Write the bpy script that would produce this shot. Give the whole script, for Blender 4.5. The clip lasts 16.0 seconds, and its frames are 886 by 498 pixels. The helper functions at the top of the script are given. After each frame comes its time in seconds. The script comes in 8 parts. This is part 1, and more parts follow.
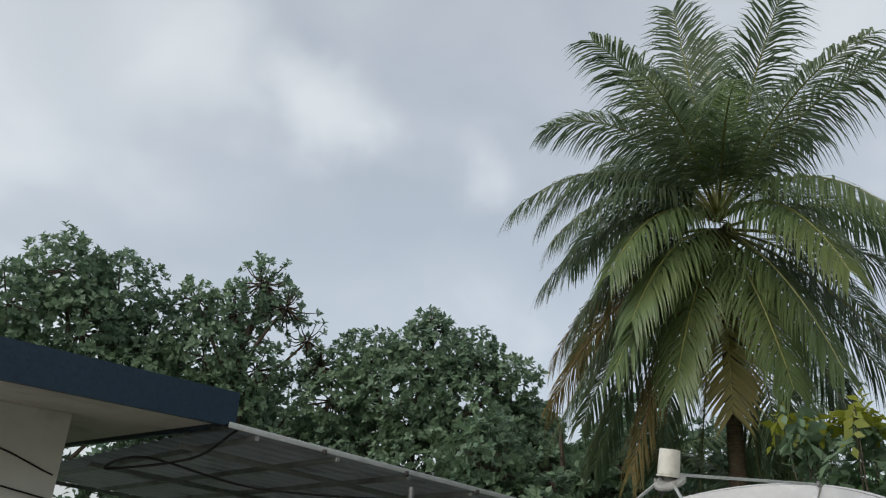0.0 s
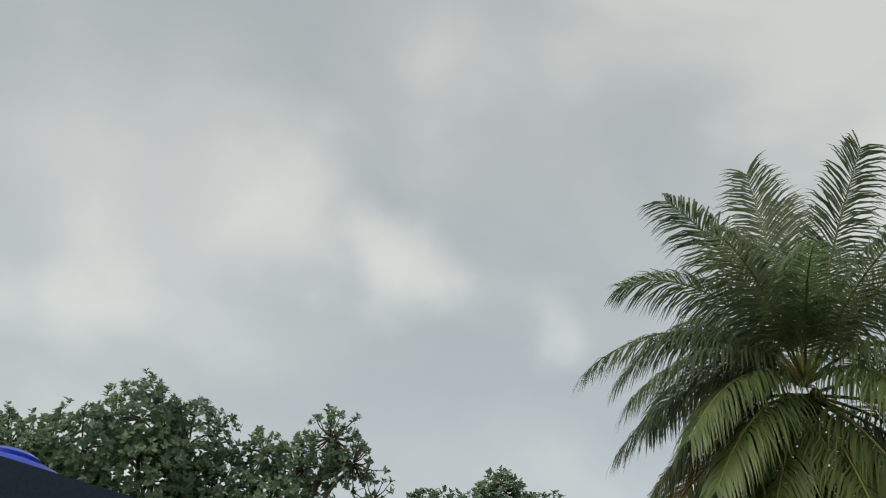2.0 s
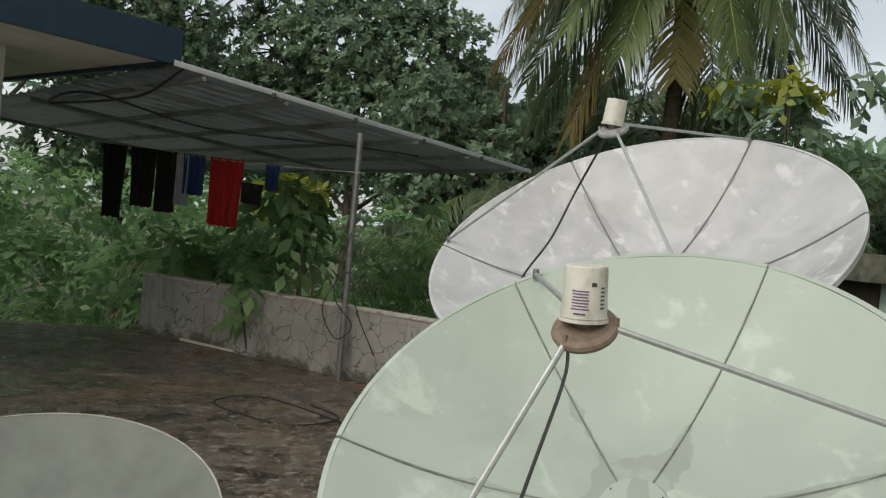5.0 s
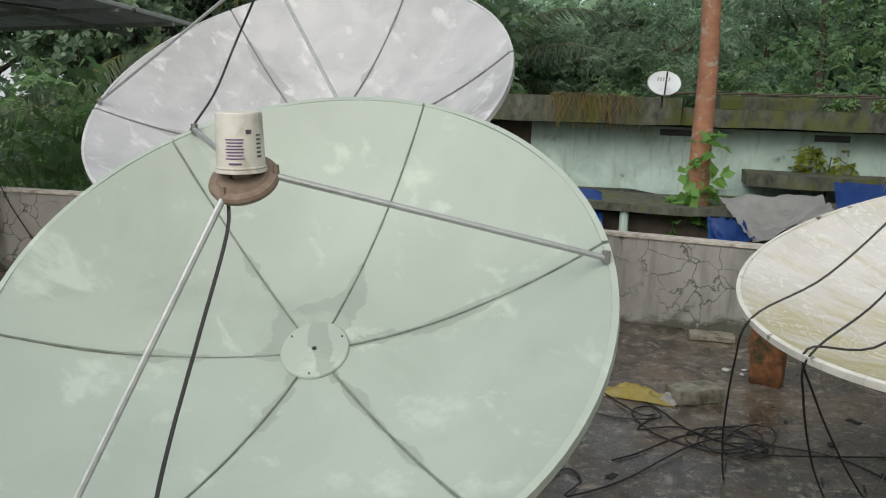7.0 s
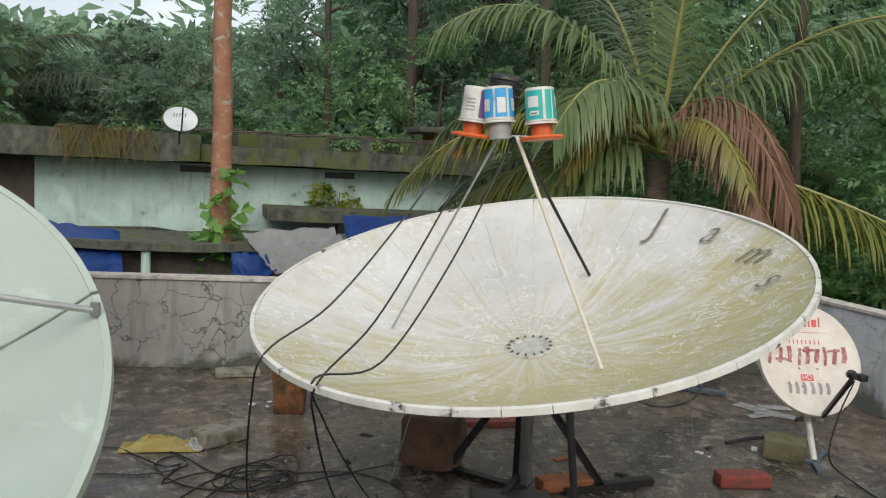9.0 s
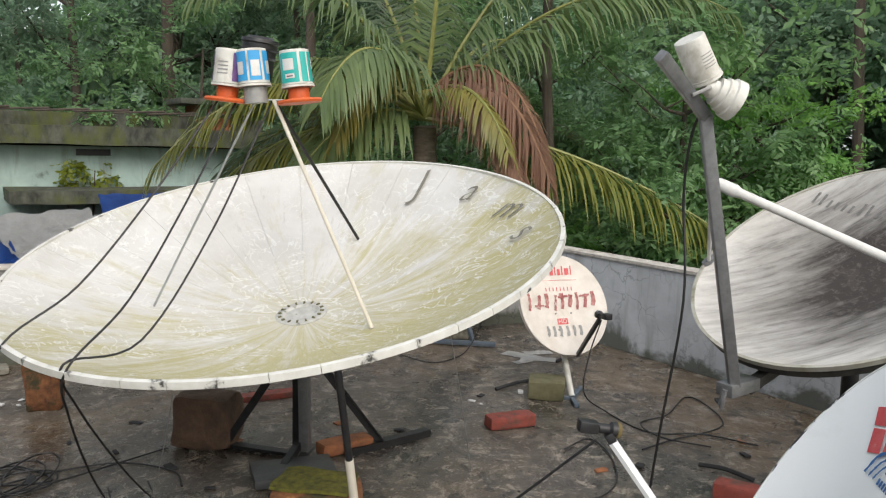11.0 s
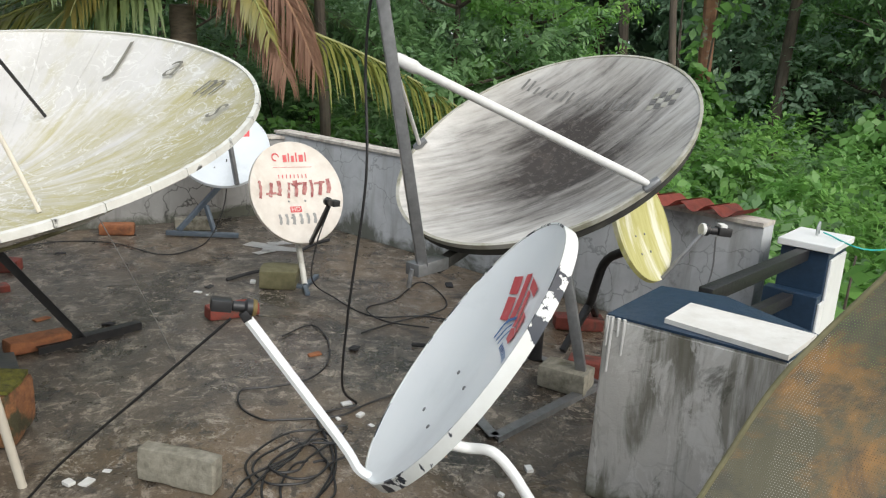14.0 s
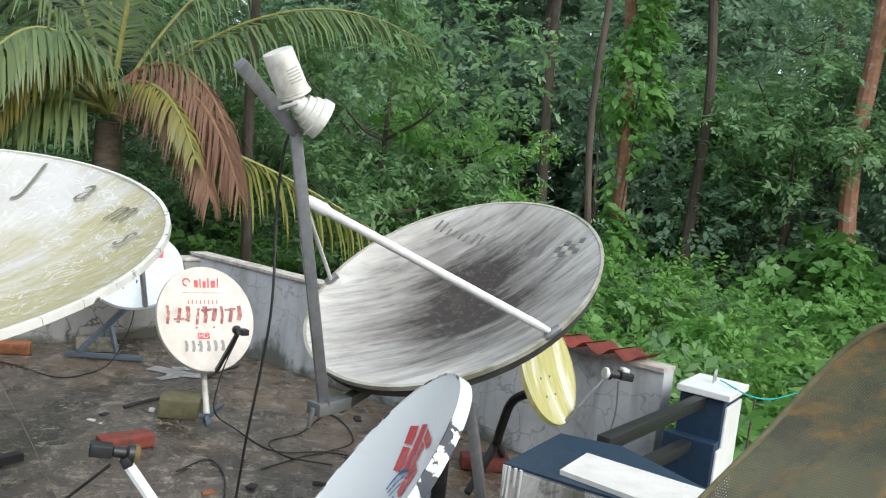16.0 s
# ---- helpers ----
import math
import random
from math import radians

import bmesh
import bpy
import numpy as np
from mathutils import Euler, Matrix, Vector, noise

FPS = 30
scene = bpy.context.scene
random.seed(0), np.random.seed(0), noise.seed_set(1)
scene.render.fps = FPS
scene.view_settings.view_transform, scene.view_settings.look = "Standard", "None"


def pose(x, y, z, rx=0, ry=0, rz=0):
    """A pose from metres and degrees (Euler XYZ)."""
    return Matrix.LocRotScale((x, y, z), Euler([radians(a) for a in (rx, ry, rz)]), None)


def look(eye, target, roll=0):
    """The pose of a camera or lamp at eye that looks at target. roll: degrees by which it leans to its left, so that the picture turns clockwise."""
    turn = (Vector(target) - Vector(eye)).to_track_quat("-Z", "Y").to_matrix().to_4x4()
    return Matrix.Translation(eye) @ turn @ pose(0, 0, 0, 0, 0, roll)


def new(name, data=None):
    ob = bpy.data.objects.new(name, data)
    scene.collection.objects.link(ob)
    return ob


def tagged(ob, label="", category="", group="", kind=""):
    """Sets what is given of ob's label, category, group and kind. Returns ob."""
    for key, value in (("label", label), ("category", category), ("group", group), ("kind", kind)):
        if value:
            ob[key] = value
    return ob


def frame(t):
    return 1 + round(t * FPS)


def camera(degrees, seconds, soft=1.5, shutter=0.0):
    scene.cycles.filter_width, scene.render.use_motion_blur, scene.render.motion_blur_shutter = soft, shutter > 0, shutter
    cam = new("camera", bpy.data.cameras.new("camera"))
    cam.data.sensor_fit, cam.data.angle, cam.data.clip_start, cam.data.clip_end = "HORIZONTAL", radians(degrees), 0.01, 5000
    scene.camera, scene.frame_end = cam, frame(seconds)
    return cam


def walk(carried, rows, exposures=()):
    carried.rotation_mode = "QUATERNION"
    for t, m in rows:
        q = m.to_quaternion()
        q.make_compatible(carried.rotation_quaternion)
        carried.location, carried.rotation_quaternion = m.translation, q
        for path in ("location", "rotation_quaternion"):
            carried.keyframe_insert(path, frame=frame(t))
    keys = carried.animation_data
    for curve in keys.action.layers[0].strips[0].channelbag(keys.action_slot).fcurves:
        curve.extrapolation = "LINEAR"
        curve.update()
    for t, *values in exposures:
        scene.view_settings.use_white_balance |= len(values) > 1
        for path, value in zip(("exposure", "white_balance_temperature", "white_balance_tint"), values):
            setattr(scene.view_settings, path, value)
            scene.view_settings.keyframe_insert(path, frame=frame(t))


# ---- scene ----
cam = camera(57.86, 16.0, soft=1.2)
PATH = [
    (0, (0.140, 0.050, 1.700), (0.173, 2.345, 2.640), 4.1),
    (0.5, (0.132, 0.050, 1.690), (0.067, 2.279, 2.776), 6.0),
    (1, (0.123, 0.050, 1.680), (-0.026, 2.219, 2.873), 7.5),
    (1.5, (0.115, 0.050, 1.675), (-0.105, 2.165, 2.951), 8.4),
    (2, (0.108, 0.050, 1.670), (-0.119, 2.122, 3.014), 8.6),
    (2.5, (0.103, 0.050, 1.667), (0.033, 2.123, 3.027), 7.8),
    (3, (0.100, 0.050, 1.665), (0.151, 2.209, 2.884), 7.4),
    (3.5, (0.102, 0.050, 1.663), (0.052, 2.393, 2.474), 7.1),
    (3.7, (0.092, 0.052, 1.644), (-0.025, 2.455, 2.249), 7.0),
    (5.8, (0.102, 0.092, 1.605), (0.833, 2.455, 1.424), 4.2),
    (6, (0.115, 0.098, 1.603), (0.954, 2.422, 1.383), 3.9),
    (6.5, (0.149, 0.107, 1.591), (1.183, 2.335, 1.252), 2.9),
    (7, (0.181, 0.113, 1.579), (1.380, 2.242, 1.152), 2.0),
    (7.5, (0.219, 0.110, 1.574), (1.642, 2.094, 1.140), 2.1),
    (8, (0.258, 0.114, 1.580), (1.986, 1.851, 1.200), 2.4),
    (8.5, (0.291, 0.112, 1.592), (2.306, 1.525, 1.286), 2.7),
    (8.7, (0.299, 0.110, 1.595), (2.394, 1.406, 1.309), 2.8),
    (10.8, (0.304, 0.057, 1.567), (2.688, 0.680, 1.298), 2.0),
    (11, (0.319, 0.045, 1.560), (2.723, 0.564, 1.244), 1.4),
    (11.5, (0.351, -0.021, 1.540), (2.770, 0.242, 1.064), 0.1),
    (12, (0.365, -0.074, 1.519), (2.765, -0.009, 0.898), -0.0),
    (12.5, (0.389, -0.150, 1.494), (2.761, -0.217, 0.776), 0.5),
    (13, (0.412, -0.243, 1.498), (2.784, -0.382, 0.785), 1.2),
    (13.5, (0.448, -0.330, 1.495), (2.840, -0.453, 0.849), 2.2),
    (14, (0.464, -0.387, 1.493), (2.869, -0.485, 0.895), 3.9),
    (14.5, (0.477, -0.420, 1.494), (2.894, -0.529, 0.947), 6.2),
    (15, (0.481, -0.434, 1.524), (2.915, -0.591, 1.080), 7.4),
    (15.5, (0.463, -0.444, 1.551), (2.913, -0.678, 1.245), 7.3),
    (16, (0.439, -0.445, 1.577), (2.892, -0.746, 1.371), 7.0),
]
EXPOSURES = [(0, 0.05, 6550, 7), (0.4, 0.08, 6800, 6), (1.2, 0.0, 7150, 3), (3.0, -0.06, 7150, 3), (3.7, 0.12, 6900, 6), (5.8, 0.18, 6850, 6), (7.0, 0.26, 6650, 7), (8.7, 0.32, 6580, 8), (10.8, 0.64, 6600, 10), (13.0, 0.68, 6600, 9), (16, 0.88, 6200, 7)]
walk(cam, [(t, look(eye, target, roll)) for t, eye, target, roll in PATH], EXPOSURES)


# ---------------------------------------------------------------- light
def build_world():
    """An overcast monsoon sky: a clear sky behind layers of grey cloud."""
    world = bpy.data.worlds.new("world")
    scene.world = world
    world.use_nodes = True
    nt = world.node_tree
    nt.nodes.clear()
    out = nt.nodes.new("ShaderNodeOutputWorld")
    add = nt.nodes.new("ShaderNodeAddShader")
    bg = nt.nodes.new("ShaderNodeBackground")
    bg2 = nt.nodes.new("ShaderNodeBackground")
    sky = nt.nodes.new("ShaderNodeTexSky")
    sky.sky_type = "NISHITA"
    sky.sun_disc = False
    sky.sun_elevation = radians(38)
    sky.sun_rotation = radians(200)
    sky.dust_density = 4.0
    nt.links.new(sky.outputs[0], bg.inputs[0])
    bg.inputs[1].default_value = 0.05
    co = nt.nodes.new("ShaderNodeTexCoord")
    mp = nt.nodes.new("ShaderNodeMapping")
    mp.inputs["Scale"].default_value = (1.0, 1.0, 1.5)
    mp.inputs["Location"].default_value = (0.35, 0.1, 0.2)
    n1 = nt.nodes.new("ShaderNodeTexNoise")
    n1.inputs["Scale"].default_value = 3.4
    n1.inputs["Detail"].default_value = 4.0
    n1.inputs["Roughness"].default_value = 0.42
    n1.inputs["Distortion"].default_value = 0.35
    ramp = nt.nodes.new("ShaderNodeValToRGB")
    ramp.color_ramp.elements[0].position = 0.36
    ramp.color_ramp.elements[0].color = (0.43, 0.455, 0.495, 1)
    ramp.color_ramp.elements[1].position = 0.68
    ramp.color_ramp.elements[1].color = (0.66, 0.675, 0.69, 1)
    mid = ramp.color_ramp.elements.new(0.52)
    mid.color = (0.50, 0.52, 0.555, 1)
    nt.links.new(co.outputs["Generated"], mp.inputs["Vector"])
    nt.links.new(mp.outputs[0], n1.inputs["Vector"])
    nt.links.new(n1.outputs["Fac"], ramp.inputs[0])
    # thinner, brighter openings in the cloud with ragged edges
    wob = nt.nodes.new("ShaderNodeTexNoise")
    wob.inputs["Scale"].default_value = 6.0
    wob.inputs["Detail"].default_value = 4.0
    nt.links.new(co.outputs["Generated"], wob.inputs["Vector"])
    bent = nt.nodes.new("ShaderNodeVectorMath")
    bent.operation = "MULTIPLY_ADD"
    bent.inputs[1].default_value = (0.22, 0.22, 0.22)
    nt.links.new(wob.outputs["Color"], bent.inputs[0])
    nt.links.new(co.outputs["Generated"], bent.inputs[2])
    colour = ramp.outputs[0]
    for d, r, share in (((-0.135, 0.835, 0.530), 0.115, 0.62), ((-0.43, 0.740, 0.52), 0.26, 0.32), ((0.06, 0.885, 0.462), 0.075, 0.40), ((0.43, 0.69, 0.59), 0.13, 0.5), ((-0.30, 0.765, 0.56), 0.15, 0.30), ((-0.8, -0.2, 0.55), 0.5, 0.3), ((0.5, -0.6, 0.62), 0.45, 0.3)):
        gap = nt.nodes.new("ShaderNodeVectorMath")
        gap.operation = "DISTANCE"
        gap.inputs[1].default_value = [c + 0.11 for c in d]
        nt.links.new(bent.outputs[0], gap.inputs[0])
        rng = nt.nodes.new("ShaderNodeMapRange")
        rng.interpolation_type = "SMOOTHSTEP"
        rng.inputs["From Min"].default_value = r
        rng.inputs["From Max"].default_value = r * 0.15
        rng.inputs["To Max"].default_value = share
        nt.links.new(gap.outputs["Value"], rng.inputs["Value"])
        mx = nt.nodes.new("ShaderNodeMix")
        mx.data_type = "RGBA"
        nt.links.new(rng.outputs["Result"], mx.inputs["Factor"])
        nt.links.new(colour, mx.inputs[6])
        mx.inputs[7].default_value = (0.86, 0.865, 0.86, 1)
        colour = mx.outputs[2]
    nt.links.new(colour, bg2.inputs[0])
    bg2.inputs[1].default_value = 0.87
    nt.links.new(bg.outputs[0], add.inputs[0])
    nt.links.new(bg2.outputs[0], add.inputs[1])
    nt.links.new(add.outputs[0], out.inputs[0])


build_world()
sun_data = bpy.data.lights.new("sun", "SUN")
sun_data.energy = 1.4
sun_data.angle = radians(35)
sun_data.color = (1.0, 0.97, 0.92)
sun = new("sun", sun_data)
sun.matrix_world = look((0, 0, 30), (9, 3.5, 22.45))


# ---------------------------------------------------------------- materials
def nodes_of(name):
    m = bpy.data.materials.new(name)
    m.use_nodes = True
    nt = m.node_tree
    bsdf = nt.nodes["Principled BSDF"]
    return m, nt, bsdf


def coord(nt, scale=(1, 1, 1), space="Object", turn=(0, 0, 0)):
    co = nt.nodes.new("ShaderNodeTexCoord")
    mp = nt.nodes.new("ShaderNodeMapping")
    mp.inputs["Scale"].default_value = scale
    src = co.outputs[space]
    if any(turn):
        first = nt.nodes.new("ShaderNodeMapping")
        first.inputs["Rotation"].default_value = turn
        nt.links.new(src, first.inputs["Vector"])
        src = first.outputs[0]
    nt.links.new(src, mp.inputs["Vector"])
    return mp.outputs[0]


def noisy(nt, vec, scale, detail=6, rough=0.6, distort=0.0):
    n = nt.nodes.new("ShaderNodeTexNoise")
    n.inputs["Scale"].default_value = scale
    n.inputs["Detail"].default_value = detail
    n.inputs["Roughness"].default_value = rough
    n.inputs["Distortion"].default_value = distort
    nt.links.new(vec, n.inputs["Vector"])
    return n.outputs["Fac"]


def ramped(nt, fac, lo, hi):
    r = nt.nodes.new("ShaderNodeMapRange")
    r.inputs["From Min"].default_value = lo
    r.inputs["From Max"].default_value = hi
    nt.links.new(fac, r.inputs["Value"])
    return r.outputs["Result"]


def blended(nt, fac, a, b):
    """Mix of two colours or sockets."""
    mx = nt.nodes.new("ShaderNodeMix")
    mx.data_type = "RGBA"
    if isinstance(fac, (int, float)):
        mx.inputs["Factor"].default_value = fac
    else:
        nt.links.new(fac, mx.inputs["Factor"])
    for key, v in (("A", a), ("B", b)):
        sock = [s for s in mx.inputs if s.name == key and s.type == "RGBA"][0]
        if isinstance(v, tuple):
            sock.default_value = (*v, 1)
        else:
            nt.links.new(v, sock)
    return [s for s in mx.outputs if s.type == "RGBA"][0]


def times(nt, a, b, op="MULTIPLY"):
    m = nt.nodes.new("ShaderNodeMath")
    m.operation = op
    for k, v in enumerate((a, b)):
        if isinstance(v, (int, float)):
            m.inputs[k].default_value = v
        else:
            nt.links.new(v, m.inputs[k])
    return m.outputs[0]


def bumped(nt, bsdf, height, strength=0.3, dist=0.01):
    b = nt.nodes.new("ShaderNodeBump")
    b.inputs["Strength"].default_value = strength
    b.inputs["Distance"].default_value = dist
    nt.links.new(height, b.inputs["Height"])
    nt.links.new(b.outputs[0], bsdf.inputs["Normal"])


def plain(name, c1, c2=None, scale=8.0, rough=0.6, metal=0.0, bump=0.2, stain=None, stain_at=(0.55, 0.75), stain_scale=3.0, stretch=(1, 1, 1), vary=0.0, spec=0.5):
    """Two tones of one surface in fine grain, with stains of a third tone in larger patches."""
    m, nt, bsdf = nodes_of(name)
    c2 = c2 or tuple(v * 0.75 for v in c1)
    vec = coord(nt, stretch)
    fine = noisy(nt, vec, scale, 8, 0.65)
    col = blended(nt, ramped(nt, fine, 0.35, 0.68), c1, c2)
    if stain:
        big = noisy(nt, vec, stain_scale, 7, 0.62, 0.4)
        col = blended(nt, ramped(nt, big, *stain_at), col, stain)
    if vary:
        info = nt.nodes.new("ShaderNodeObjectInfo")
        hsv = nt.nodes.new("ShaderNodeHueSaturation")
        mr = nt.nodes.new("ShaderNodeMapRange")
        mr.inputs["To Min"].default_value = 1 - vary
        mr.inputs["To Max"].default_value = 1 + vary
        nt.links.new(info.outputs["Random"], mr.inputs["Value"])
        nt.links.new(mr.outputs[0], hsv.inputs["Value"])
        nt.links.new(col, hsv.inputs["Color"])
        col = hsv.outputs[0]
    nt.links.new(col, bsdf.inputs["Base Color"])
    bsdf.inputs["Roughness"].default_value = rough
    bsdf.inputs["Metallic"].default_value = metal
    bsdf.inputs["Specular IOR Level"].default_value = spec
    if bump:
        bumped(nt, bsdf, fine, bump, 0.01)
    return m


def leafy(name, c1, c2, c3=None, rough=0.45, through_light=0.5, scale=0.6):
    """Leaves: each one of its own tone, some light passing through."""
    m, nt, bsdf = nodes_of(name)
    geo = nt.nodes.new("ShaderNodeNewGeometry")
    rnd = geo.outputs["Random Per Island"]
    col = blended(nt, rnd, c1, c2)
    vec = coord(nt)
    patch = noisy(nt, vec, scale, 3)
    col = blended(nt, times(nt, ramped(nt, patch, 0.45, 0.7), 0.6), col, c3 or tuple(v * 1.5 for v in c2))
    nt.links.new(col, bsdf.inputs["Base Color"])
    bsdf.inputs["Roughness"].default_value = rough
    tr = nt.nodes.new("ShaderNodeBsdfTranslucent")
    nt.links.new(col, tr.inputs["Color"])
    mix = nt.nodes.new("ShaderNodeMixShader")
    mix.inputs[0].default_value = through_light
    nt.links.new(bsdf.outputs[0], mix.inputs[1])
    nt.links.new(tr.outputs[0], mix.inputs[2])
    nt.links.new(mix.outputs[0], nt.nodes["Material Output"].inputs["Surface"])
    return m


def floor_material():
    """Old rain-wet roof concrete: dark algae, worn pale patches, damp sheen."""
    m, nt, bsdf = nodes_of("wet_concrete")
    vec = coord(nt)
    big = noisy(nt, vec, 0.55, 6, 0.6, 0.6)
    mid = noisy(nt, vec, 2.3, 8, 0.65, 0.3)
    fine = noisy(nt, vec, 22, 8, 0.7)
    speck = noisy(nt, vec, 95, 5, 0.75)
    col = blended(nt, ramped(nt, mid, 0.38, 0.66), (0.040, 0.035, 0.030), (0.140, 0.116, 0.090))
    col = blended(nt, times(nt, ramped(nt, big, 0.50, 0.64), 0.8), col, (0.185, 0.130, 0.078))
    col = blended(nt, times(nt, times(nt, ramped(nt, noisy(nt, vec, 5.5, 7, 0.7, 0.5), 0.50, 0.60), ramped(nt, fine, 0.42, 0.60)), 0.7), col, (0.29, 0.255, 0.205))
    pale = noisy(nt, vec, 34, 6, 0.7, 0.3)
    col = blended(nt, times(nt, ramped(nt, pale, 0.58, 0.64), 0.6), col, (0.36, 0.325, 0.28))
    scab = noisy(nt, vec, 11, 9, 0.78, 0.8)
    col = blended(nt, times(nt, ramped(nt, scab, 0.560, 0.572), 0.8), col, (0.33, 0.285, 0.23))
    col = blended(nt, times(nt, ramped(nt, noisy(nt, vec, 8, 9, 0.75, 0.6), 0.55, 0.58), 0.7), col, (0.030, 0.028, 0.026))
    col = blended(nt, times(nt, ramped(nt, speck, 0.50, 0.62), 0.55), col, (0.022, 0.020, 0.017))
    nt.links.new(col, bsdf.inputs["Base Color"])
    mr = nt.nodes.new("ShaderNodeMapRange")
    mr.inputs["From Min"].default_value = 0.40
    mr.inputs["From Max"].default_value = 0.62
    mr.inputs["To Min"].default_value = 0.16
    mr.inputs["To Max"].default_value = 0.62
    nt.links.new(mid, mr.inputs["Value"])
    nt.links.new(mr.outputs[0], bsdf.inputs["Roughness"])
    bumped(nt, bsdf, times(nt, fine, times(nt, speck, 0.5), "ADD"), 0.35, 0.006)
    return m


def wall_material(name, base, dirt, cracks=0.5, moss=(0.05, 0.055, 0.03), heavy=0.0):
    """Weathered lime plaster with hairline cracks, run-off streaks and black algae."""
    m, nt, bsdf = nodes_of(name)
    vec = coord(nt)
    streak = noisy(nt, coord(nt, (5.0, 5.0, 0.7)), 1.6, 7, 0.6, 0.3)
    mid = noisy(nt, vec, 2.4, 8, 0.65, 0.5)
    fine = noisy(nt, vec, 30, 6, 0.7)
    col = blended(nt, ramped(nt, mid, 0.35, 0.68), base, tuple(v * 0.72 for v in base))
    col = blended(nt, times(nt, ramped(nt, streak, 0.52, 0.72), 0.7), col, dirt)
    pos = nt.nodes.new("ShaderNodeSeparateXYZ")
    nt.links.new(vec, pos.inputs[0])
    low = nt.nodes.new("ShaderNodeMapRange")
    low.inputs["From Min"].default_value = 0.20
    low.inputs["From Max"].default_value = 0.0
    nt.links.new(pos.outputs["Z"], low.inputs["Value"])
    splash = ramped(nt, times(nt, mid, times(nt, low.outputs[0], 0.28), "ADD"), 0.62, 0.74)
    col = blended(nt, times(nt, splash, 0.8), col, moss)
    if heavy:
        run = noisy(nt, coord(nt, (9.0, 9.0, 1.1)), 1.0, 7, 0.68, 0.4)
        col = blended(nt, times(nt, ramped(nt, run, 0.50, 0.60), heavy), col, (0.10, 0.095, 0.06))
        scuff = noisy(nt, coord(nt, (3.0, 3.0, 1.6)), 2.2, 9, 0.72, 0.6)
        col = blended(nt, times(nt, ramped(nt, scuff, 0.54, 0.59), heavy), col, (0.66, 0.66, 0.64))
        col = blended(nt, times(nt, ramped(nt, noisy(nt, vec, 3.4, 8, 0.7, 0.7), 0.56, 0.62), heavy), col, (0.05, 0.05, 0.035))
    height = fine
    if cracks:
        vo = nt.nodes.new("ShaderNodeTexVoronoi")
        vo.feature = "DISTANCE_TO_EDGE"
        vo.inputs["Scale"].default_value = 4.2
        warp = nt.nodes.new("ShaderNodeTexNoise")
        warp.inputs["Scale"].default_value = 4.0
        warp.inputs["Detail"].default_value = 5
        nt.links.new(vec, warp.inputs["Vector"])
        mixv = nt.nodes.new("ShaderNodeVectorMath")
        mixv.operation = "MULTIPLY_ADD"
        mixv.inputs[1].default_value = (0.35, 0.35, 0.35)
        nt.links.new(warp.outputs["Color"], mixv.inputs[0])
        nt.links.new(vec, mixv.inputs[2])
        nt.links.new(mixv.outputs[0], vo.inputs["Vector"])
        line = ramped(nt, vo.outputs["Distance"], 0.026, 0.004)
        line = times(nt, line, ramped(nt, noisy(nt, vec, 1.1, 3), 0.40, 0.52))
        col = blended(nt, times(nt, line, cracks), col, (0.05, 0.05, 0.045))
    nt.links.new(col, bsdf.inputs["Base Color"])
    bsdf.inputs["Roughness"].default_value = 0.8
    bumped(nt, bsdf, height, 0.3, 0.006)
    return m


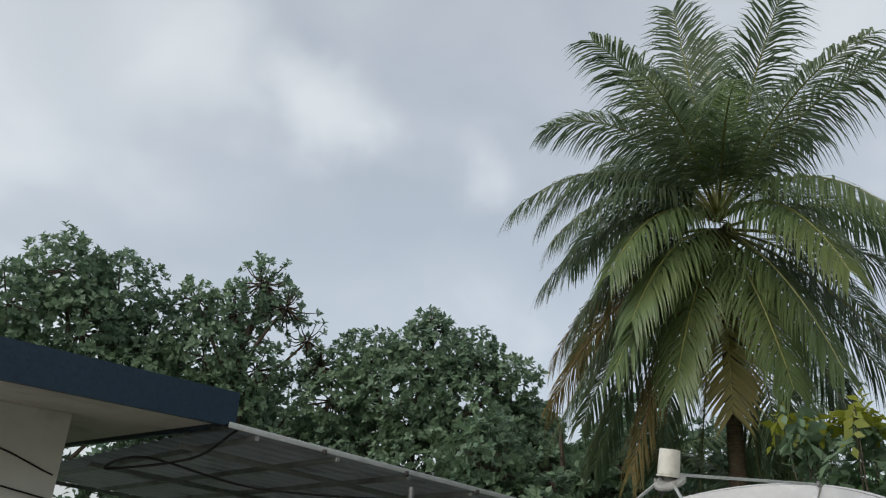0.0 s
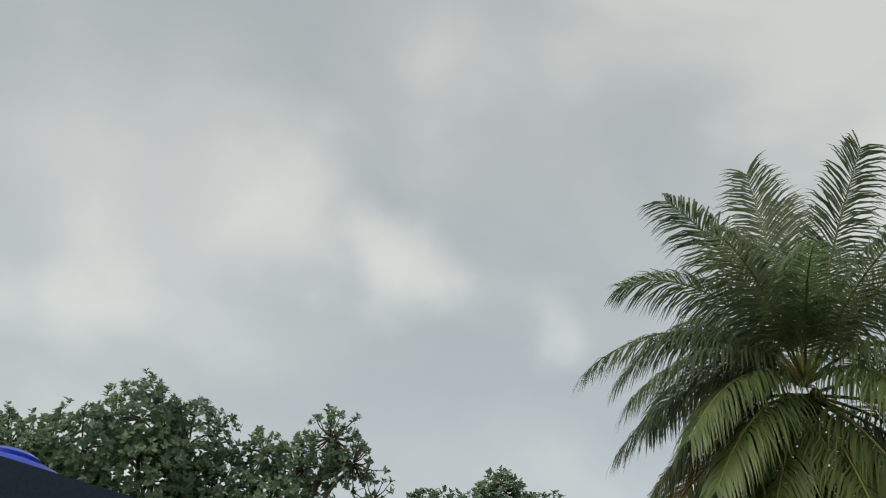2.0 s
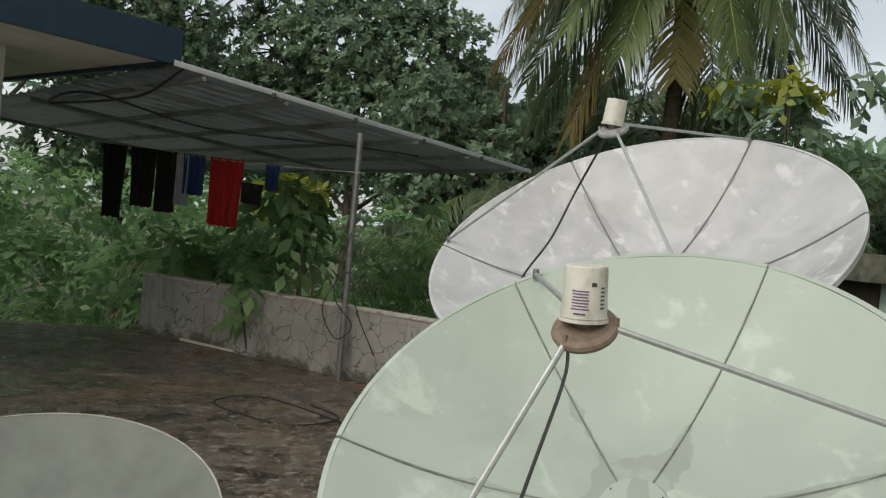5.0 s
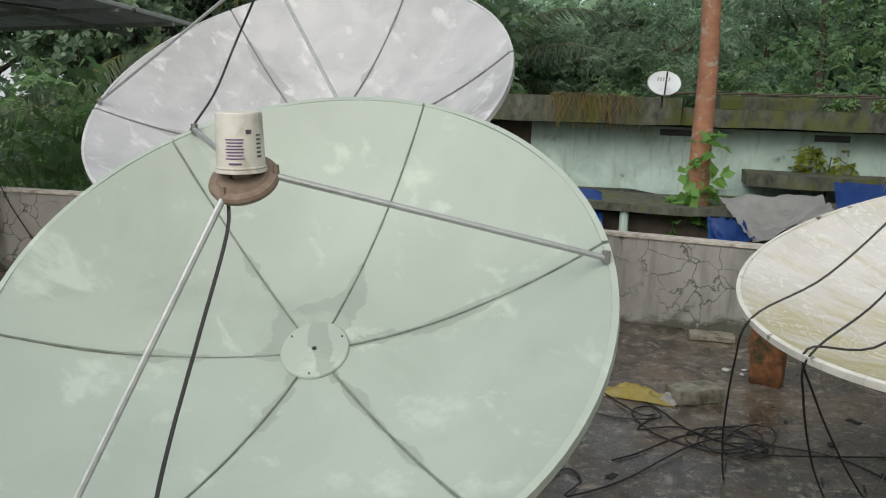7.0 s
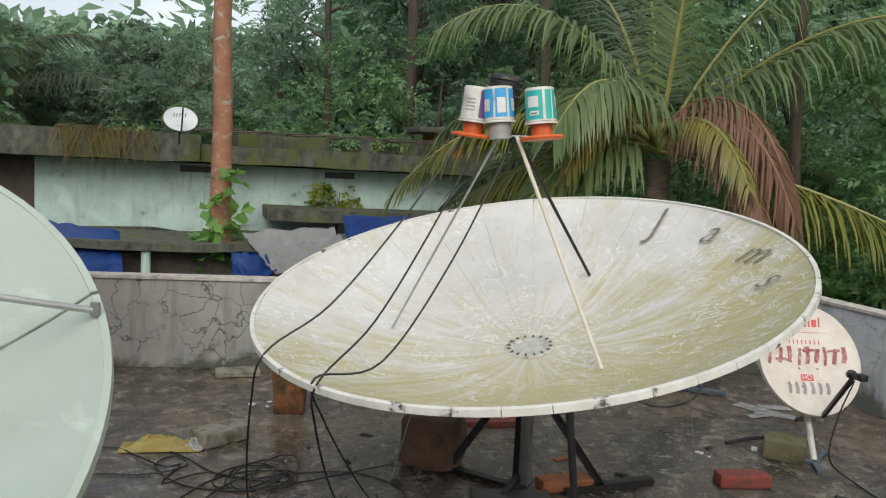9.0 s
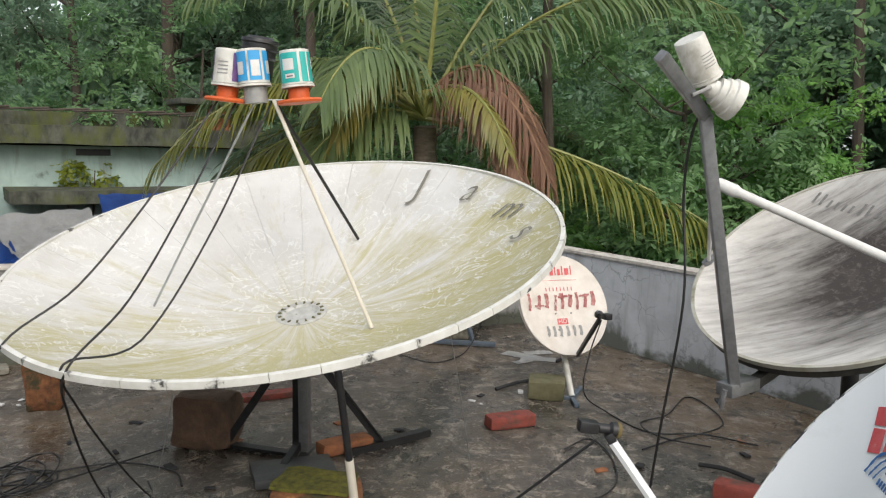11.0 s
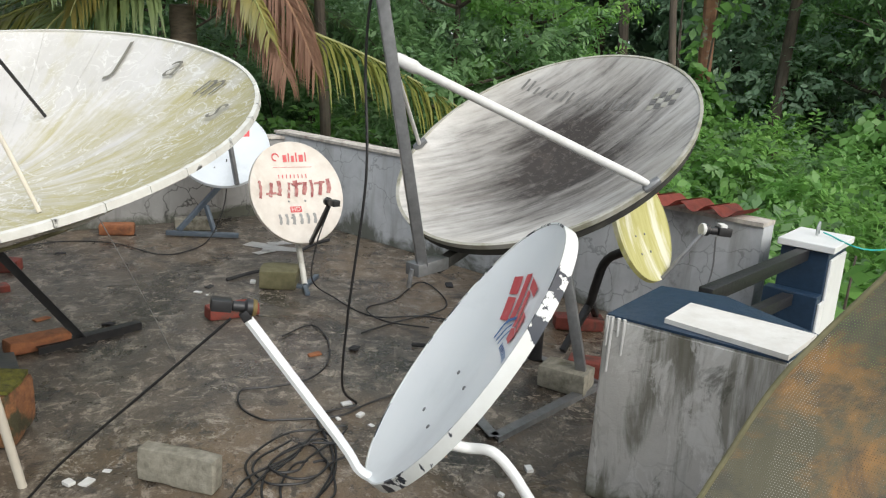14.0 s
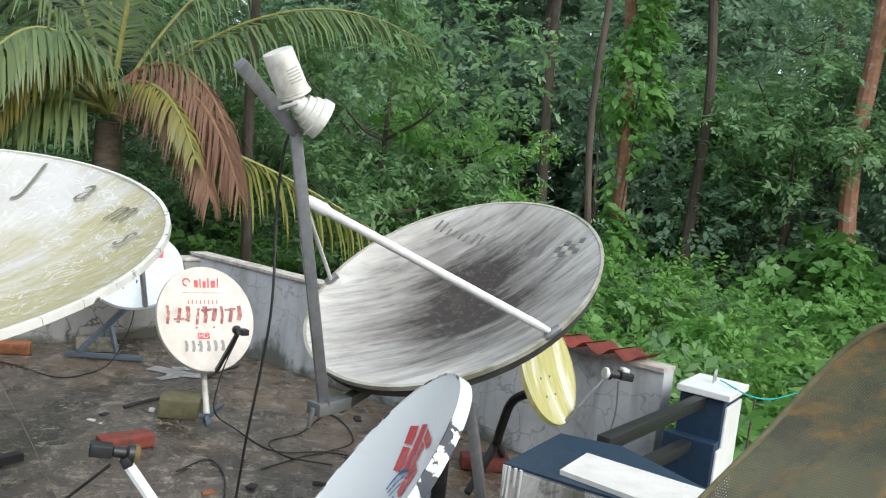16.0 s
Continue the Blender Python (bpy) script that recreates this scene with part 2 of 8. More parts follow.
def algae_dish_material():
    """White painted mesh gone yellow-green with algae, scratched pale along the petals."""
    m, nt, bsdf = nodes_of("algae_white")
    vec = coord(nt)
    pos = nt.nodes.new("ShaderNodeSeparateXYZ")
    nt.links.new(vec, pos.inputs[0])
    ang = nt.nodes.new("ShaderNodeMath")
    ang.operation = "ARCTAN2"
    nt.links.new(pos.outputs["Y"], ang.inputs[0])
    nt.links.new(pos.outputs["X"], ang.inputs[1])
    ln = nt.nodes.new("ShaderNodeVectorMath")
    ln.operation = "LENGTH"
    nt.links.new(vec, ln.inputs[0])
    comb = nt.nodes.new("ShaderNodeCombineXYZ")
    nt.links.new(times(nt, ang.outputs[0], 5.0), comb.inputs[0])
    nt.links.new(times(nt, ln.outputs["Value"], 1.4), comb.inputs[1])
    radial = noisy(nt, comb.outputs[0], 1.7, 7, 0.65, 0.4)
    side = ramped(nt, times(nt, times(nt, pos.outputs["Y"], -0.30), times(nt, pos.outputs["X"], 0.42), "ADD"), -0.32, 0.38)
    blot = noisy(nt, vec, 2.0, 7, 0.6, 0.6)
    amount = ramped(nt, times(nt, times(nt, times(nt, radial, 0.8), times(nt, noisy(nt, vec, 4.5, 7, 0.68, 0.8), 0.35), "ADD"), times(nt, side, 0.34), "ADD"), 0.62, 0.88)
    col = blended(nt, ramped(nt, blot, 0.4, 0.65), (0.57, 0.56, 0.54), (0.47, 0.46, 0.43))
    col = blended(nt, times(nt, amount, 0.85), col, (0.37, 0.33, 0.13))
    dark = ramped(nt, noisy(nt, comb.outputs[0], 4.5, 6, 0.7, 0.2), 0.58, 0.76)
    col = blended(nt, times(nt, dark, 0.45), col, (0.20, 0.19, 0.13))
    vo = nt.nodes.new("ShaderNodeTexNoise")
    vo.inputs["Scale"].default_value = 5.5
    vo.inputs["Detail"].default_value = 7
    vo.inputs["Distortion"].default_value = 2.2
    nt.links.new(vec, vo.inputs["Vector"])
    absn = nt.nodes.new("ShaderNodeMath")
    absn.operation = "ABSOLUTE"
    nt.links.new(times(nt, vo.outputs["Fac"], 0.5, "SUBTRACT"), absn.inputs[0])
    flake = ramped(nt, absn.outputs[0], 0.022, 0.005)
    flake = times(nt, flake, ramped(nt, noisy(nt, vec, 2.6, 4), 0.40, 0.52))
    fleck = ramped(nt, noisy(nt, comb.outputs[0], 13, 7, 0.75, 0.5), 0.54, 0.62)
    col = blended(nt, times(nt, fleck, 0.5), col, (0.58, 0.575, 0.52))
    col = blended(nt, times(nt, flake, 0.85), col, (0.64, 0.64, 0.61))
    nt.links.new(col, bsdf.inputs["Base Color"])
    bsdf.inputs["Roughness"].default_value = 0.6
    bumped(nt, bsdf, times(nt, flake, noisy(nt, vec, 160, 3), "ADD"), 0.25, 0.003)
    return m


def streaked_dish_material():
    """Grey reflector blackened by mould that ran down its slope."""
    m, nt, bsdf = nodes_of("mouldy_grey")
    vec = coord(nt)
    pos = nt.nodes.new("ShaderNodeSeparateXYZ")
    nt.links.new(vec, pos.inputs[0])
    run = noisy(nt, coord(nt, (7.0, 1.1, 1.0), turn=(0, 0, 0.52)), 1.3, 8, 0.65, 0.25)
    blot = noisy(nt, vec, 2.6, 7, 0.6, 0.4)
    sq = nt.nodes.new("ShaderNodeVectorMath")
    sq.operation = "LENGTH"
    sh = nt.nodes.new("ShaderNodeMapping")
    sh.inputs["Location"].default_value = (-0.02, -0.06, 0)
    sh.inputs["Scale"].default_value = (1.15, 0.95, 0)
    nt.links.new(vec, sh.inputs["Vector"])
    nt.links.new(sh.outputs[0], sq.inputs[0])
    mid = ramped(nt, sq.outputs["Value"], 0.80, 0.10)
    thin = noisy(nt, coord(nt, (26.0, 3.0, 1.0), turn=(0, 0, 0.52)), 1.0, 7, 0.7, 0.3)
    amount = ramped(nt, times(nt, times(nt, times(nt, run, 0.75), times(nt, thin, 0.35), "ADD"), times(nt, mid, 0.58), "ADD"), 0.53, 1.06)
    col = blended(nt, ramped(nt, blot, 0.35, 0.65), (0.60, 0.585, 0.55), (0.43, 0.41, 0.37))
    col = blended(nt, amount, col, (0.030, 0.023, 0.018))
    col = blended(nt, times(nt, ramped(nt, thin, 0.52, 0.66), times(nt, amount, 0.7)), col, (0.020, 0.017, 0.014))
    col = blended(nt, times(nt, ramped(nt, noisy(nt, vec, 28, 8, 0.75, 0.3), 0.53, 0.60), 0.14), col, (0.36, 0.33, 0.29))
    col = blended(nt, times(nt, ramped(nt, noisy(nt, vec, 6, 8, 0.75, 0.6), 0.56, 0.62), 0.12), col, (0.16, 0.125, 0.10))
    nt.links.new(col, bsdf.inputs["Base Color"])
    bsdf.inputs["Roughness"].default_value = 0.62
    bumped(nt, bsdf, noisy(nt, vec, 60, 5), 0.15, 0.004)
    return m


def painted_dish_material(name, c1, c2, stain, scale=2.2, at=(0.56, 0.8), start=16.5, damp=0.075, size=0.86):
    """Brushed oil paint on sheet metal, patchy, with damp marks spreading from the seams between its six panels."""
    m, nt, bsdf = nodes_of(name)
    vec = coord(nt)
    a = noisy(nt, vec, scale, 7, 0.6, 0.6)
    b = noisy(nt, vec, 9, 6, 0.6)
    col = blended(nt, ramped(nt, a, 0.38, 0.66), c1, c2)
    col = blended(nt, times(nt, ramped(nt, noisy(nt, vec, 1.4, 7, 0.62, 0.5), *at), 0.8), col, stain)
    pale = noisy(nt, coord(nt, (1, 1.5, 1), turn=(0, 0, 0.6)), 4.2, 6, 0.6, 0.35)
    col = blended(nt, times(nt, ramped(nt, pale, 0.57, 0.66), 0.8), col, tuple(min(v * 1.24, 0.9) for v in c1))
    pos = nt.nodes.new("ShaderNodeSeparateXYZ")
    nt.links.new(vec, pos.inputs[0])
    flat = nt.nodes.new("ShaderNodeVectorMath")
    flat.operation = "MULTIPLY"
    flat.inputs[1].default_value = (1, 1, 0)
    nt.links.new(vec, flat.inputs[0])
    ln = nt.nodes.new("ShaderNodeVectorMath")
    ln.operation = "LENGTH"
    nt.links.new(flat.outputs[0], ln.inputs[0])
    ang = times(nt, pos.outputs["Y"], pos.outputs["X"], "ARCTAN2")
    wave = nt.nodes.new("ShaderNodeMath")
    wave.operation = "SINE"
    nt.links.new(times(nt, times(nt, ang, radians(start), "SUBTRACT"), 3.0), wave.inputs[0])
    off = nt.nodes.new("ShaderNodeMath")
    off.operation = "ABSOLUTE"
    nt.links.new(wave.outputs[0], off.inputs[0])
    gap = times(nt, times(nt, off.outputs[0], 0.333), ln.outputs["Value"])
    near = ramped(nt, ln.outputs["Value"], size, size * 0.15)
    reach = times(nt, times(nt, ramped(nt, noisy(nt, vec, 4.5, 5, 0.55, 0.4), 0.40, 0.70), near), damp)
    wet = ramped(nt, times(nt, reach, gap, "SUBTRACT"), 0.0, 0.006)
    col = blended(nt, times(nt, wet, 0.6), col, stain)
    nt.links.new(col, bsdf.inputs["Base Color"])
    bsdf.inputs["Roughness"].default_value = 0.5
    bumped(nt, bsdf, times(nt, b, times(nt, a, 2.0), "ADD"), 0.12, 0.01)
    return m


def net_material():
    """Shade net: woven threads with holes, brown and ochre with age."""
    m, nt, bsdf = nodes_of("shade_net")
    vec = coord(nt, (1, 1, 1), "UV")
    pos = nt.nodes.new("ShaderNodeSeparateXYZ")
    nt.links.new(vec, pos.inputs[0])
    blot = noisy(nt, vec, 3.2, 9, 0.72, 0.4)
    col = blended(nt, ramped(nt, blot, 0.48, 0.60), (0.085, 0.080, 0.050), (0.23, 0.125, 0.042))
    col = blended(nt, times(nt, ramped(nt, noisy(nt, vec, 7.0, 9, 0.75, 0.5), 0.5, 0.6), 0.7), col, (0.045, 0.044, 0.036))
    nt.links.new(col, bsdf.inputs["Base Color"])
    bsdf.inputs["Roughness"].default_value = 0.8
    holes = []
    for axis, phase in (("X", 0.0), ("Y", 0.4)):
        s = nt.nodes.new("ShaderNodeMath")
        s.operation = "SINE"
        nt.links.new(times(nt, times(nt, pos.outputs[axis], 1250.0), phase, "ADD"), s.inputs[0])
        holes.append(ramped(nt, s.outputs[0], -0.88, -0.58))
    thread = times(nt, holes[0], holes[1], "MAXIMUM")
    clear = nt.nodes.new("ShaderNodeBsdfTransparent")
    mix = nt.nodes.new("ShaderNodeMixShader")
    nt.links.new(thread, mix.inputs[0])
    nt.links.new(clear.outputs[0], mix.inputs[1])
    nt.links.new(bsdf.outputs[0], mix.inputs[2])
    nt.links.new(mix.outputs[0], nt.nodes["Material Output"].inputs["Surface"])
    return m


M = dict(
    floor=floor_material(),
    parapet=wall_material("parapet_plaster", (0.50, 0.52, 0.54), (0.24, 0.24, 0.23), cracks=0.4),
    cracked=wall_material("cracked_plaster", (0.34, 0.335, 0.32), (0.13, 0.13, 0.12), cracks=0.85),
    plinth=wall_material("mossy_plaster", (0.56, 0.555, 0.53), (0.055, 0.052, 0.034), moss=(0.07, 0.075, 0.025), heavy=0.65, cracks=0.22),
    coping=plain("coping_cement", (0.55, 0.52, 0.47), (0.30, 0.27, 0.24), 14, 0.85, stain=(0.16, 0.11, 0.09), stain_scale=5),
    house_white=plain("white_wash", (0.80, 0.80, 0.77), (0.74, 0.74, 0.71), 5, 0.75, bump=0.1, stain=(0.50, 0.50, 0.47), stain_scale=1.2),
    navy=plain("navy_paint", (0.011, 0.029, 0.058), (0.018, 0.042, 0.080), 26, 0.42, bump=0.35, stain=(0.03, 0.045, 0.08), stain_scale=7, stain_at=(0.6, 0.8)),
    white_paint=plain("white_paint", (0.74, 0.75, 0.74), (0.66, 0.67, 0.66), 6, 0.45, bump=0.08, stain=(0.42, 0.40, 0.36), stain_scale=4, stain_at=(0.66, 0.85)),
    board=plain("white_board", (0.74, 0.73, 0.69), (0.62, 0.60, 0.55), 12, 0.5, bump=0.1, stain=(0.30, 0.28, 0.24), stain_scale=6, stain_at=(0.62, 0.8)),
    sheet=plain("roof_sheet", (0.33, 0.35, 0.35), (0.24, 0.255, 0.255), 5, 0.5, metal=0.25, bump=0.05, stain=(0.12, 0.125, 0.12), stain_scale=2),
    sheet_edge=plain("sheet_edge", (0.50, 0.53, 0.54), (0.40, 0.42, 0.43), 12, 0.5, metal=0.3),
    steel=plain("black_angle_iron", (0.020, 0.021, 0.024), (0.035, 0.034, 0.033), 30, 0.45, metal=0.4, stain=(0.10, 0.045, 0.02), stain_scale=9, stain_at=(0.66, 0.85)),
    grey_steel=plain("grey_steel", (0.17, 0.175, 0.18), (0.24, 0.245, 0.25), 24, 0.4, metal=0.5, stain=(0.09, 0.07, 0.055), stain_scale=8, stain_at=(0.6, 0.85)),
    galv=plain("galvanised_rod", (0.42, 0.45, 0.44), (0.32, 0.34, 0.34), 30, 0.4, metal=0.5),
    bluegrey=plain("blue_grey_steel", (0.10, 0.13, 0.17), (0.14, 0.17, 0.20), 20, 0.45, metal=0.3),
    pvc=plain("ivory_pvc", (0.62, 0.58, 0.49), (0.54, 0.50, 0.42), 9, 0.4, bump=0.05),
    plastic_white=plain("white_plastic", (0.66, 0.65, 0.60), (0.55, 0.54, 0.49), 18, 0.4, bump=0.06, stain=(0.28, 0.25, 0.19), stain_scale=9, stain_at=(0.52, 0.74)),
    black=plain("black_plastic", (0.012, 0.012, 0.013), (0.022, 0.022, 0.023), 30, 0.4, bump=0.08),
    cable=plain("cable_rubber", (0.012, 0.012, 0.013), (0.020, 0.020, 0.020), 20, 0.45, bump=0.0),
    wire=plain("thin_wire", (0.30, 0.30, 0.29), (0.22, 0.22, 0.21), 20, 0.5, bump=0.0),
    orange=plain("orange_plastic", (0.62, 0.115, 0.022), (0.50, 0.09, 0.02), 14, 0.45, bump=0.08, stain=(0.30, 0.09, 0.04), stain_scale=6),
    brown_cast=plain("rusty_cast", (0.15, 0.105, 0.075), (0.24, 0.19, 0.15), 22, 0.75, bump=0.5, stain=(0.07, 0.045, 0.03), stain_scale=9),
    grey_cast=plain("grey_cast", (0.34, 0.34, 0.33), (0.26, 0.26, 0.25), 22, 0.5, metal=0.2),
    label_blue=plain("blue_print", (0.03, 0.29, 0.60), (0.05, 0.36, 0.68), 12, 0.4, bump=0.0),
    label_teal=plain("teal_print", (0.02, 0.36, 0.33), (0.03, 0.42, 0.38), 12, 0.4, bump=0.0),
    label_purple=plain("purple_print", (0.10, 0.045, 0.16), (0.16, 0.08, 0.22), 12, 0.4, bump=0.0),
    ink=plain("dark_print", (0.05, 0.05, 0.06), (0.09, 0.09, 0.10), 20, 0.5, bump=0.0),
    ink_red=plain("red_print", (0.52, 0.05, 0.06), (0.62, 0.12, 0.12), 20, 0.5, bump=0.0, stain=(0.60, 0.40, 0.38), stain_scale=12, stain_at=(0.6, 0.7)),
    ink_blue=plain("blue_logo", (0.02, 0.10, 0.30), (0.03, 0.16, 0.40), 20, 0.5, bump=0.0),
    daub=plain("daubed_red", (0.22, 0.045, 0.045), (0.46, 0.22, 0.20), 26, 0.7, bump=0.0, stain=(0.52, 0.46, 0.43), stain_scale=14, stain_at=(0.56, 0.66)),
    grey_ink=plain("grey_paint_letters", (0.115, 0.11, 0.09), (0.21, 0.20, 0.16), 18, 0.6, bump=0.0, stain=(0.33, 0.315, 0.22), stain_scale=10, stain_at=(0.6, 0.72)),
    green_dish=painted_dish_material("pale_green_paint", (0.365, 0.422, 0.375), (0.325, 0.378, 0.335), (0.235, 0.27, 0.235)),
    green_seam=plain("green_seam", (0.20, 0.23, 0.19), (0.10, 0.115, 0.10), 25, 0.5),
    white_dish=painted_dish_material("grey_white_paint", (0.47, 0.475, 0.49), (0.375, 0.38, 0.395), (0.27, 0.27, 0.28), 3.0, (0.52, 0.72), size=1.19, damp=0.14),
    white_seam=plain("grey_seam", (0.14, 0.145, 0.14), (0.22, 0.225, 0.22), 20, 0.55),
    jams=algae_dish_material(),
    slate=plain("dark_wet_slab", (0.062, 0.066, 0.068), (0.040, 0.043, 0.044), 14, 0.45, bump=0.35, stain=(0.10, 0.095, 0.08), stain_scale=5),
    hub_dirty=plain("dirty_hub", (0.46, 0.46, 0.43), (0.33, 0.33, 0.30), 30, 0.55, bump=0.2, stain=(0.08, 0.08, 0.06), stain_scale=22, stain_at=(0.60, 0.70)),
    jrim=plain("chipped_white_rim", (0.66, 0.66, 0.62), (0.52, 0.51, 0.46), 10, 0.55, bump=0.15, stain=(0.05, 0.05, 0.045), stain_scale=9, stain_at=(0.60, 0.66)),
    mould=streaked_dish_material(),
    mould_rim=plain("mossy_rim", (0.42, 0.41, 0.37), (0.28, 0.27, 0.20), 14, 0.7, stain=(0.10, 0.10, 0.04), stain_scale=5),
    mould_back=plain("black_back", (0.016, 0.016, 0.015), (0.05, 0.048, 0.04), 12, 0.7),
    dth=plain("enamel_white", (0.84, 0.86, 0.86), (0.80, 0.83, 0.83), 3, 0.28, bump=0.03, stain=(0.68, 0.70, 0.70), stain_scale=1.6),
    dth_rim=plain("chipped_enamel", (0.70, 0.72, 0.70), (0.62, 0.63, 0.60), 8, 0.4, bump=0.15, stain=(0.016, 0.022, 0.035), stain_scale=7, stain_at=(0.54, 0.55)),
    dth_old=plain("aged_enamel", (0.66, 0.62, 0.56), (0.55, 0.50, 0.44), 9, 0.5, bump=0.08, stain=(0.40, 0.33, 0.26), stain_scale=4, stain_at=(0.58, 0.8)),
    dth_clean=plain("pale_enamel", (0.62, 0.66, 0.69), (0.56, 0.60, 0.63), 4, 0.4, bump=0.03, stain=(0.44, 0.47, 0.49), stain_scale=2.2),
    mossy_dish=plain("yellow_mossy_enamel", (0.47, 0.455, 0.20), (0.36, 0.335, 0.10), 7, 0.6, stretch=(6, 0.8, 1), bump=0.1, stain=(0.62, 0.61, 0.48), stain_scale=1.7, stain_at=(0.5, 0.62)),
    net=net_material(),
    dull_grey=plain("dull_grey_green", (0.15, 0.165, 0.14), (0.10, 0.11, 0.095), 5, 0.6, bump=0.05, stain=(0.20, 0.10, 0.05), stain_scale=5, stain_at=(0.64, 0.75)),
    worn_ink=plain("worn_print", (0.10, 0.096, 0.09), (0.19, 0.185, 0.17), 30, 0.6, bump=0.0),
    red_brick=plain("red_paver", (0.235, 0.052, 0.036), (0.165, 0.036, 0.026), 26, 0.75, bump=0.35, stain=(0.085, 0.045, 0.033), stain_scale=11, stain_at=(0.5, 0.66), vary=0.2),
    laterite=plain("laterite", (0.27, 0.115, 0.045), (0.10, 0.042, 0.022), 26, 0.9, bump=1.0, stain=(0.05, 0.045, 0.02), stain_scale=8, stain_at=(0.5, 0.62)),
    laterite_dark=plain("dark_laterite", (0.085, 0.052, 0.034), (0.14, 0.082, 0.05), 18, 0.85, bump=0.9, stain=(0.02, 0.017, 0.014), stain_scale=4),
    orange_brick=plain("orange_brick", (0.34, 0.135, 0.055), (0.20, 0.075, 0.035), 16, 0.85, bump=0.5, stain=(0.07, 0.045, 0.03), stain_scale=5),
    moss=plain("moss", (0.15, 0.145, 0.02), (0.045, 0.048, 0.012), 34, 0.95, bump=0.9, stain=(0.17, 0.145, 0.02), stain_scale=9),
    cement_block=plain("cement_block", (0.31, 0.29, 0.235), (0.17, 0.16, 0.125), 30, 0.85, bump=0.7, stain=(0.10, 0.095, 0.06), stain_scale=9, stain_at=(0.52, 0.68)),
    mossy_block=plain("mossy_block", (0.17, 0.155, 0.085), (0.10, 0.095, 0.045), 16, 0.85, bump=0.5, stain=(0.05, 0.045, 0.03), stain_scale=4),
    roof_tile=plain("clay_tile", (0.36, 0.085, 0.055), (0.22, 0.05, 0.04), 12, 0.6, bump=0.3, stain=(0.10, 0.05, 0.045), stain_scale=7, vary=0.2),
    yellow_bag=plain("yellow_bag", (0.60, 0.47, 0.10), (0.66, 0.58, 0.26), 8, 0.5, bump=0.3),
    litter=plain("white_litter", (0.66, 0.66, 0.64), (0.55, 0.55, 0.53), 20, 0.6),
    rag=plain("dark_rag", (0.022, 0.022, 0.024), (0.04, 0.04, 0.04), 12, 0.9),
    cloth_red=plain("red_cloth", (0.42, 0.018, 0.02), (0.30, 0.012, 0.015), 10, 0.9, stretch=(6, 6, 1), bump=0.3),
    cloth_blue=plain("blue_cloth", (0.035, 0.07, 0.20), (0.025, 0.05, 0.15), 10, 0.9, stretch=(6, 6, 1), bump=0.3),
    cloth_dark=plain("dark_cloth", (0.012, 0.012, 0.013), (0.022, 0.02, 0.02), 10, 0.95, stretch=(6, 6, 1), bump=0.3),
    cloth_pale=plain("pale_cloth", (0.50, 0.52, 0.56), (0.40, 0.42, 0.46), 10, 0.9, stretch=(6, 6, 1), bump=0.3),
    tank=plain("blue_tank", (0.012, 0.05, 0.50), (0.014, 0.06, 0.58), 4, 0.32, bump=0.02),
    tarp_blue=plain("blue_tarp", (0.012, 0.055, 0.24), (0.02, 0.08, 0.32), 7, 0.4, bump=0.2),
    tarp_grey=plain("grey_tarp", (0.42, 0.43, 0.43), (0.32, 0.32, 0.31), 6, 0.45, bump=0.2, stain=(0.18, 0.17, 0.15), stain_scale=2.4),
    old_wall=wall_material("mint_wash", (0.46, 0.60, 0.55), (0.26, 0.28, 0.24), cracks=0.0),
    mossy_roof=plain("mossy_concrete", (0.035, 0.037, 0.031), (0.125, 0.13, 0.10), 7, 0.9, bump=0.8, stretch=(1, 1, 0.55), stain=(0.085, 0.10, 0.022), stain_scale=2.6, stain_at=(0.48, 0.64)),
    dark_wall=plain("damp_brown_wall", (0.085, 0.07, 0.055), (0.05, 0.042, 0.034), 6, 0.9),
    ground=plain("forest_ground", (0.075, 0.095, 0.03), (0.055, 0.06, 0.025), 2.0, 0.95, bump=0.5, stain=(0.04, 0.075, 0.015), stain_scale=0.4),
    palm_trunk=plain("palm_bark", (0.19, 0.145, 0.105), (0.09, 0.07, 0.055), 7, 0.9, stretch=(1, 1, 3.5), bump=0.8, stain=(0.23, 0.20, 0.16), stain_scale=4),
    red_trunk=plain("reddish_bark", (0.36, 0.175, 0.105), (0.24, 0.115, 0.07), 5, 0.85, stretch=(1, 1, 1.6), bump=0.6, stain=(0.36, 0.33, 0.28), stain_scale=4.5, stain_at=(0.56, 0.66)),
    bark=plain("grey_bark", (0.11, 0.085, 0.065), (0.055, 0.043, 0.034), 6, 0.9, stretch=(1, 1, 0.4), bump=0.8, stain=(0.15, 0.14, 0.115), stain_scale=2.5),
    leaf_dark=leafy("leaf_dark", (0.14, 0.225, 0.15), (0.215, 0.32, 0.205), (0.265, 0.37, 0.22)),
    leaf_gloss=leafy("leaf_gloss", (0.125, 0.20, 0.14), (0.20, 0.30, 0.19), (0.25, 0.355, 0.20), 0.48, 0.4),
    # paler green for far leaves: the haze of distance is put into the colour
    leaf_hazed=leafy("leaf_hazed", (0.23, 0.36, 0.235), (0.31, 0.46, 0.30), (0.36, 0.50, 0.30)),
    frond_dark=leafy("frond_dark", (0.10, 0.145, 0.09), (0.165, 0.22, 0.125), (0.215, 0.255, 0.125), 0.35),
    leaf_mid=leafy("leaf_mid", (0.135, 0.25, 0.11), (0.215, 0.37, 0.16), (0.28, 0.44, 0.17)),
    leaf_bright=leafy("leaf_bright", (0.14, 0.31, 0.075), (0.21, 0.42, 0.11), (0.29, 0.49, 0.12)),
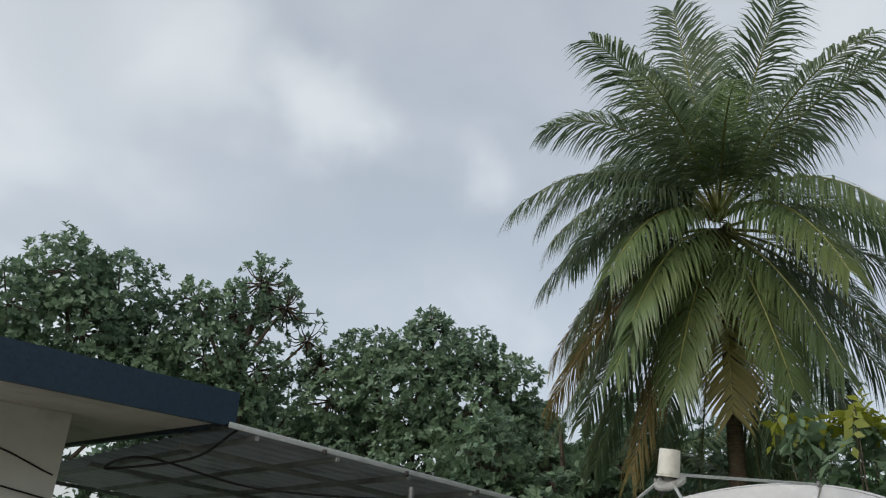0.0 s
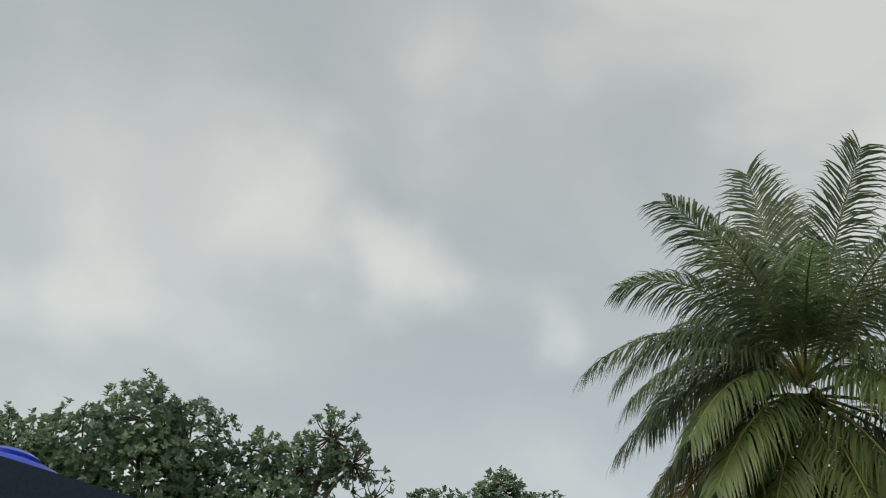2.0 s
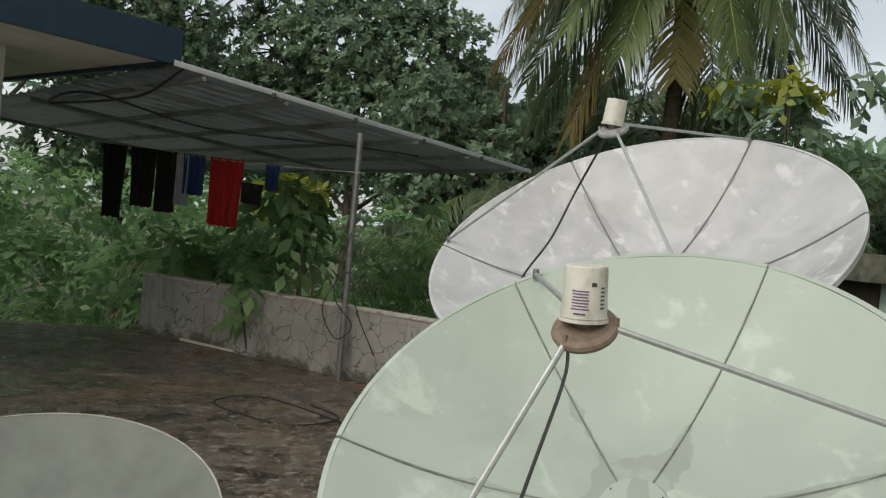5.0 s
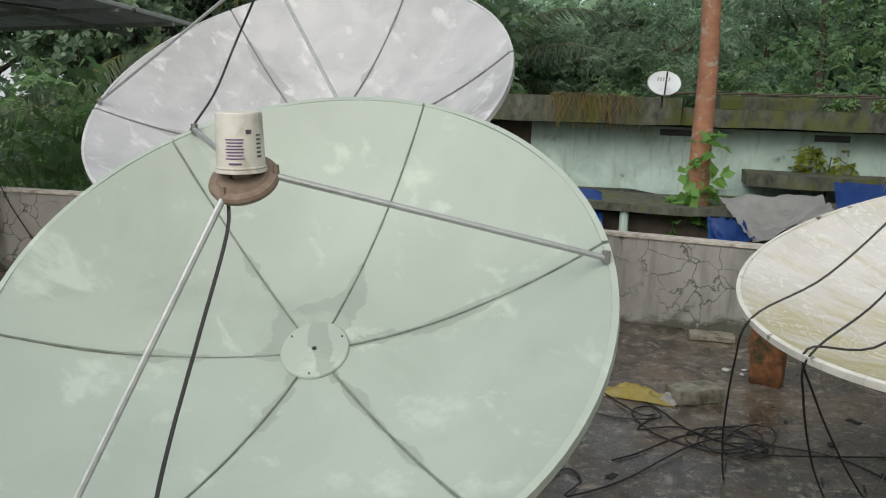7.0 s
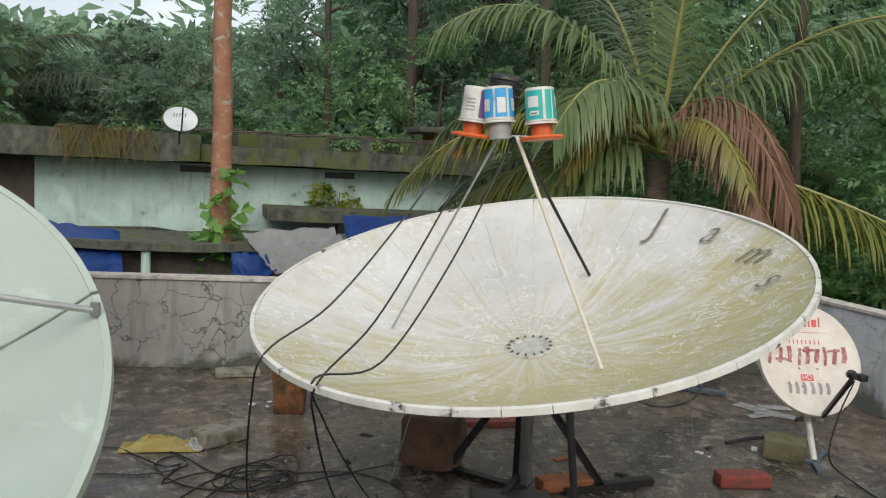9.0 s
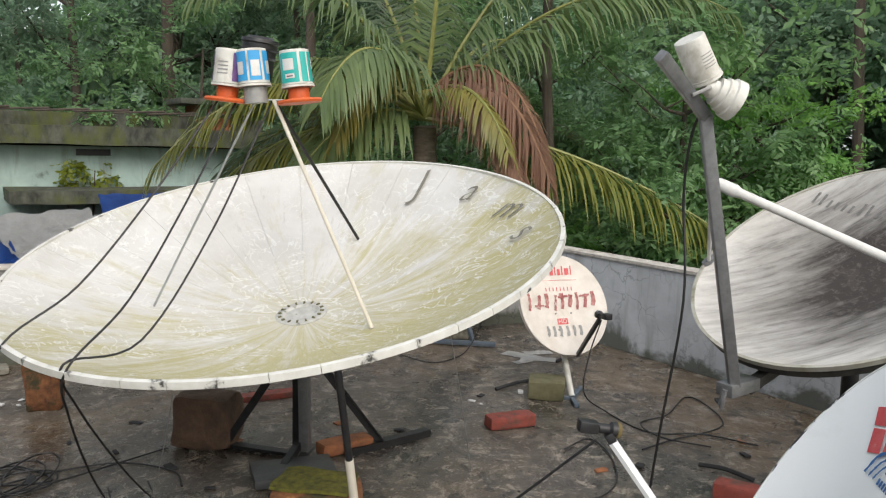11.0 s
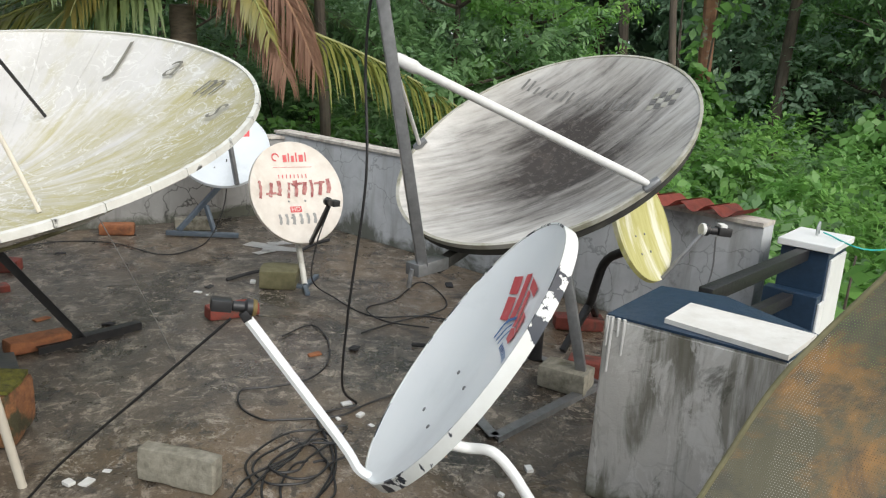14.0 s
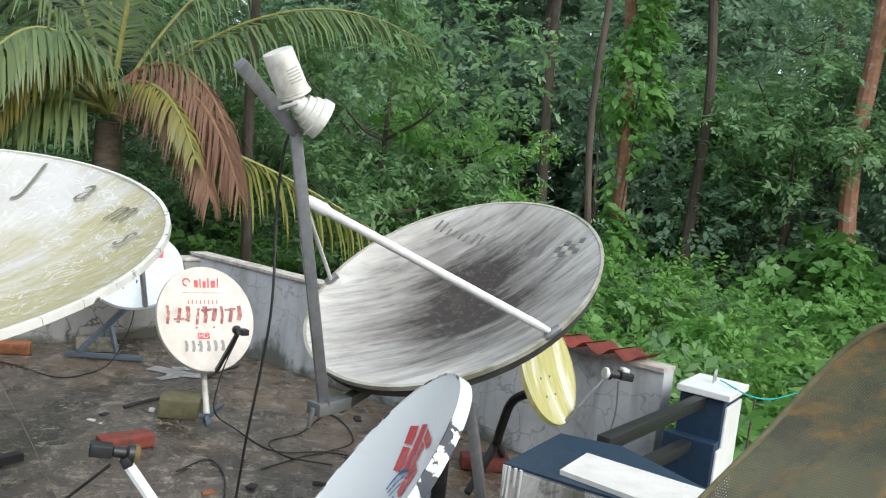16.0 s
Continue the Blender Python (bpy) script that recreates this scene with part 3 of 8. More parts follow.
    leaf_yellow=leafy("leaf_yellow", (0.24, 0.27, 0.03), (0.32, 0.34, 0.05), (0.16, 0.25, 0.03)),
    frond_green=leafy("frond_green", (0.15, 0.215, 0.10), (0.22, 0.30, 0.13), (0.29, 0.34, 0.13), 0.35),
    frond_yellow=leafy("frond_yellow", (0.22, 0.225, 0.06), (0.33, 0.295, 0.08), (0.36, 0.27, 0.075), 0.4),
    frond_olive=leafy("frond_olive", (0.20, 0.225, 0.055), (0.30, 0.30, 0.08), (0.36, 0.31, 0.075), 0.4),
    frond_tan=leafy("frond_tan", (0.22, 0.175, 0.065), (0.30, 0.22, 0.09), (0.15, 0.14, 0.05), 0.5),
    frond_dead=leafy("frond_dead", (0.25, 0.14, 0.095), (0.34, 0.20, 0.135), (0.18, 0.10, 0.07), 0.7),
    rachis=plain("rachis", (0.24, 0.25, 0.07), (0.17, 0.17, 0.05), 10, 0.5),
    rachis_dead=plain("dry_rachis", (0.24, 0.13, 0.07), (0.16, 0.08, 0.045), 10, 0.7),
)


# ---------------------------------------------------------------- mesh helpers
ORIGIN = {}


def thing(name, place, label, category, group="", kind=""):
    """An empty at a thing's base, to carry its parts."""
    ob = new(name)
    ob.empty_display_size = 0.1
    ob.matrix_basis = place if isinstance(place, Matrix) else Matrix.Translation(place)
    ORIGIN[ob] = ob.matrix_basis.copy()
    return tagged(ob, label, category, group, kind)


def mesh_of(name, bm, material, smooth=True):
    me = bpy.data.meshes.new(name)
    bm.to_mesh(me)
    bm.free()
    me.materials.append(material)
    if smooth:
        me.shade_smooth()
        me.set_sharp_from_angle(angle=radians(35))
    return me


def part(name, bm, material, parent, label="", own=None):
    """Links a bmesh given in world places as one mesh under a thing or a part; own: a frame of its own."""
    at = own or ORIGIN[parent]
    bm.transform(at.inverted())
    ob = new(name, mesh_of(name, bm, material))
    ob.parent = parent
    ob.matrix_basis = ORIGIN[parent].inverted() @ at
    ORIGIN[ob] = at.copy()
    return tagged(ob, label)


def solid(name, bm, material, label, category, place=None, group="", kind=""):
    """A thing that is one mesh, its origin at place."""
    place = place or Matrix()
    bm.transform(place.inverted())
    ob = new(name, mesh_of(name, bm, material))
    ob.matrix_basis = place
    ORIGIN[ob] = place.copy()
    return tagged(ob, label, category, group, kind)


def fresh():
    return bmesh.new()


def box(bm, lo, hi, m=None, bevel=0.0):
    """A box between two corners, set by the matrix m."""
    made = bmesh.ops.create_cube(bm, size=1.0)["verts"]
    c = [(a + b) / 2 for a, b in zip(lo, hi)]
    s = [abs(b - a) for a, b in zip(lo, hi)]
    mat = (m or Matrix()) @ Matrix.LocRotScale(c, None, s)
    bmesh.ops.transform(bm, matrix=mat, verts=made)
    if bevel:
        edges = list({e for v in made for e in v.link_edges})
        bmesh.ops.bevel(bm, geom=edges, offset=bevel, segments=2, affect="EDGES", profile=0.5)
    return bm


def rough_block(bm, lo, hi, m=None, bevel=0.012, amount=0.01, cuts=4, seed=0):
    """A box with worn, uneven faces and rounded corners."""
    made = bmesh.ops.create_cube(bm, size=1.0)
    edges = list({e for v in made["verts"] for e in v.link_edges})
    bmesh.ops.subdivide_edges(bm, edges=edges, cuts=cuts, use_grid_fill=True)
    c = Vector([(a + b) / 2 for a, b in zip(lo, hi)])
    s = Vector([abs(b - a) for a, b in zip(lo, hi)])
    for v in bm.verts:
        p = v.co.copy()
        q = Vector([math.copysign(min(abs(t), 0.5), t) for t in p])
        w = Vector((q.x * s.x, q.y * s.y, q.z * s.z))
        ends = [k for k in range(3) if abs(q[k]) > 0.45]
        if len(ends) > 1:
            for k in ends:
                w[k] -= math.copysign(bevel * (0.35 if len(ends) == 2 else 0.5), w[k])
        w += noise.noise_vector(w * 9 + Vector((seed, seed * 2, 0))) * amount
        v.co = (m or Matrix()) @ (w + c)
    return bm


def smooth_line(pts, n=8):
    """Catmull-Rom points through a line."""
    p = [Vector(q) for q in pts]
    if len(p) < 3:
        return p
    p = [p[0] * 2 - p[1]] + p + [p[-1] * 2 - p[-2]]
    out = []
    for i in range(1, len(p) - 2):
        for k in range(n):
            t = k / n
            a, b, c, d = p[i - 1], p[i], p[i + 1], p[i + 2]
            out.append(0.5 * (2 * b + (c - a) * t + (2 * a - 5 * b + 4 * c - d) * t * t + (3 * b - a - 3 * c + d) * t ** 3))
    return out + [p[-2]]


def tube(bm, pts, r, seg=8, caps=True):
    """A round bar along points; r is one radius or one for each end or point."""
    pts = [Vector(p) for p in pts]
    n = len(pts)
    rr = [r] * n if isinstance(r, (int, float)) else [r[0] + (r[1] - r[0]) * i / (n - 1) for i in range(n)] if len(r) == 2 else list(r)
    rings = []
    side = None
    for i, p in enumerate(pts):
        d = (pts[min(i + 1, n - 1)] - pts[max(i - 1, 0)]).normalized()
        if side is None:
            side = d.cross(Vector((0, 0, 1)) if abs(d.z) < 0.9 else Vector((1, 0, 0))).normalized()
        else:
            side = (side - d * side.dot(d)).normalized()
        up = d.cross(side)
        rings.append([bm.verts.new(p + (side * math.cos(2 * math.pi * k / seg) + up * math.sin(2 * math.pi * k / seg)) * rr[i]) for k in range(seg)])
    for a, b in zip(rings, rings[1:]):
        for k in range(seg):
            bm.faces.new((a[k], a[(k + 1) % seg], b[(k + 1) % seg], b[k]))
    if caps:
        bm.faces.new(rings[0][::-1])
        bm.faces.new(rings[-1])
    return bm


def bar(bm, a, b, w, h=None, up=(0, 0, 1), bevel=0.002):
    """A square tube from a to b."""
    a, b = Vector(a), Vector(b)
    d = (b - a)
    z = Vector(up)
    y = z.cross(d.normalized())
    if y.length < 1e-3:
        y = Vector((0, 1, 0))
    y.normalize()
    z = d.normalized().cross(y)
    m = Matrix((d.normalized(), y, z)).transposed().to_4x4()
    m.translation = a
    h = h or w
    return box(bm, (0, -w / 2, -h / 2), (d.length, w / 2, h / 2), m, bevel)


def angle_iron(bm, a, b, w, t=0.005, up=(0, 0, 1)):
    """An L-section from a to b."""
    a, b = Vector(a), Vector(b)
    d = (b - a).normalized()
    y = Vector(up).cross(d)
    if y.length < 1e-3:
        y = Vector((0, 1, 0))
    y.normalize()
    z = d.cross(y)
    m = Matrix((d, y, z)).transposed().to_4x4()
    m.translation = a
    n = (b - a).length
    box(bm, (0, -w / 2, 0), (n, w / 2, t), m)
    box(bm, (0, -w / 2, -w), (n, -w / 2 + t, -0.0002), m)
    return bm


def turned(bm, profile, m, seg=32):
    """A body of revolution round z: profile of (radius, height), set by m."""
    rings = []
    for r, z in profile:
        if r < 1e-6:
            rings.append([bm.verts.new(m @ Vector((0, 0, z)))])
        else:
            rings.append([bm.verts.new(m @ Vector((r * math.cos(2 * math.pi * k / seg), r * math.sin(2 * math.pi * k / seg), z))) for k in range(seg)])
    for a, b in zip(rings, rings[1:]):
        for k in range(seg):
            q = [a[k % len(a)], a[(k + 1) % len(a)], b[(k + 1) % len(b)], b[k % len(b)]]
            q = list(dict.fromkeys(q))
            if len(q) > 2:
                bm.faces.new(q)
    return bm


def prism(bm, pts, z0, z1):
    """An upright prism on a plan."""
    lo = [bm.verts.new((x, y, z0)) for x, y in pts]
    hi = [bm.verts.new((x, y, z1)) for x, y in pts]
    n = len(pts)
    bm.faces.new(lo[::-1])
    bm.faces.new(hi)
    for k in range(n):
        bm.faces.new((lo[k], lo[(k + 1) % n], hi[(k + 1) % n], hi[k]))
    bmesh.ops.recalc_face_normals(bm, faces=bm.faces[:])
    return bm


def wall_run(bm, a, b, t, z0, z1, cuts=0):
    """A straight wall on the line a-b, its thickness to the right of the line."""
    a, b = Vector((*a, 0)), Vector((*b, 0))
    d = (b - a).normalized()
    n = Vector((d.y, -d.x, 0)) * t
    return prism(bm, [(p.x, p.y) for p in (a, b, b + n, a + n)], z0, z1)


def axes(c, az, el):
    """A frame at c: x level, y up the slope, z towards where a dish looks."""
    az, el = radians(az), radians(el)
    n = Vector((math.cos(el) * math.cos(az), math.cos(el) * math.sin(az), math.sin(el)))
    h = Vector((-math.sin(az), math.cos(az), 0))
    m = Matrix((h, n.cross(h), n)).transposed().to_4x4()
    m.translation = c
    return m


def bowl(bm, m, a, b, depth, r0, r1, a0, a1, nr, na, th, dent=0.0):
    """A piece of a paraboloid shell from share r0 to r1 of the radius, between two angles in degrees."""
    full = abs(a1 - a0) >= 359.9
    cols = na if full else na + 1
    grid = []
    for layer in (0, 1):
        rows = []
        for i in range(nr + 1):
            r = r0 + (r1 - r0) * i / nr
            row = []
            for k in range(cols):
                t = radians(a0 + (a1 - a0) * k / na)
                z = -depth * (1 - r * r) - layer * th
                if dent:
                    z += dent * noise.noise(Vector((r * 3 * math.cos(t), r * 3 * math.sin(t), a + layer * 0)))
                row.append(bm.verts.new(m @ Vector((a * r * math.cos(t), b * r * math.sin(t), z))))
            rows.append(row)
        grid.append(rows)
    for layer, rows in enumerate(grid):
        for i in range(nr):
            for k in range(na):
                q = (rows[i][k], rows[i + 1][k], rows[i + 1][(k + 1) % cols], rows[i][(k + 1) % cols])
                bm.faces.new(q if layer == 0 else q[::-1])
    for i in (0, nr):
        for k in range(na):
            q = (grid[0][i][k], grid[0][i][(k + 1) % cols], grid[1][i][(k + 1) % cols], grid[1][i][k])
            bm.faces.new(q if i == nr else q[::-1])
    if not full:
        for k in (0, na):
            for i in range(nr):
                q = (grid[0][i][k], grid[0][i + 1][k], grid[1][i + 1][k], grid[1][i][k])
                bm.faces.new(q if k == 0 else q[::-1])
    bmesh.ops.recalc_face_normals(bm, faces=bm.faces[:])
    return bm


def rim_ring(bm, m, a, b, w, h, z=0.0, a0=0, a1=360, na=96, flare=0.0):
    """A flat-sided rim round an ellipse: from the edge outwards by w, downwards by h."""
    full = abs(a1 - a0) >= 359.9
    cols = na if full else na + 1
    rows = []
    for dw, dz in ((0, 0), (w, 0), (w + flare, -h), (flare, -h)):
        rows.append([bm.verts.new(m @ Vector(((a + dw) * math.cos(t), (b + dw) * math.sin(t), z + dz))) for t in [radians(a0 + (a1 - a0) * k / na) for k in range(cols)]])
    for i in range(4):
        for k in range(na):
            bm.faces.new((rows[i][k], rows[(i + 1) % 4][k], rows[(i + 1) % 4][(k + 1) % cols], rows[i][(k + 1) % cols]))
    if not full:
        bm.faces.new([r[0] for r in rows])
        bm.faces.new([r[-1] for r in rows][::-1])
    bmesh.ops.recalc_face_normals(bm, faces=bm.faces[:])
    return bm


def on_bowl(m, a, b, depth, x, y, lift=0.0):
    return m @ Vector((x, y, -depth * (1 - (x / a) ** 2 - (y / b) ** 2) + lift))


def quick_mesh(name, verts, faces, material):
    """A large mesh straight from arrays: verts (n,3), faces (k,4)."""
    me = bpy.data.meshes.new(name)
    verts = np.asarray(verts, np.float32)
    faces = np.asarray(faces, np.int32)
    k = faces.shape[1]
    me.vertices.add(len(verts))
    me.vertices.foreach_set("co", verts.ravel())
    me.loops.add(faces.size)
    me.loops.foreach_set("vertex_index", faces.ravel())
    me.polygons.add(len(faces))
    me.polygons.foreach_set("loop_start", np.arange(0, faces.size, k, dtype=np.int32))
    me.update(calc_edges=True)
    me.materials.append(material)
    return me


# ---------------------------------------------------------------- plants
RNG = np.random.default_rng(7)


def leaf_blades(base, d, n, L, W):
    """Folded four-cornered leaves from their stalks along d, with faces towards n. Returns arrays."""
    s = np.cross(d, n)
    s /= np.linalg.norm(s, axis=1)[:, None] + 1e-9
    n = np.cross(s, d)
    v = np.stack([base, base + d * L * 0.5 + s * W * 0.5 + n * W * 0.12, base + d * L - n * W * 0.15, base + d * L * 0.45 - s * W * 0.5 + n * W * 0.12], 1)
    return v.reshape(-1, 3), np.arange(len(base) * 4).reshape(-1, 4)


def leaf_cloud(centres, spread, count, length, width, droop=0.3, flat=0.6, per=9):
    """Leafy twigs round clump centres: leaves set along each twig to both sides, drooping outwards. Returns arrays."""
    centres = np.asarray(centres, float)
    m = max(1, count // per)
    pick = RNG.integers(0, len(centres), m)
    off = RNG.normal(0, 1, (m, 3))
    off /= np.linalg.norm(off, axis=1)[:, None]
    rad = RNG.random(m)[:, None] ** 0.45
    start = centres[pick] + off * rad * np.asarray(spread) * (0.7 + 0.6 * RNG.random((m, 1)))
    d = off * 0.9 + RNG.normal(0, 0.5, (m, 3))
    d[:, 2] = d[:, 2] * flat - droop * 0.5
    d /= np.linalg.norm(d, axis=1)[:, None]
    face = off * 0.75 + RNG.normal(0, 0.4, (m, 3)) + [0, 0, 0.9]
    side = np.cross(d, face)
    side /= np.linalg.norm(side, axis=1)[:, None] + 1e-9
    reach = length * per * 0.30 * (0.7 + 0.6 * RNG.random((m, 1)))
    V, n = [], 0
    for k in range(per):
        t = (k + 0.6) / per
        base = start + d * reach * (t - 0.5)
        base[:, 2] -= droop * 0.5 * reach[:, 0] * t * t
        sgn = 0.0 if k == per - 1 else 1.0 if k % 2 else -1.0
        q = d * (0.55 if sgn else 1.0) + side * sgn * 0.8 + RNG.normal(0, 0.22, (m, 3))
        q[:, 2] -= droop * 0.35
        q /= np.linalg.norm(q, axis=1)[:, None]
        size = (0.65 + 0.6 * RNG.random((m, 1))) * (0.8 + 0.4 * math.sin(math.pi * t))
        V.append(leaf_blades(base, q, face + RNG.normal(0, 0.3, (m, 3)), length * size, width * size)[0])
    v = np.concatenate(V)
    return v, np.arange(len(v)).reshape(-1, 4)


def rosettes(centres, out, per, length, width):
    """Whorls of glossy leaves round twig ends that point along out. Returns arrays."""
    m = len(centres)
    out = out + RNG.normal(0, 0.35, (m, 3)) + [0, 0, 0.35]
    out /= np.linalg.norm(out, axis=1)[:, None]
    a = np.cross(out, RNG.normal(0, 1, (m, 3)))
    a /= np.linalg.norm(a, axis=1)[:, None]
    b = np.cross(out, a)
    V = []
    for k in range(per):
        t = 2.4 * k + RNG.normal(0, 0.25, (m, 1))
        q = (a * np.cos(t) + b * np.sin(t)) * (0.95 - 0.35 * (k % 2)) + out * (0.45 + 0.35 * (k % 2)) + RNG.normal(0, 0.12, (m, 3))
        q[:, 2] -= 0.12
        q /= np.linalg.norm(q, axis=1)[:, None]
        size = 0.75 + 0.5 * RNG.random((m, 1))
        V.append(leaf_blades(np.asarray(centres) - out * 0.02 * k, q, out, length * size, width * size)[0])
    v = np.concatenate(V)
    return v, np.arange(len(v)).reshape(-1, 4)


def joined(pieces):
    vs, fs, n = [], [], 0
    for v, f in pieces:
        vs.append(v)
        fs.append(np.asarray(f) + n)
        n += len(v)
    return np.concatenate(vs), np.concatenate(fs)


def tree_meshes(name, height, crown, clumps, leaves, leaf, bark, seed, leaf_len=0.2, leaf_wid=0.09, lean=0.3, low=0.35, trunk_r=0.16, spread=0.75, limbs=9):
    """Trunk with limbs, and a crown of leaf clumps round the limb ends: two meshes with the base at the origin."""
    rnd = random.Random(seed)
    bm = fresh()
    top = Vector((lean * rnd.uniform(-1, 1), lean * rnd.uniform(-1, 1), height * 0.82))
    spine = smooth_line([(0, 0, -0.6), (top.x * 0.2 + rnd.uniform(-.1, .1), top.y * 0.3, height * 0.3), (top.x * 0.6, top.y * 0.7 + rnd.uniform(-.15, .15), height * 0.6), top], 5)
    tube(bm, spine, (trunk_r, trunk_r * 0.25), 9)
    ends = [Vector((top.x, top.y, height * 0.9))]
    for i in range(limbs):
        s = spine[int(len(spine) * rnd.uniform(low, 0.98)) - 1]
        a = i * 2.4 + rnd.uniform(-.5, .5)
        reach = crown * rnd.uniform(0.5, 1.0) * (1.1 - 0.5 * s.z / height)
        e = s + Vector((math.cos(a) * reach, math.sin(a) * reach, reach * rnd.uniform(0.25, 0.85)))
        e.z = min(e.z, height * 0.97)
        mid = s.lerp(e, 0.5) + Vector((0, 0, -reach * 0.08))
        tube(bm, smooth_line([s, mid, e], 4), (trunk_r * 0.38, trunk_r * 0.08), 6)
        ends += [e, mid.lerp(e, 0.5)]
        for k in range(2):
            e2 = mid + Vector((rnd.uniform(-1, 1), rnd.uniform(-1, 1), rnd.uniform(0.1, 0.8))) * crown * 0.4
            tube(bm, [mid, mid.lerp(e2, 0.5) + Vector((0, 0, .04)), e2], (trunk_r * 0.18, trunk_r * 0.04), 5)
            ends.append(e2)
    cs = []
    while len(cs) < clumps:
        e = rnd.choice(ends)
        cs.append(e + Vector((rnd.gauss(0, 1), rnd.gauss(0, 1), rnd.gauss(0, 0.7))) * crown * 0.20)
    v, f = leaf_cloud(cs, (spread, spread, spread * 0.62), leaves, leaf_len, leaf_wid)
    wood = mesh_of(name + "_trunk", bm, bark)
    return wood, quick_mesh(name + "_crown", v, f, leaf), float(np.quantile(v[:, 2], 0.999))


def plant_tree(meshes, place, turn=0.0, size=1.0, label="", category="tree", name="tree", group="trees of the woods"):
    m = Matrix.Translation(place) @ Matrix.Rotation(turn, 4, "Z") @ Matrix.Scale(size, 4)
    ob = thing(name, m, label, category, group)
    for nm, me in zip(("trunk", "crown"), meshes):
        p = new(nm, me)
        p.parent = ob
    return ob


def frond_arrays(L, sag, pairs, leaf, hang, seed, curl=0.0, gaps=0.0, width=0.045, rise=0.0):
    """A palm frond from the origin along +x: leaflets as two-step blades. sag: how far the tip bends down (radians over the length)."""
    rng = np.random.default_rng(seed)
    n = 24
    pts, ang = [np.zeros(3)], 0.0
    dirs = []
    for i in range(n):
        t = (i + 0.5) / n
        ang = radians(rise) - sag * t ** 1.4
        d = np.array([math.cos(ang), curl * t * 0.5, math.sin(ang)])
        d /= np.linalg.norm(d)
        dirs.append(d)
        pts.append(pts[-1] + d * L / n)
    pts = np.array(pts)
    V, F = [], []
    for side in (-1, 1):
        for j in range(pairs):
            t = 0.12 + 0.88 * (j + rng.random() * 0.6) / pairs
            if rng.random() < gaps:
                continue
            x = t * n
            i = min(int(x), n - 1)
            p = pts[i] + (pts[i + 1] - pts[i]) * (x - i)
            d = dirs[i]
            s = np.cross([0, 0, 1.0], d)
            s /= np.linalg.norm(s) + 1e-9
            up = np.cross(d, s)
            ll = leaf * (math.sin(math.pi * min(1, 0.18 + 0.84 * t)) ** 0.6) * (0.85 + 0.3 * rng.random())
            fwd = 0.35 + 0.9 * t
            o = s * side * 1.0 + d * fwd + up * (0.25 - 0.5 * hang)
            o = o + rng.normal(0, 0.10, 3)
            o /= np.linalg.norm(o)
            o2 = o + np.array([0, 0, -1.0]) * (0.35 + hang * 1.3) + rng.normal(0, 0.16, 3)
            o2 /= np.linalg.norm(o2)
            w = np.cross(o, up)
            w /= np.linalg.norm(w) + 1e-9
            w = w * width * 0.5
            a = p
            b = p + o * ll * 0.5
            c = b + o2 * ll * 0.5
            k = len(V)
            V += [a - w * 0.6, a + w * 0.6, b + w, b - w, c + w * 0.15, c - w * 0.15]
            F += [(k, k + 1, k + 2, k + 3), (k + 3, k + 2, k + 4, k + 5)]
    return np.array(V), np.array(F), pts


def frond_meshes(name, L, sag, pairs, leaf, hang, seed, leaf_mat, stem_mat, curl=0.0, gaps=0.0, width=0.045, stem=0.028, rise=0.0):
    v, f, pts = frond_arrays(L, sag, pairs, leaf, hang, seed, curl, gaps, width, rise)
    bm = fresh()
    tube(bm, [Vector(p) for p in pts], (stem, 0.005), 6)
    return quick_mesh(name, v, f, leaf_mat), mesh_of(name + "_stem", bm, stem_mat), rise


def set_frond(parent, meshes, place, az, el, twist=0.0, size=1.0):
    """A frond part with its midrib under it, at a place given in the parent's frame."""
    m = Matrix.Translation(place) @ Matrix.Rotation(radians(az), 4, "Z") @ Matrix.Rotation(radians(meshes[2] - el), 4, "Y") @ Matrix.Rotation(radians(twist), 4, "X") @ Matrix.Scale(size, 4)
    ob = new("frond", meshes[0])
    ob.parent = parent
    ob.matrix_basis = m
    st = new("midrib", meshes[1])
    st.parent = ob
    return ob


# ---------------------------------------------------------------- ground and roof
def ground_height(x, y):
    r = math.hypot(x, y)
    east = max(0.0, x - 9.0)
    return -3.2 + min(3.4, 0.13 * east) + min(2.0, 0.02 * max(0, r - 20))


bm = fresh()
steps = [-600, -200, -100, -60, -40, -30, -24, -20, -16, -12, -8, -4, 0, 4, 8, 10, 12, 14, 16, 18, 20, 23, 26, 30, 35, 40, 50, 60, 100, 200, 600]
grid = [[bm.verts.new((x, y, ground_height(x, y) + 0.25 * noise.noise(Vector((x, y, 0)) * 0.3))) for y in steps] for x in steps]
for i in range(len(steps) - 1):
    for k in range(len(steps) - 1):
        bm.faces.new((grid[i][k], grid[i + 1][k], grid[i + 1][k + 1], grid[i][k + 1]))
solid("ground", bm, M["ground"], "damp leaf-covered earth under the woods", "ground", kind="structure")

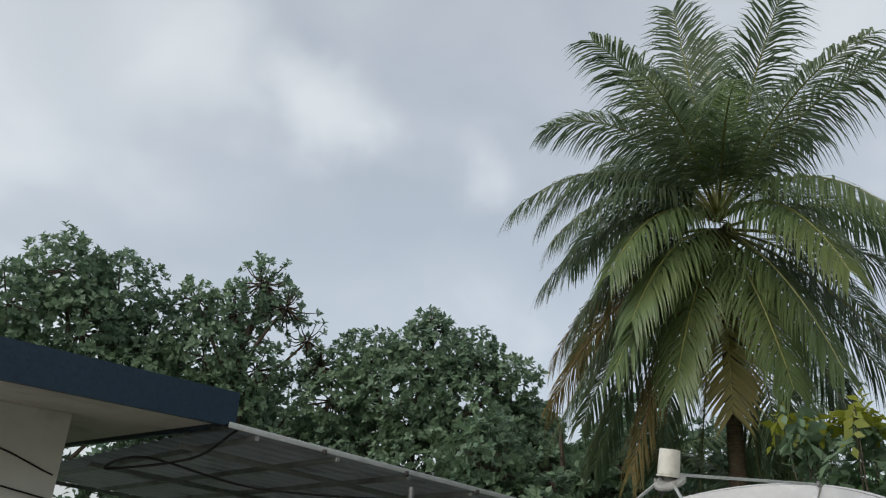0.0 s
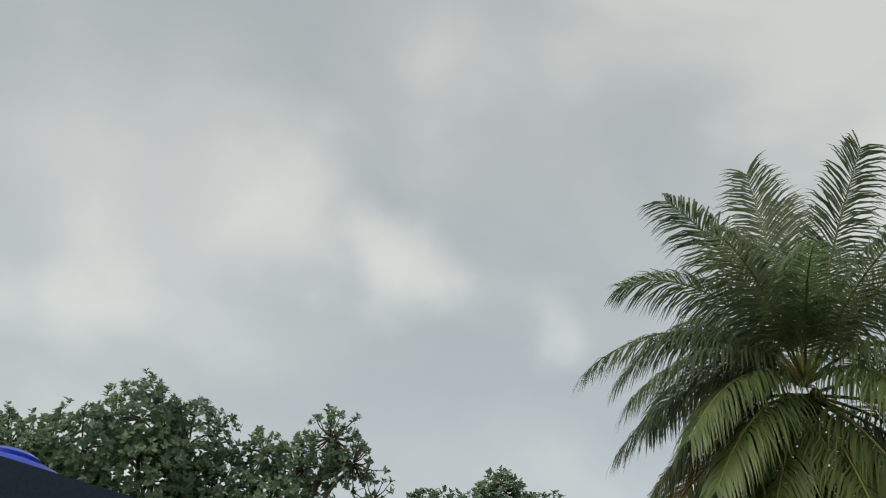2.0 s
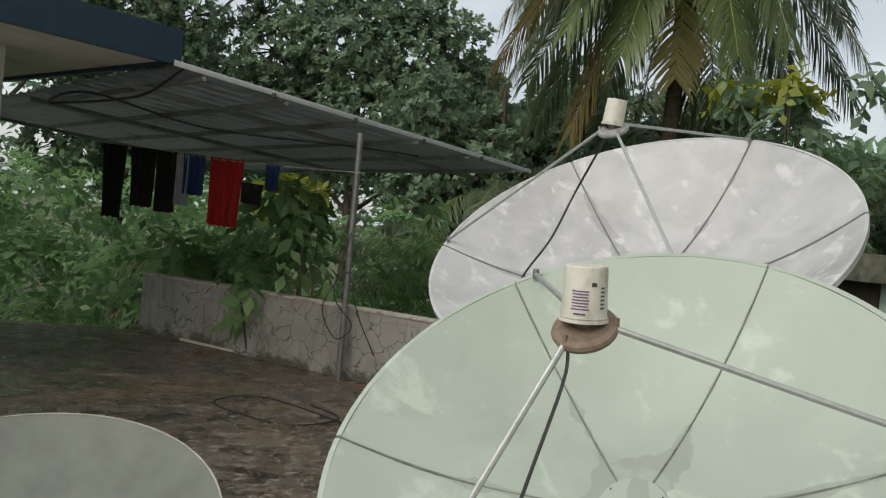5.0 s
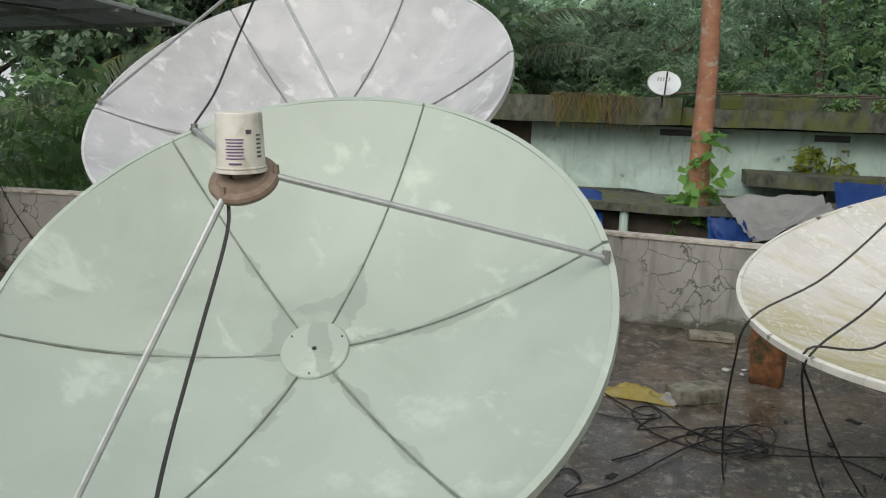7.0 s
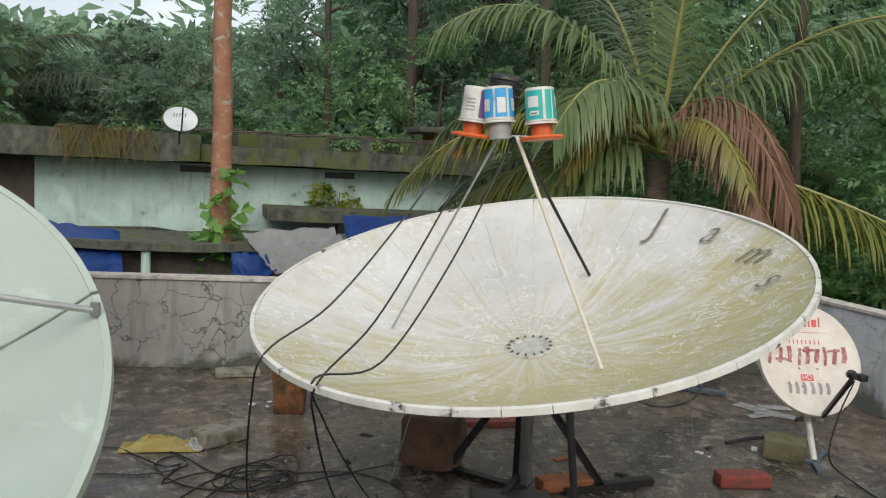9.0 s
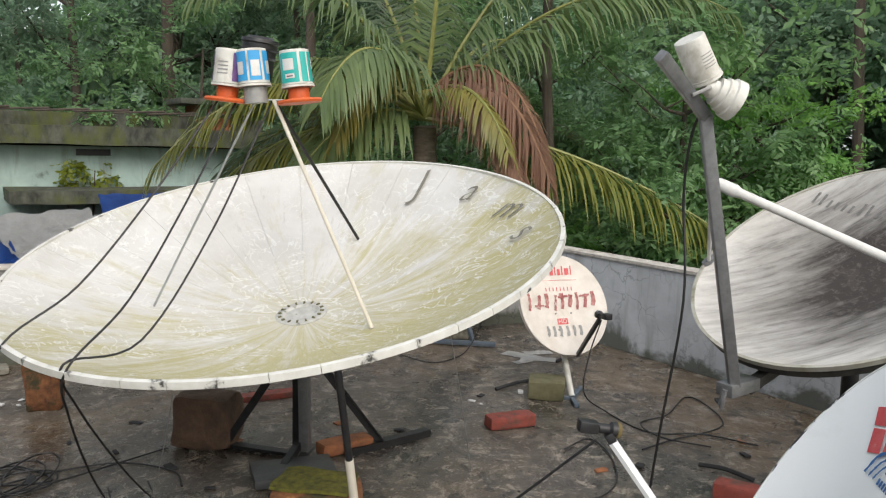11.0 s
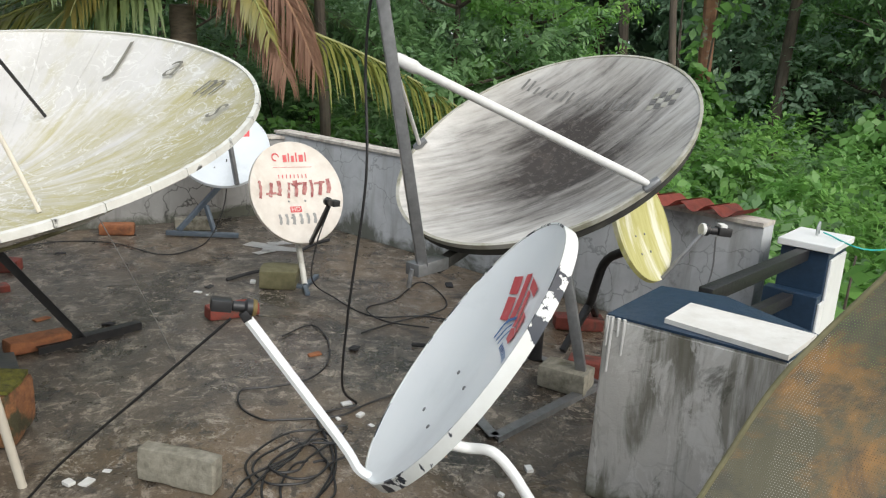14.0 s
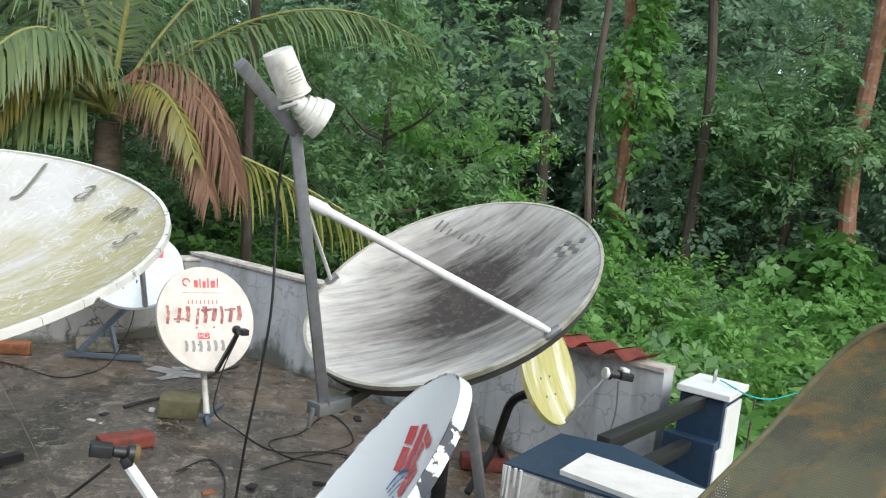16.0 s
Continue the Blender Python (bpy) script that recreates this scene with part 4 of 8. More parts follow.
CORNER, BEND, NORTH, CAP = (7.6, 0.75), (4.2, 5.2), (-2.3, 10.5), (4.62, -2.32)
bm = fresh()
prism(bm, [CORNER, BEND, NORTH, (-8.0, 10.5), (-8.0, -5.0), (2.0, -5.0), (4.62, -2.6)], -0.18, 0.0)
solid("floor", bm, M["floor"], "old wet concrete roof terrace with worn pale patches", "floor", kind="structure")
bm = fresh()
prism(bm, [(7.5, .75), (4.15, 5.15), (-2.3, 10.4), (-7.9, 10.4), (-7.9, -4.9), (1.9, -4.9), (4.5, -2.6)], -3.6, -0.184)
solid("house_wall", bm, M["house_white"], "white walls of the house under the terrace", "wall", kind="structure")


def parapet(name, a, b, mat, h, cope, label):
    ob = thing(name, (a[0], a[1], 0), label, "parapet wall", kind="structure")
    bm = fresh()
    a3, b3 = Vector((*a, 0)), Vector((*b, 0))
    d = (b3 - a3).normalized()
    n = Vector((-d.y, d.x, 0))
    prism(bm, [(p.x, p.y) for p in (a3, b3, b3 + n * 0.14, a3 + n * 0.14)], 0.002, h)
    part("plaster", bm, M[mat], ob)
    bm = fresh()
    c0, c1 = a3 - n * 0.015, b3 - n * 0.015
    prism(bm, [(p.x, p.y) for p in (c0, c1, c1 + n * 0.17, c0 + n * 0.17)], h, h + 0.022)
    for v in bm.verts:
        v.co += noise.noise_vector(v.co * 3) * 0.004
    part("coping", bm, M[cope], ob, "stained cement coping")
    bm = fresh()
    s0, s1 = a3 - n * 0.03, b3 - n * 0.03
    prism(bm, [(p.x, p.y) for p in (s0, s1, s1 + n * 0.03, s0 + n * 0.03)], 0.0, 0.055)
    part("skirting", bm, M["cracked"], ob)
    return ob


parapet("wall_east", CAP, CORNER, "parapet", 0.70, "coping", "pale blue-grey plastered parapet with hairline cracks")
for nm, a, b in (("wall_north_east", BEND, CORNER), ("wall_north", NORTH, BEND)):
    parapet(nm, b, a, "cracked", 0.66 if nm == "wall_north_east" else 0.72, "coping", "grey cracked cement parapet with a white coping")


# ---------------------------------------------------------------- dishes
def paint_can(parent, m, r, h, body, name="bucket", label="", lid=True):
    """A plastic paint bucket upside down over a receiver, its rims and print."""
    bm = fresh()
    turned(bm, [(0, h), (r * 0.90, h), (r * 0.93, h * 0.985), (r * 0.94, h * 0.96), (r, h * 0.07), (r * 1.07, h * 0.06), (r * 1.08, 0.01 * h), (r * 1.02, 0), (r * 0.96, 0), (r * 0.9, h * 0.9), (0, h * 0.92)], m, 36)
    ob = part(name, bm, M[body], parent, label)
    bm = fresh()
    turned(bm, [(r * 1.0, h * 0.105), (r * 1.05, h * 0.10), (r * 1.05, h * 0.085), (r * 1.0, h * 0.08)], m, 36)
    part("rim_band", bm, M[body], ob)
    return ob


def wrap_patch(bm, m, r0, r1, h0, h1, a0, a1, n=10, lift=0.0012):
    """A patch of print on a tapering bucket."""
    rows = []
    for k in range(n + 1):
        t = radians(a0 + (a1 - a0) * k / n)
        rows.append([bm.verts.new(m @ Vector(((r + lift) * math.cos(t), (r + lift) * math.sin(t), h))) for r, h in ((r0, h0), (r1, h1))])
    for a, b in zip(rows, rows[1:]):
        bm.faces.new((a[0], b[0], b[1], a[1]))
    return bm


def can_radius(r, h, z):
    return r + (0.94 - 1.0) * r * (z - 0.07 * h) / (0.89 * h)


def print_block(parent, m, r, h, z0, z1, a0, a1, mat, name="print", lift=0.0012):
    bm = fresh()
    wrap_patch(bm, m, can_radius(r, h, z0 * h), can_radius(r, h, z1 * h), z0 * h, z1 * h, a0, a1, 10, lift)
    return part(name, bm, M[mat], parent)


def big_dish(name, c, az, el, R, depth, start, mat, seam_mat, label, rods, feed, can_turn, foot, seam=0.0, post_r=0.05):
    """A six-panel sheet-metal dish on a post, with three feed rods and a bucket over its receiver."""
    m = axes(c, az, el)
    base = Vector((foot[0], foot[1], 0))
    ob = thing(name, base, label, "satellite dish", "large dishes on the terrace")
    for k in range(6):
        bm = fresh()
        a0 = start + 60 * k
        bowl(bm, m, R, R, depth, 0.105, 1.0, a0 + 0.16, a0 + 59.84, 14, 14, 0.004, 0.006)
        # flat folded lip at the outer edge
        p = part("panel", bm, M[mat], ob, "", m)
        bm = fresh()
        rim_ring(bm, m, R, R, 0.018, 0.03, 0.002, a0 + 0.4, a0 + 59.6, 16, 0.004)
        part("folded_rim", bm, M[mat], p)
        bm = fresh()
        t = radians(a0)
        pts = [m @ Vector((R * r * math.cos(t), R * r * math.sin(t), -depth * (1 - r * r) - 0.0125)) for r in [0.1 + 0.9 * i / 12 for i in range(13)]]
        tube(bm, pts, 0.011, 6)
        part("rib", bm, M[seam_mat], ob)
        if seam:
            bm = fresh()
            pts = [m @ Vector((R * r * math.cos(t), R * r * math.sin(t), -depth * (1 - r * r) + seam * 0.3)) for r in [0.1 + 0.9 * i / 12 for i in range(13)]]
            tube(bm, pts, seam, 6)
            part("seam_strip", bm, M[seam_mat], ob)
    bm = fresh()
    hm = m @ Matrix.Translation((0, 0, -depth * (1 - 0.105 ** 2)))
    turned(bm, [(0, 0.010), (0.118 * R, 0.009), (0.122 * R, 0.005), (0.122 * R, -0.012), (0, -0.012)], hm, 40)
    hub = part("hub_plate", bm, M[mat], ob, "round centre plate")
    for k in range(3):
        bm = fresh()
        t = radians(start + 20 + 120 * k)
        turned(bm, [(0, 0.004), (0.0025, 0.003), (0.003, 0), (0, 0)], hm @ Matrix.Translation((0.105 * R * math.cos(t), 0.105 * R * math.sin(t), 0.010)), 8)
        part("bolt", bm, M["black"], hub)
    bm = fresh()
    turned(bm, [(0, 0.003), (0.007, 0.002), (0.007, 0), (0, 0)], hm @ Matrix.Translation((0, 0, 0.0105)), 12)
    part("centre_hole", bm, M["black"], hub)
    # feed
    fm = m @ Matrix.Translation(feed)
    cast = "brown_cast" if name == "green_satellite_dish" else "grey_cast"
    bm = fresh()
    turned(bm, [(0.03, 0.022), (0.060, 0.020), (0.066, 0.012), (0.083, 0.008), (0.087, 0.0), (0.083, -0.012), (0.05, -0.020), (0.03, -0.02)], fm, 32)
    ring = part("scalar_ring", bm, M[cast], ob, "cast feed ring")
    for t in rods:
        bm = fresh()
        tr = radians(t)
        a = fm @ Vector((0.078 * math.cos(tr), 0.078 * math.sin(tr), 0.0))
        b = m @ Vector((R * 0.995 * math.cos(tr), R * 0.995 * math.sin(tr), 0.012))
        tube(bm, [a, b], 0.0085, 8)
        part("feed_rod", bm, M["galv"], ob)
        bm = fresh()
        turned(bm, [(0, 0.022), (0.012, 0.02), (0.012, -0.012), (0, -0.014)], Matrix.Translation(b), 8)
        part("rod_bolt", bm, M["grey_steel"], ob)
        bm = fresh()
        tube(bm, [a + Vector((0, 0, -.01)), a + Vector((0, 0, .028))], 0.008, 8)
        part("clamp", bm, M[cast], ob)
    cm = Matrix.Translation(fm @ Vector((0, 0, 0.025))) @ Matrix.Rotation(radians(can_turn[0]), 4, "X") @ Matrix.Rotation(radians(can_turn[1]), 4, "Y")
    bm = fresh()
    tube(bm, [fm @ Vector((0, 0, 0.0)), cm @ Vector((0, 0, 0.03))], 0.03, 16)
    part("horn", bm, M[cast], ob)
    can = paint_can(ob, cm, 0.058, 0.142, "plastic_white", "bucket", "upturned white paint bucket")
    # back: post and braces
    back = m @ Vector((0, 0, -depth - 0.02))
    bm = fresh()
    tube(bm, [(base.x, base.y, 0), (base.x, base.y, back.z - 0.22)], post_r, 16)
    post = part("post", bm, M["grey_steel"], ob)
    bm = fresh()
    bar(bm, Vector((base.x, base.y, back.z - 0.24)), back, 0.09, 0.09)
    part("tilt_bracket", bm, M["grey_steel"], ob)
    for k in range(3):
        bm = fresh()
        t = radians(90 + 120 * k)
        angle_iron(bm, (base.x + 0.45 * math.cos(t), base.y + 0.45 * math.sin(t), 0.02), (base.x + 0.04 * math.cos(t), base.y + 0.04 * math.sin(t), 0.5), 0.035)
        part("leg", bm, M["steel"], ob)
    return ob, m, can, cm, fm


g_dish, g_m, g_can, g_cm, g_fm = big_dish("green_satellite_dish", (0.882, 2.190, 1.082), -130.4, 53.1, 0.861, 0.295, 16.5, "green_dish", "green_seam",
                                    "large pale green painted six-panel satellite dish with damp marks", (12, 131, -110), (-0.035, 0.005, 0.388), (3, -3), (1.05, 2.45), seam=0.0035)
w_dish, w_m, w_can, w_cm, w_fm = big_dish("grey_white_satellite_dish", (1.686, 4.510, 1.704), -137.7, 55.5, 1.192, 0.42, 16.5, "white_dish", "white_seam",
                                    "large grey-white painted six-panel satellite dish with dark seams", (-166, 77, -46), (-0.03, 0.10, 0.59), (6, 4), (1.95, 4.85), seam=0.006)


def can_text(can, m, r, h, a0, rows, mat):
    """Rows of unreadable print."""
    for z, w, t in rows:
        print_block(can, m, r, h, z, z + t, a0 - w / 2, a0 + w / 2, mat, "printed_line")


can_text(g_can, g_cm, 0.058, 0.142, -118, [(0.56 - 0.052 * k, 44 - 3 * (k % 3), 0.022) for k in range(7)] + [(0.16, 30, 0.03)], "label_purple")
can_text(g_can, g_cm, 0.058, 0.142, -84, [(0.66, 14, 0.07)], "ink")
can_text(g_can, g_cm, 0.058, 0.142, -58, [(0.62 - 0.07 * k, 14, 0.03) for k in range(6)], "ink")



def letters(text, size, m, a, b, depth, x, y, turn, mat, parent, name="letter", shear=0.0, own=None, lift=0.003, thin=0.0):
    """Lettering laid on a dish's inner face, centred at x, y of its frame."""
    cu = bpy.data.curves.new("letters", "FONT")
    cu.body, cu.size, cu.shear, cu.align_x, cu.align_y = text, size, shear, "CENTER", "CENTER"
    cu.offset = thin
    tmp = new("letters", cu)
    me = bpy.data.meshes.new_from_object(tmp)
    bpy.data.objects.remove(tmp)
    bm = fresh()
    bm.from_mesh(me)
    bpy.data.meshes.remove(me)
    bmesh.ops.triangulate(bm, faces=bm.faces[:])
    bmesh.ops.subdivide_edges(bm, edges=bm.edges[:], cuts=1)
    c, s = math.cos(radians(turn)), math.sin(radians(turn))
    for v in bm.verts:
        u, w = v.co.x, v.co.y
        v.co = on_bowl(m, a, b, depth, x + u * c - w * s, y + u * s + w * c, lift)
    return part(name, bm, M[mat], parent, "", own)


def patch(m, a, b, depth, pts, mat, parent, name="print", own=None, lift=0.003, cuts=2):
    """A printed patch on a dish's inner face, from its outline in the dish's frame."""
    bm = fresh()
    f = bm.faces.new([bm.verts.new((x, y, 0)) for x, y in pts])
    bmesh.ops.triangulate(bm, faces=[f])
    bmesh.ops.subdivide_edges(bm, edges=bm.edges[:], cuts=cuts)
    for v in bm.verts:
        v.co = on_bowl(m, a, b, depth, v.co.x, v.co.y, lift)
    bmesh.ops.recalc_face_normals(bm, faces=bm.faces[:])
    return part(name, bm, M[mat], parent, "", own)


def stroke(m, a, b, depth, pts, w, mat, parent, name="print", own=None, lift=0.003):
    """A brush stroke along points of the dish's frame."""
    p = [Vector((x, y, 0)) for x, y in pts]
    p = smooth_line(p, 5)
    bm = fresh()
    rows = []
    for i, q in enumerate(p):
        d = (p[min(i + 1, len(p) - 1)] - p[max(i - 1, 0)]).normalized()
        n = Vector((-d.y, d.x, 0)) * w * 0.5 * (0.75 + 0.5 * noise.noise(q * 90 + Vector((0, 0, 3))))
        rows.append([bm.verts.new(on_bowl(m, a, b, depth, *(q + n * k).xy, lift)) for k in (-1, 0, 1)])
    for r, t in zip(rows, rows[1:]):
        bm.faces.new((r[0], t[0], t[1], r[1]))
        bm.faces.new((r[1], t[1], t[2], r[2]))
    return part(name, bm, M[mat], parent, "", own)


# the big shallow petal dish
j_m = axes((3.615, 1.455, 1.137), 169.3, 74.3)
JR, JD = 1.197, 0.375
j_dish = thing("petal_satellite_dish", (3.93, 1.53, 0), "very large white petal dish yellowed by algae on an iron tripod", "satellite dish", "large dishes on the terrace")
for k in range(24):
    bm = fresh()
    bowl(bm, j_m, JR, JR, JD, 0.085, 1.0, 15 * k + 0.04, 15 * k + 14.96, 14, 4, 0.003, 0.012)
    part("petal", bm, M["jams"], j_dish, "", j_m)
    bm = fresh()
    t = radians(15 * k)
    pts = [j_m @ Vector((JR * r * math.cos(t), JR * r * math.sin(t), -JD * (1 - r * r) - 0.022)) for r in [0.08 + 0.92 * i / 10 for i in range(11)]]
    tube(bm, pts, 0.0075, 6)
    part("rib", bm, M["jrim"], j_dish)
    for q in range(2):
        bm = fresh()
        rim_ring(bm, j_m, JR - 0.006, JR - 0.006, 0.018, 0.024, 0.006, 15 * k + 7.5 * q + 0.06, 15 * k + 7.5 * q + 7.44, 4, 0.004)
        part("rim_clip", bm, M["jrim"], j_dish, "", j_m)
for rr, zz in ((0.36, 0), (0.68, 0)):
    bm = fresh()
    pts = [j_m @ Vector((JR * rr * math.cos(radians(a)), JR * rr * math.sin(radians(a)), -JD * (1 - rr * rr) - 0.034)) for a in range(0, 365, 5)]
    tube(bm, pts, 0.007, 6, False)
    part("hoop", bm, M["mossy_block"], j_dish)
bm = fresh()
hm = j_m @ Matrix.Translation((0, 0, -JD))
turned(bm, [(0.0, 0.0), (0.075, 0.002), (0.085, 0.012), (0.110, 0.013), (0.118, 0.008), (0.118, -0.02), (0, -0.02)], hm, 40)
hub = part("hub_plate", bm, M["hub_dirty"], j_dish, "dirty round hub plate")
for k in range(16):
    bm = fresh()
    t = radians(22.5 * k)
    box(bm, (-0.008, -0.004, 0), (0.008, 0.004, 0.006), hm @ Matrix.Translation((0.098 * math.cos(t), 0.098 * math.sin(t), 0.0125)) @ Matrix.Rotation(t, 4, "Z"))
    part("hub_screw", bm, M["mossy_block"], hub)
for ch, x, y, turn in (("J", 0.154, 1.031, 14), ("a", 0.488, 0.942, -8), ("m", 0.777, 0.722, -28), ("s", 0.925, 0.475, -46)):
    letters(ch, 0.235 if ch == "J" else 0.20, j_m, JR, JR, JD, x, y, turn, "grey_ink", j_dish, "painted_letter", 0.35, j_m, 0.016, -0.0016)
# receivers: a plate with three horns under three buckets
j_ring = j_m @ Vector((-0.06, 0.08, 0.60))
for end, mt, r in (((0.454, -0.153), "pvc", 0.009), ((-0.585, -0.284), "galv", 0.0055), ((-0.039, 0.654), "steel", 0.008)):
    bm = fresh()
    e = on_bowl(j_m, JR, JR, JD, *end, 0.005)
    d = (e - j_ring)
    tube(bm, [j_ring + Vector((d.x * 0.08, d.y * 0.08, 0)), e], r, 8)
    part("feed_rod", bm, M[mt], j_dish)
right = Vector((0.19, -0.98, 0.0))
ahead = Vector((0.98, 0.19, 0.0))
bm = fresh()
bar(bm, j_ring - right * 0.19, j_ring + right * 0.19, 0.03, 0.006)
part("feed_plate", bm, M["galv"], j_dish)
for off, fw, tilt, body, pr, horn, lbl in ((-0.165, 0.0, 5, "plastic_white", "label_purple", "orange", "white bucket with purple print"), (-0.035, -0.02, -6, "label_blue", "plastic_white", "grey_cast", "blue printed bucket"), (0.15, -0.02, -7, "label_teal", "plastic_white", "orange", "teal and white bucket")):
    p0 = j_ring + right * off + ahead * fw
    fm = Matrix.Translation(p0) @ Matrix.Rotation(radians(tilt), 4, ahead) @ Matrix.Rotation(radians(-90 + 11), 4, "Z")
    bm = fresh()
    turned(bm, [(0, -0.012), (0.092, -0.012), (0.096, -0.004), (0.09, 0.004), (0.045, 0.008), (0.045, 0.05), (0, 0.05)], fm, 28) if horn == "orange" else turned(bm, [(0, -0.015), (0.05, -0.015), (0.05, 0.05), (0, 0.05)], fm, 20)
    part("horn", bm, M[horn], j_dish, "orange feed horn" if horn == "orange" else "grey feed horn")
    cm = fm @ Matrix.Translation((0, 0, 0.052))
    r, h = 0.066, 0.155
    can = paint_can(j_dish, cm, r, h, "plastic_white", "bucket", lbl)
    for a0 in (-100, 20, 140):
        if body == "plastic_white":
            print_block(can, cm, r, h, 0.14, 0.9, a0 - 82, a0 - 48, pr, "print")
            can_text(can, cm, r, h, a0, [(0.62 - 0.1 * k, 42, 0.035) for k in range(4)], "wire")
        elif body == "label_blue":
            print_block(can, cm, r, h, 0.15, 0.93, a0 - 54, a0 + 2, body, "print")
            print_block(can, cm, r, h, 0.15, 0.93, a0 + 10, a0 + 56, body, "print")
            print_block(can, cm, r, h, 0.32, 0.66, a0 - 42, a0 - 12, "litter", "print", 0.0024)
            print_block(can, cm, r, h, 0.26, 0.68, a0 + 18, a0 + 50, "litter", "print", 0.0024)
        else:
            print_block(can, cm, r, h, 0.13, 0.92, a0 - 46, a0 + 30, body, "print")
            print_block(can, cm, r, h, 0.13, 0.92, a0 + 40, a0 + 66, body, "print")
            print_block(can, cm, r, h, 0.46, 0.76, a0 - 30, a0 + 14, "litter", "print", 0.0024)
            print_block(can, cm, r, h, 0.24, 0.36, a0 - 22, a0 + 14, "litter", "print", 0.0024)
            print_block(can, cm, r, h, 0.28, 0.31, a0 - 16, a0 + 8, "ink", "printed_line", 0.0032)
bm = fresh()
lid_m = Matrix.Translation(j_ring + ahead * 0.16 - right * 0.06 + Vector((0, 0, 0.27))) @ Matrix.Rotation(radians(8), 4, "X")
turned(bm, [(0, 0.012), (0.055, 0.012), (0.062, 0.004), (0.080, 0.0), (0.083, -0.014), (0.076, -0.02), (0.076, -0.04), (0.082, -0.044), (0.075, -0.05), (0.074, -0.075), (0.080, -0.08), (0.073, -0.086), (0.068, -0.20), (0, -0.20)], lid_m, 28)
part("bucket", bm, M["black"], j_dish, "black bucket with a lid")
# tripod
top = j_m @ Vector((0, 0, -JD - 0.03))
foot = Vector((3.93, 1.53, 0))
for nm, a, b, w in (("post", (3.93, 1.53, 0.05), (3.93, 1.53, top.z - 0.02), 0.06), ("post_sleeve", (3.90, 1.49, 0.05), (3.87, 1.49, top.z - 0.05), 0.05)):
    bm = fresh()
    bar(bm, a, b, w, w, (1, 0, 0), 0.004)
    part(nm, bm, M["steel" if nm == "post" else "grey_steel"], j_dish)
bm = fresh()
bar(bm, (3.93, 1.53, top.z - 0.10), top - (top - Vector((3.93, 1.53, top.z - 0.10))) * 0.22, 0.10, 0.06)
part("tilt_bracket", bm, M["steel"], j_dish)
for a, b in (((3.91, 1.94, 0.03), (3.90, 1.56, 0.60)), ((4.16, 1.16, 0.03), (3.93, 1.50, 0.60)), ((3.62, 1.52, 0.03), (3.9, 1.52, 0.1))):
    bm = fresh()
    angle_iron(bm, a, b, 0.034)
    part("brace", bm, M["steel"], j_dish)
for a, b in (((4.00, 1.32, 0.03), (4.40, 0.985, 0.035)), ((3.90, 1.55, 0.03), (3.93, 2.12, 0.035)), ((3.98, 1.5, 0.03), (3.42, 1.44, 0.03))):
    bm = fresh()
    angle_iron(bm, a, b, 0.05)
    part("foot_bar", bm, M["steel"], j_dish)
bm = fresh()
bar(bm, (3.58, 1.62, 0.035), (3.78, 1.30, 0.035), 0.24, 0.04)
part("foot_plate", bm, M["slate"], j_dish)
pipe_top = Vector((2.60, 0.86, 0.87))
solid("prop_pipe", tube(fresh(), [(2.877, 0.85, 0.0), Vector((2.877, 0.85, 0)).lerp(pipe_top, 0.62)], 0.0145, 14), M["pvc"], "ivory plastic pipe propping the big dish", "pipe")
mid = Vector((2.877, 0.85, 0)).lerp(pipe_top, 0.62)
solid("prop_bar", tube(fresh(), [mid - (pipe_top - mid) * 0.12, pipe_top], 0.0125, 12), M["steel"], "black iron bar set in a plastic pipe under the dish", "bar")


# the mouldy grey offset dish
h_m = axes((4.014, -0.951, 1.140), 135.9, 59.1)
HA, HB, HD = 0.640, 0.736, 0.15
h_dish = thing("grey_offset_dish", (3.95, -1.1, 0), "grey offset dish blackened by mould with a long feed arm", "satellite dish")
bm = fresh()
bowl(bm, h_m, HA, HB, HD, 0.0, 1.0, 0, 360, 24, 96, 0.018, 0.004)
bmesh.ops.remove_doubles(bm, verts=bm.verts[:], dist=0.0002)
part("reflector", bm, M["mould"], h_dish, "", h_m)
bm = fresh()
rim_ring(bm, h_m, HA - 0.002, HB - 0.002, 0.014, 0.026, 0.004, 0, 360, 96, -0.006)
part("rolled_rim", bm, M["mould_rim"], h_dish, "mossy rolled rim", h_m)
bm = fresh()
bowl(bm, h_m @ Matrix.Translation((0, 0, -0.035)), HA * 0.985, HB * 0.985, HD, 0.0, 1.0, 0, 360, 12, 72, 0.03)
bmesh.ops.remove_doubles(bm, verts=bm.verts[:], dist=0.0002)
part("back_shell", bm, M["mould_back"], h_dish, "", h_m)
# worn maker's lettering as plain bars, and a chequered mark
for k, (x, w, hgt) in enumerate(((-0.44, 0.045, 0.085), (-0.37, 0.045, 0.055), (-0.30, 0.045, 0.055), (-0.22, 0.045, 0.085), (-0.14, 0.045, 0.055), (-0.07, 0.045, 0.055), (0.01, 0.055, 0.085), (0.09, 0.045, 0.055), (0.155, 0.03, 0.075))):
    for q in (0.0, w - 0.012):
        patch(h_m, HA, HB, HD, [(x + q, 0.415), (x + q + 0.012, 0.415), (x + q + 0.02, 0.415 + hgt * 0.85), (x + q + 0.008, 0.415 + hgt * 0.85)], "worn_ink", h_dish, "worn_letter_bar", h_m, cuts=0)
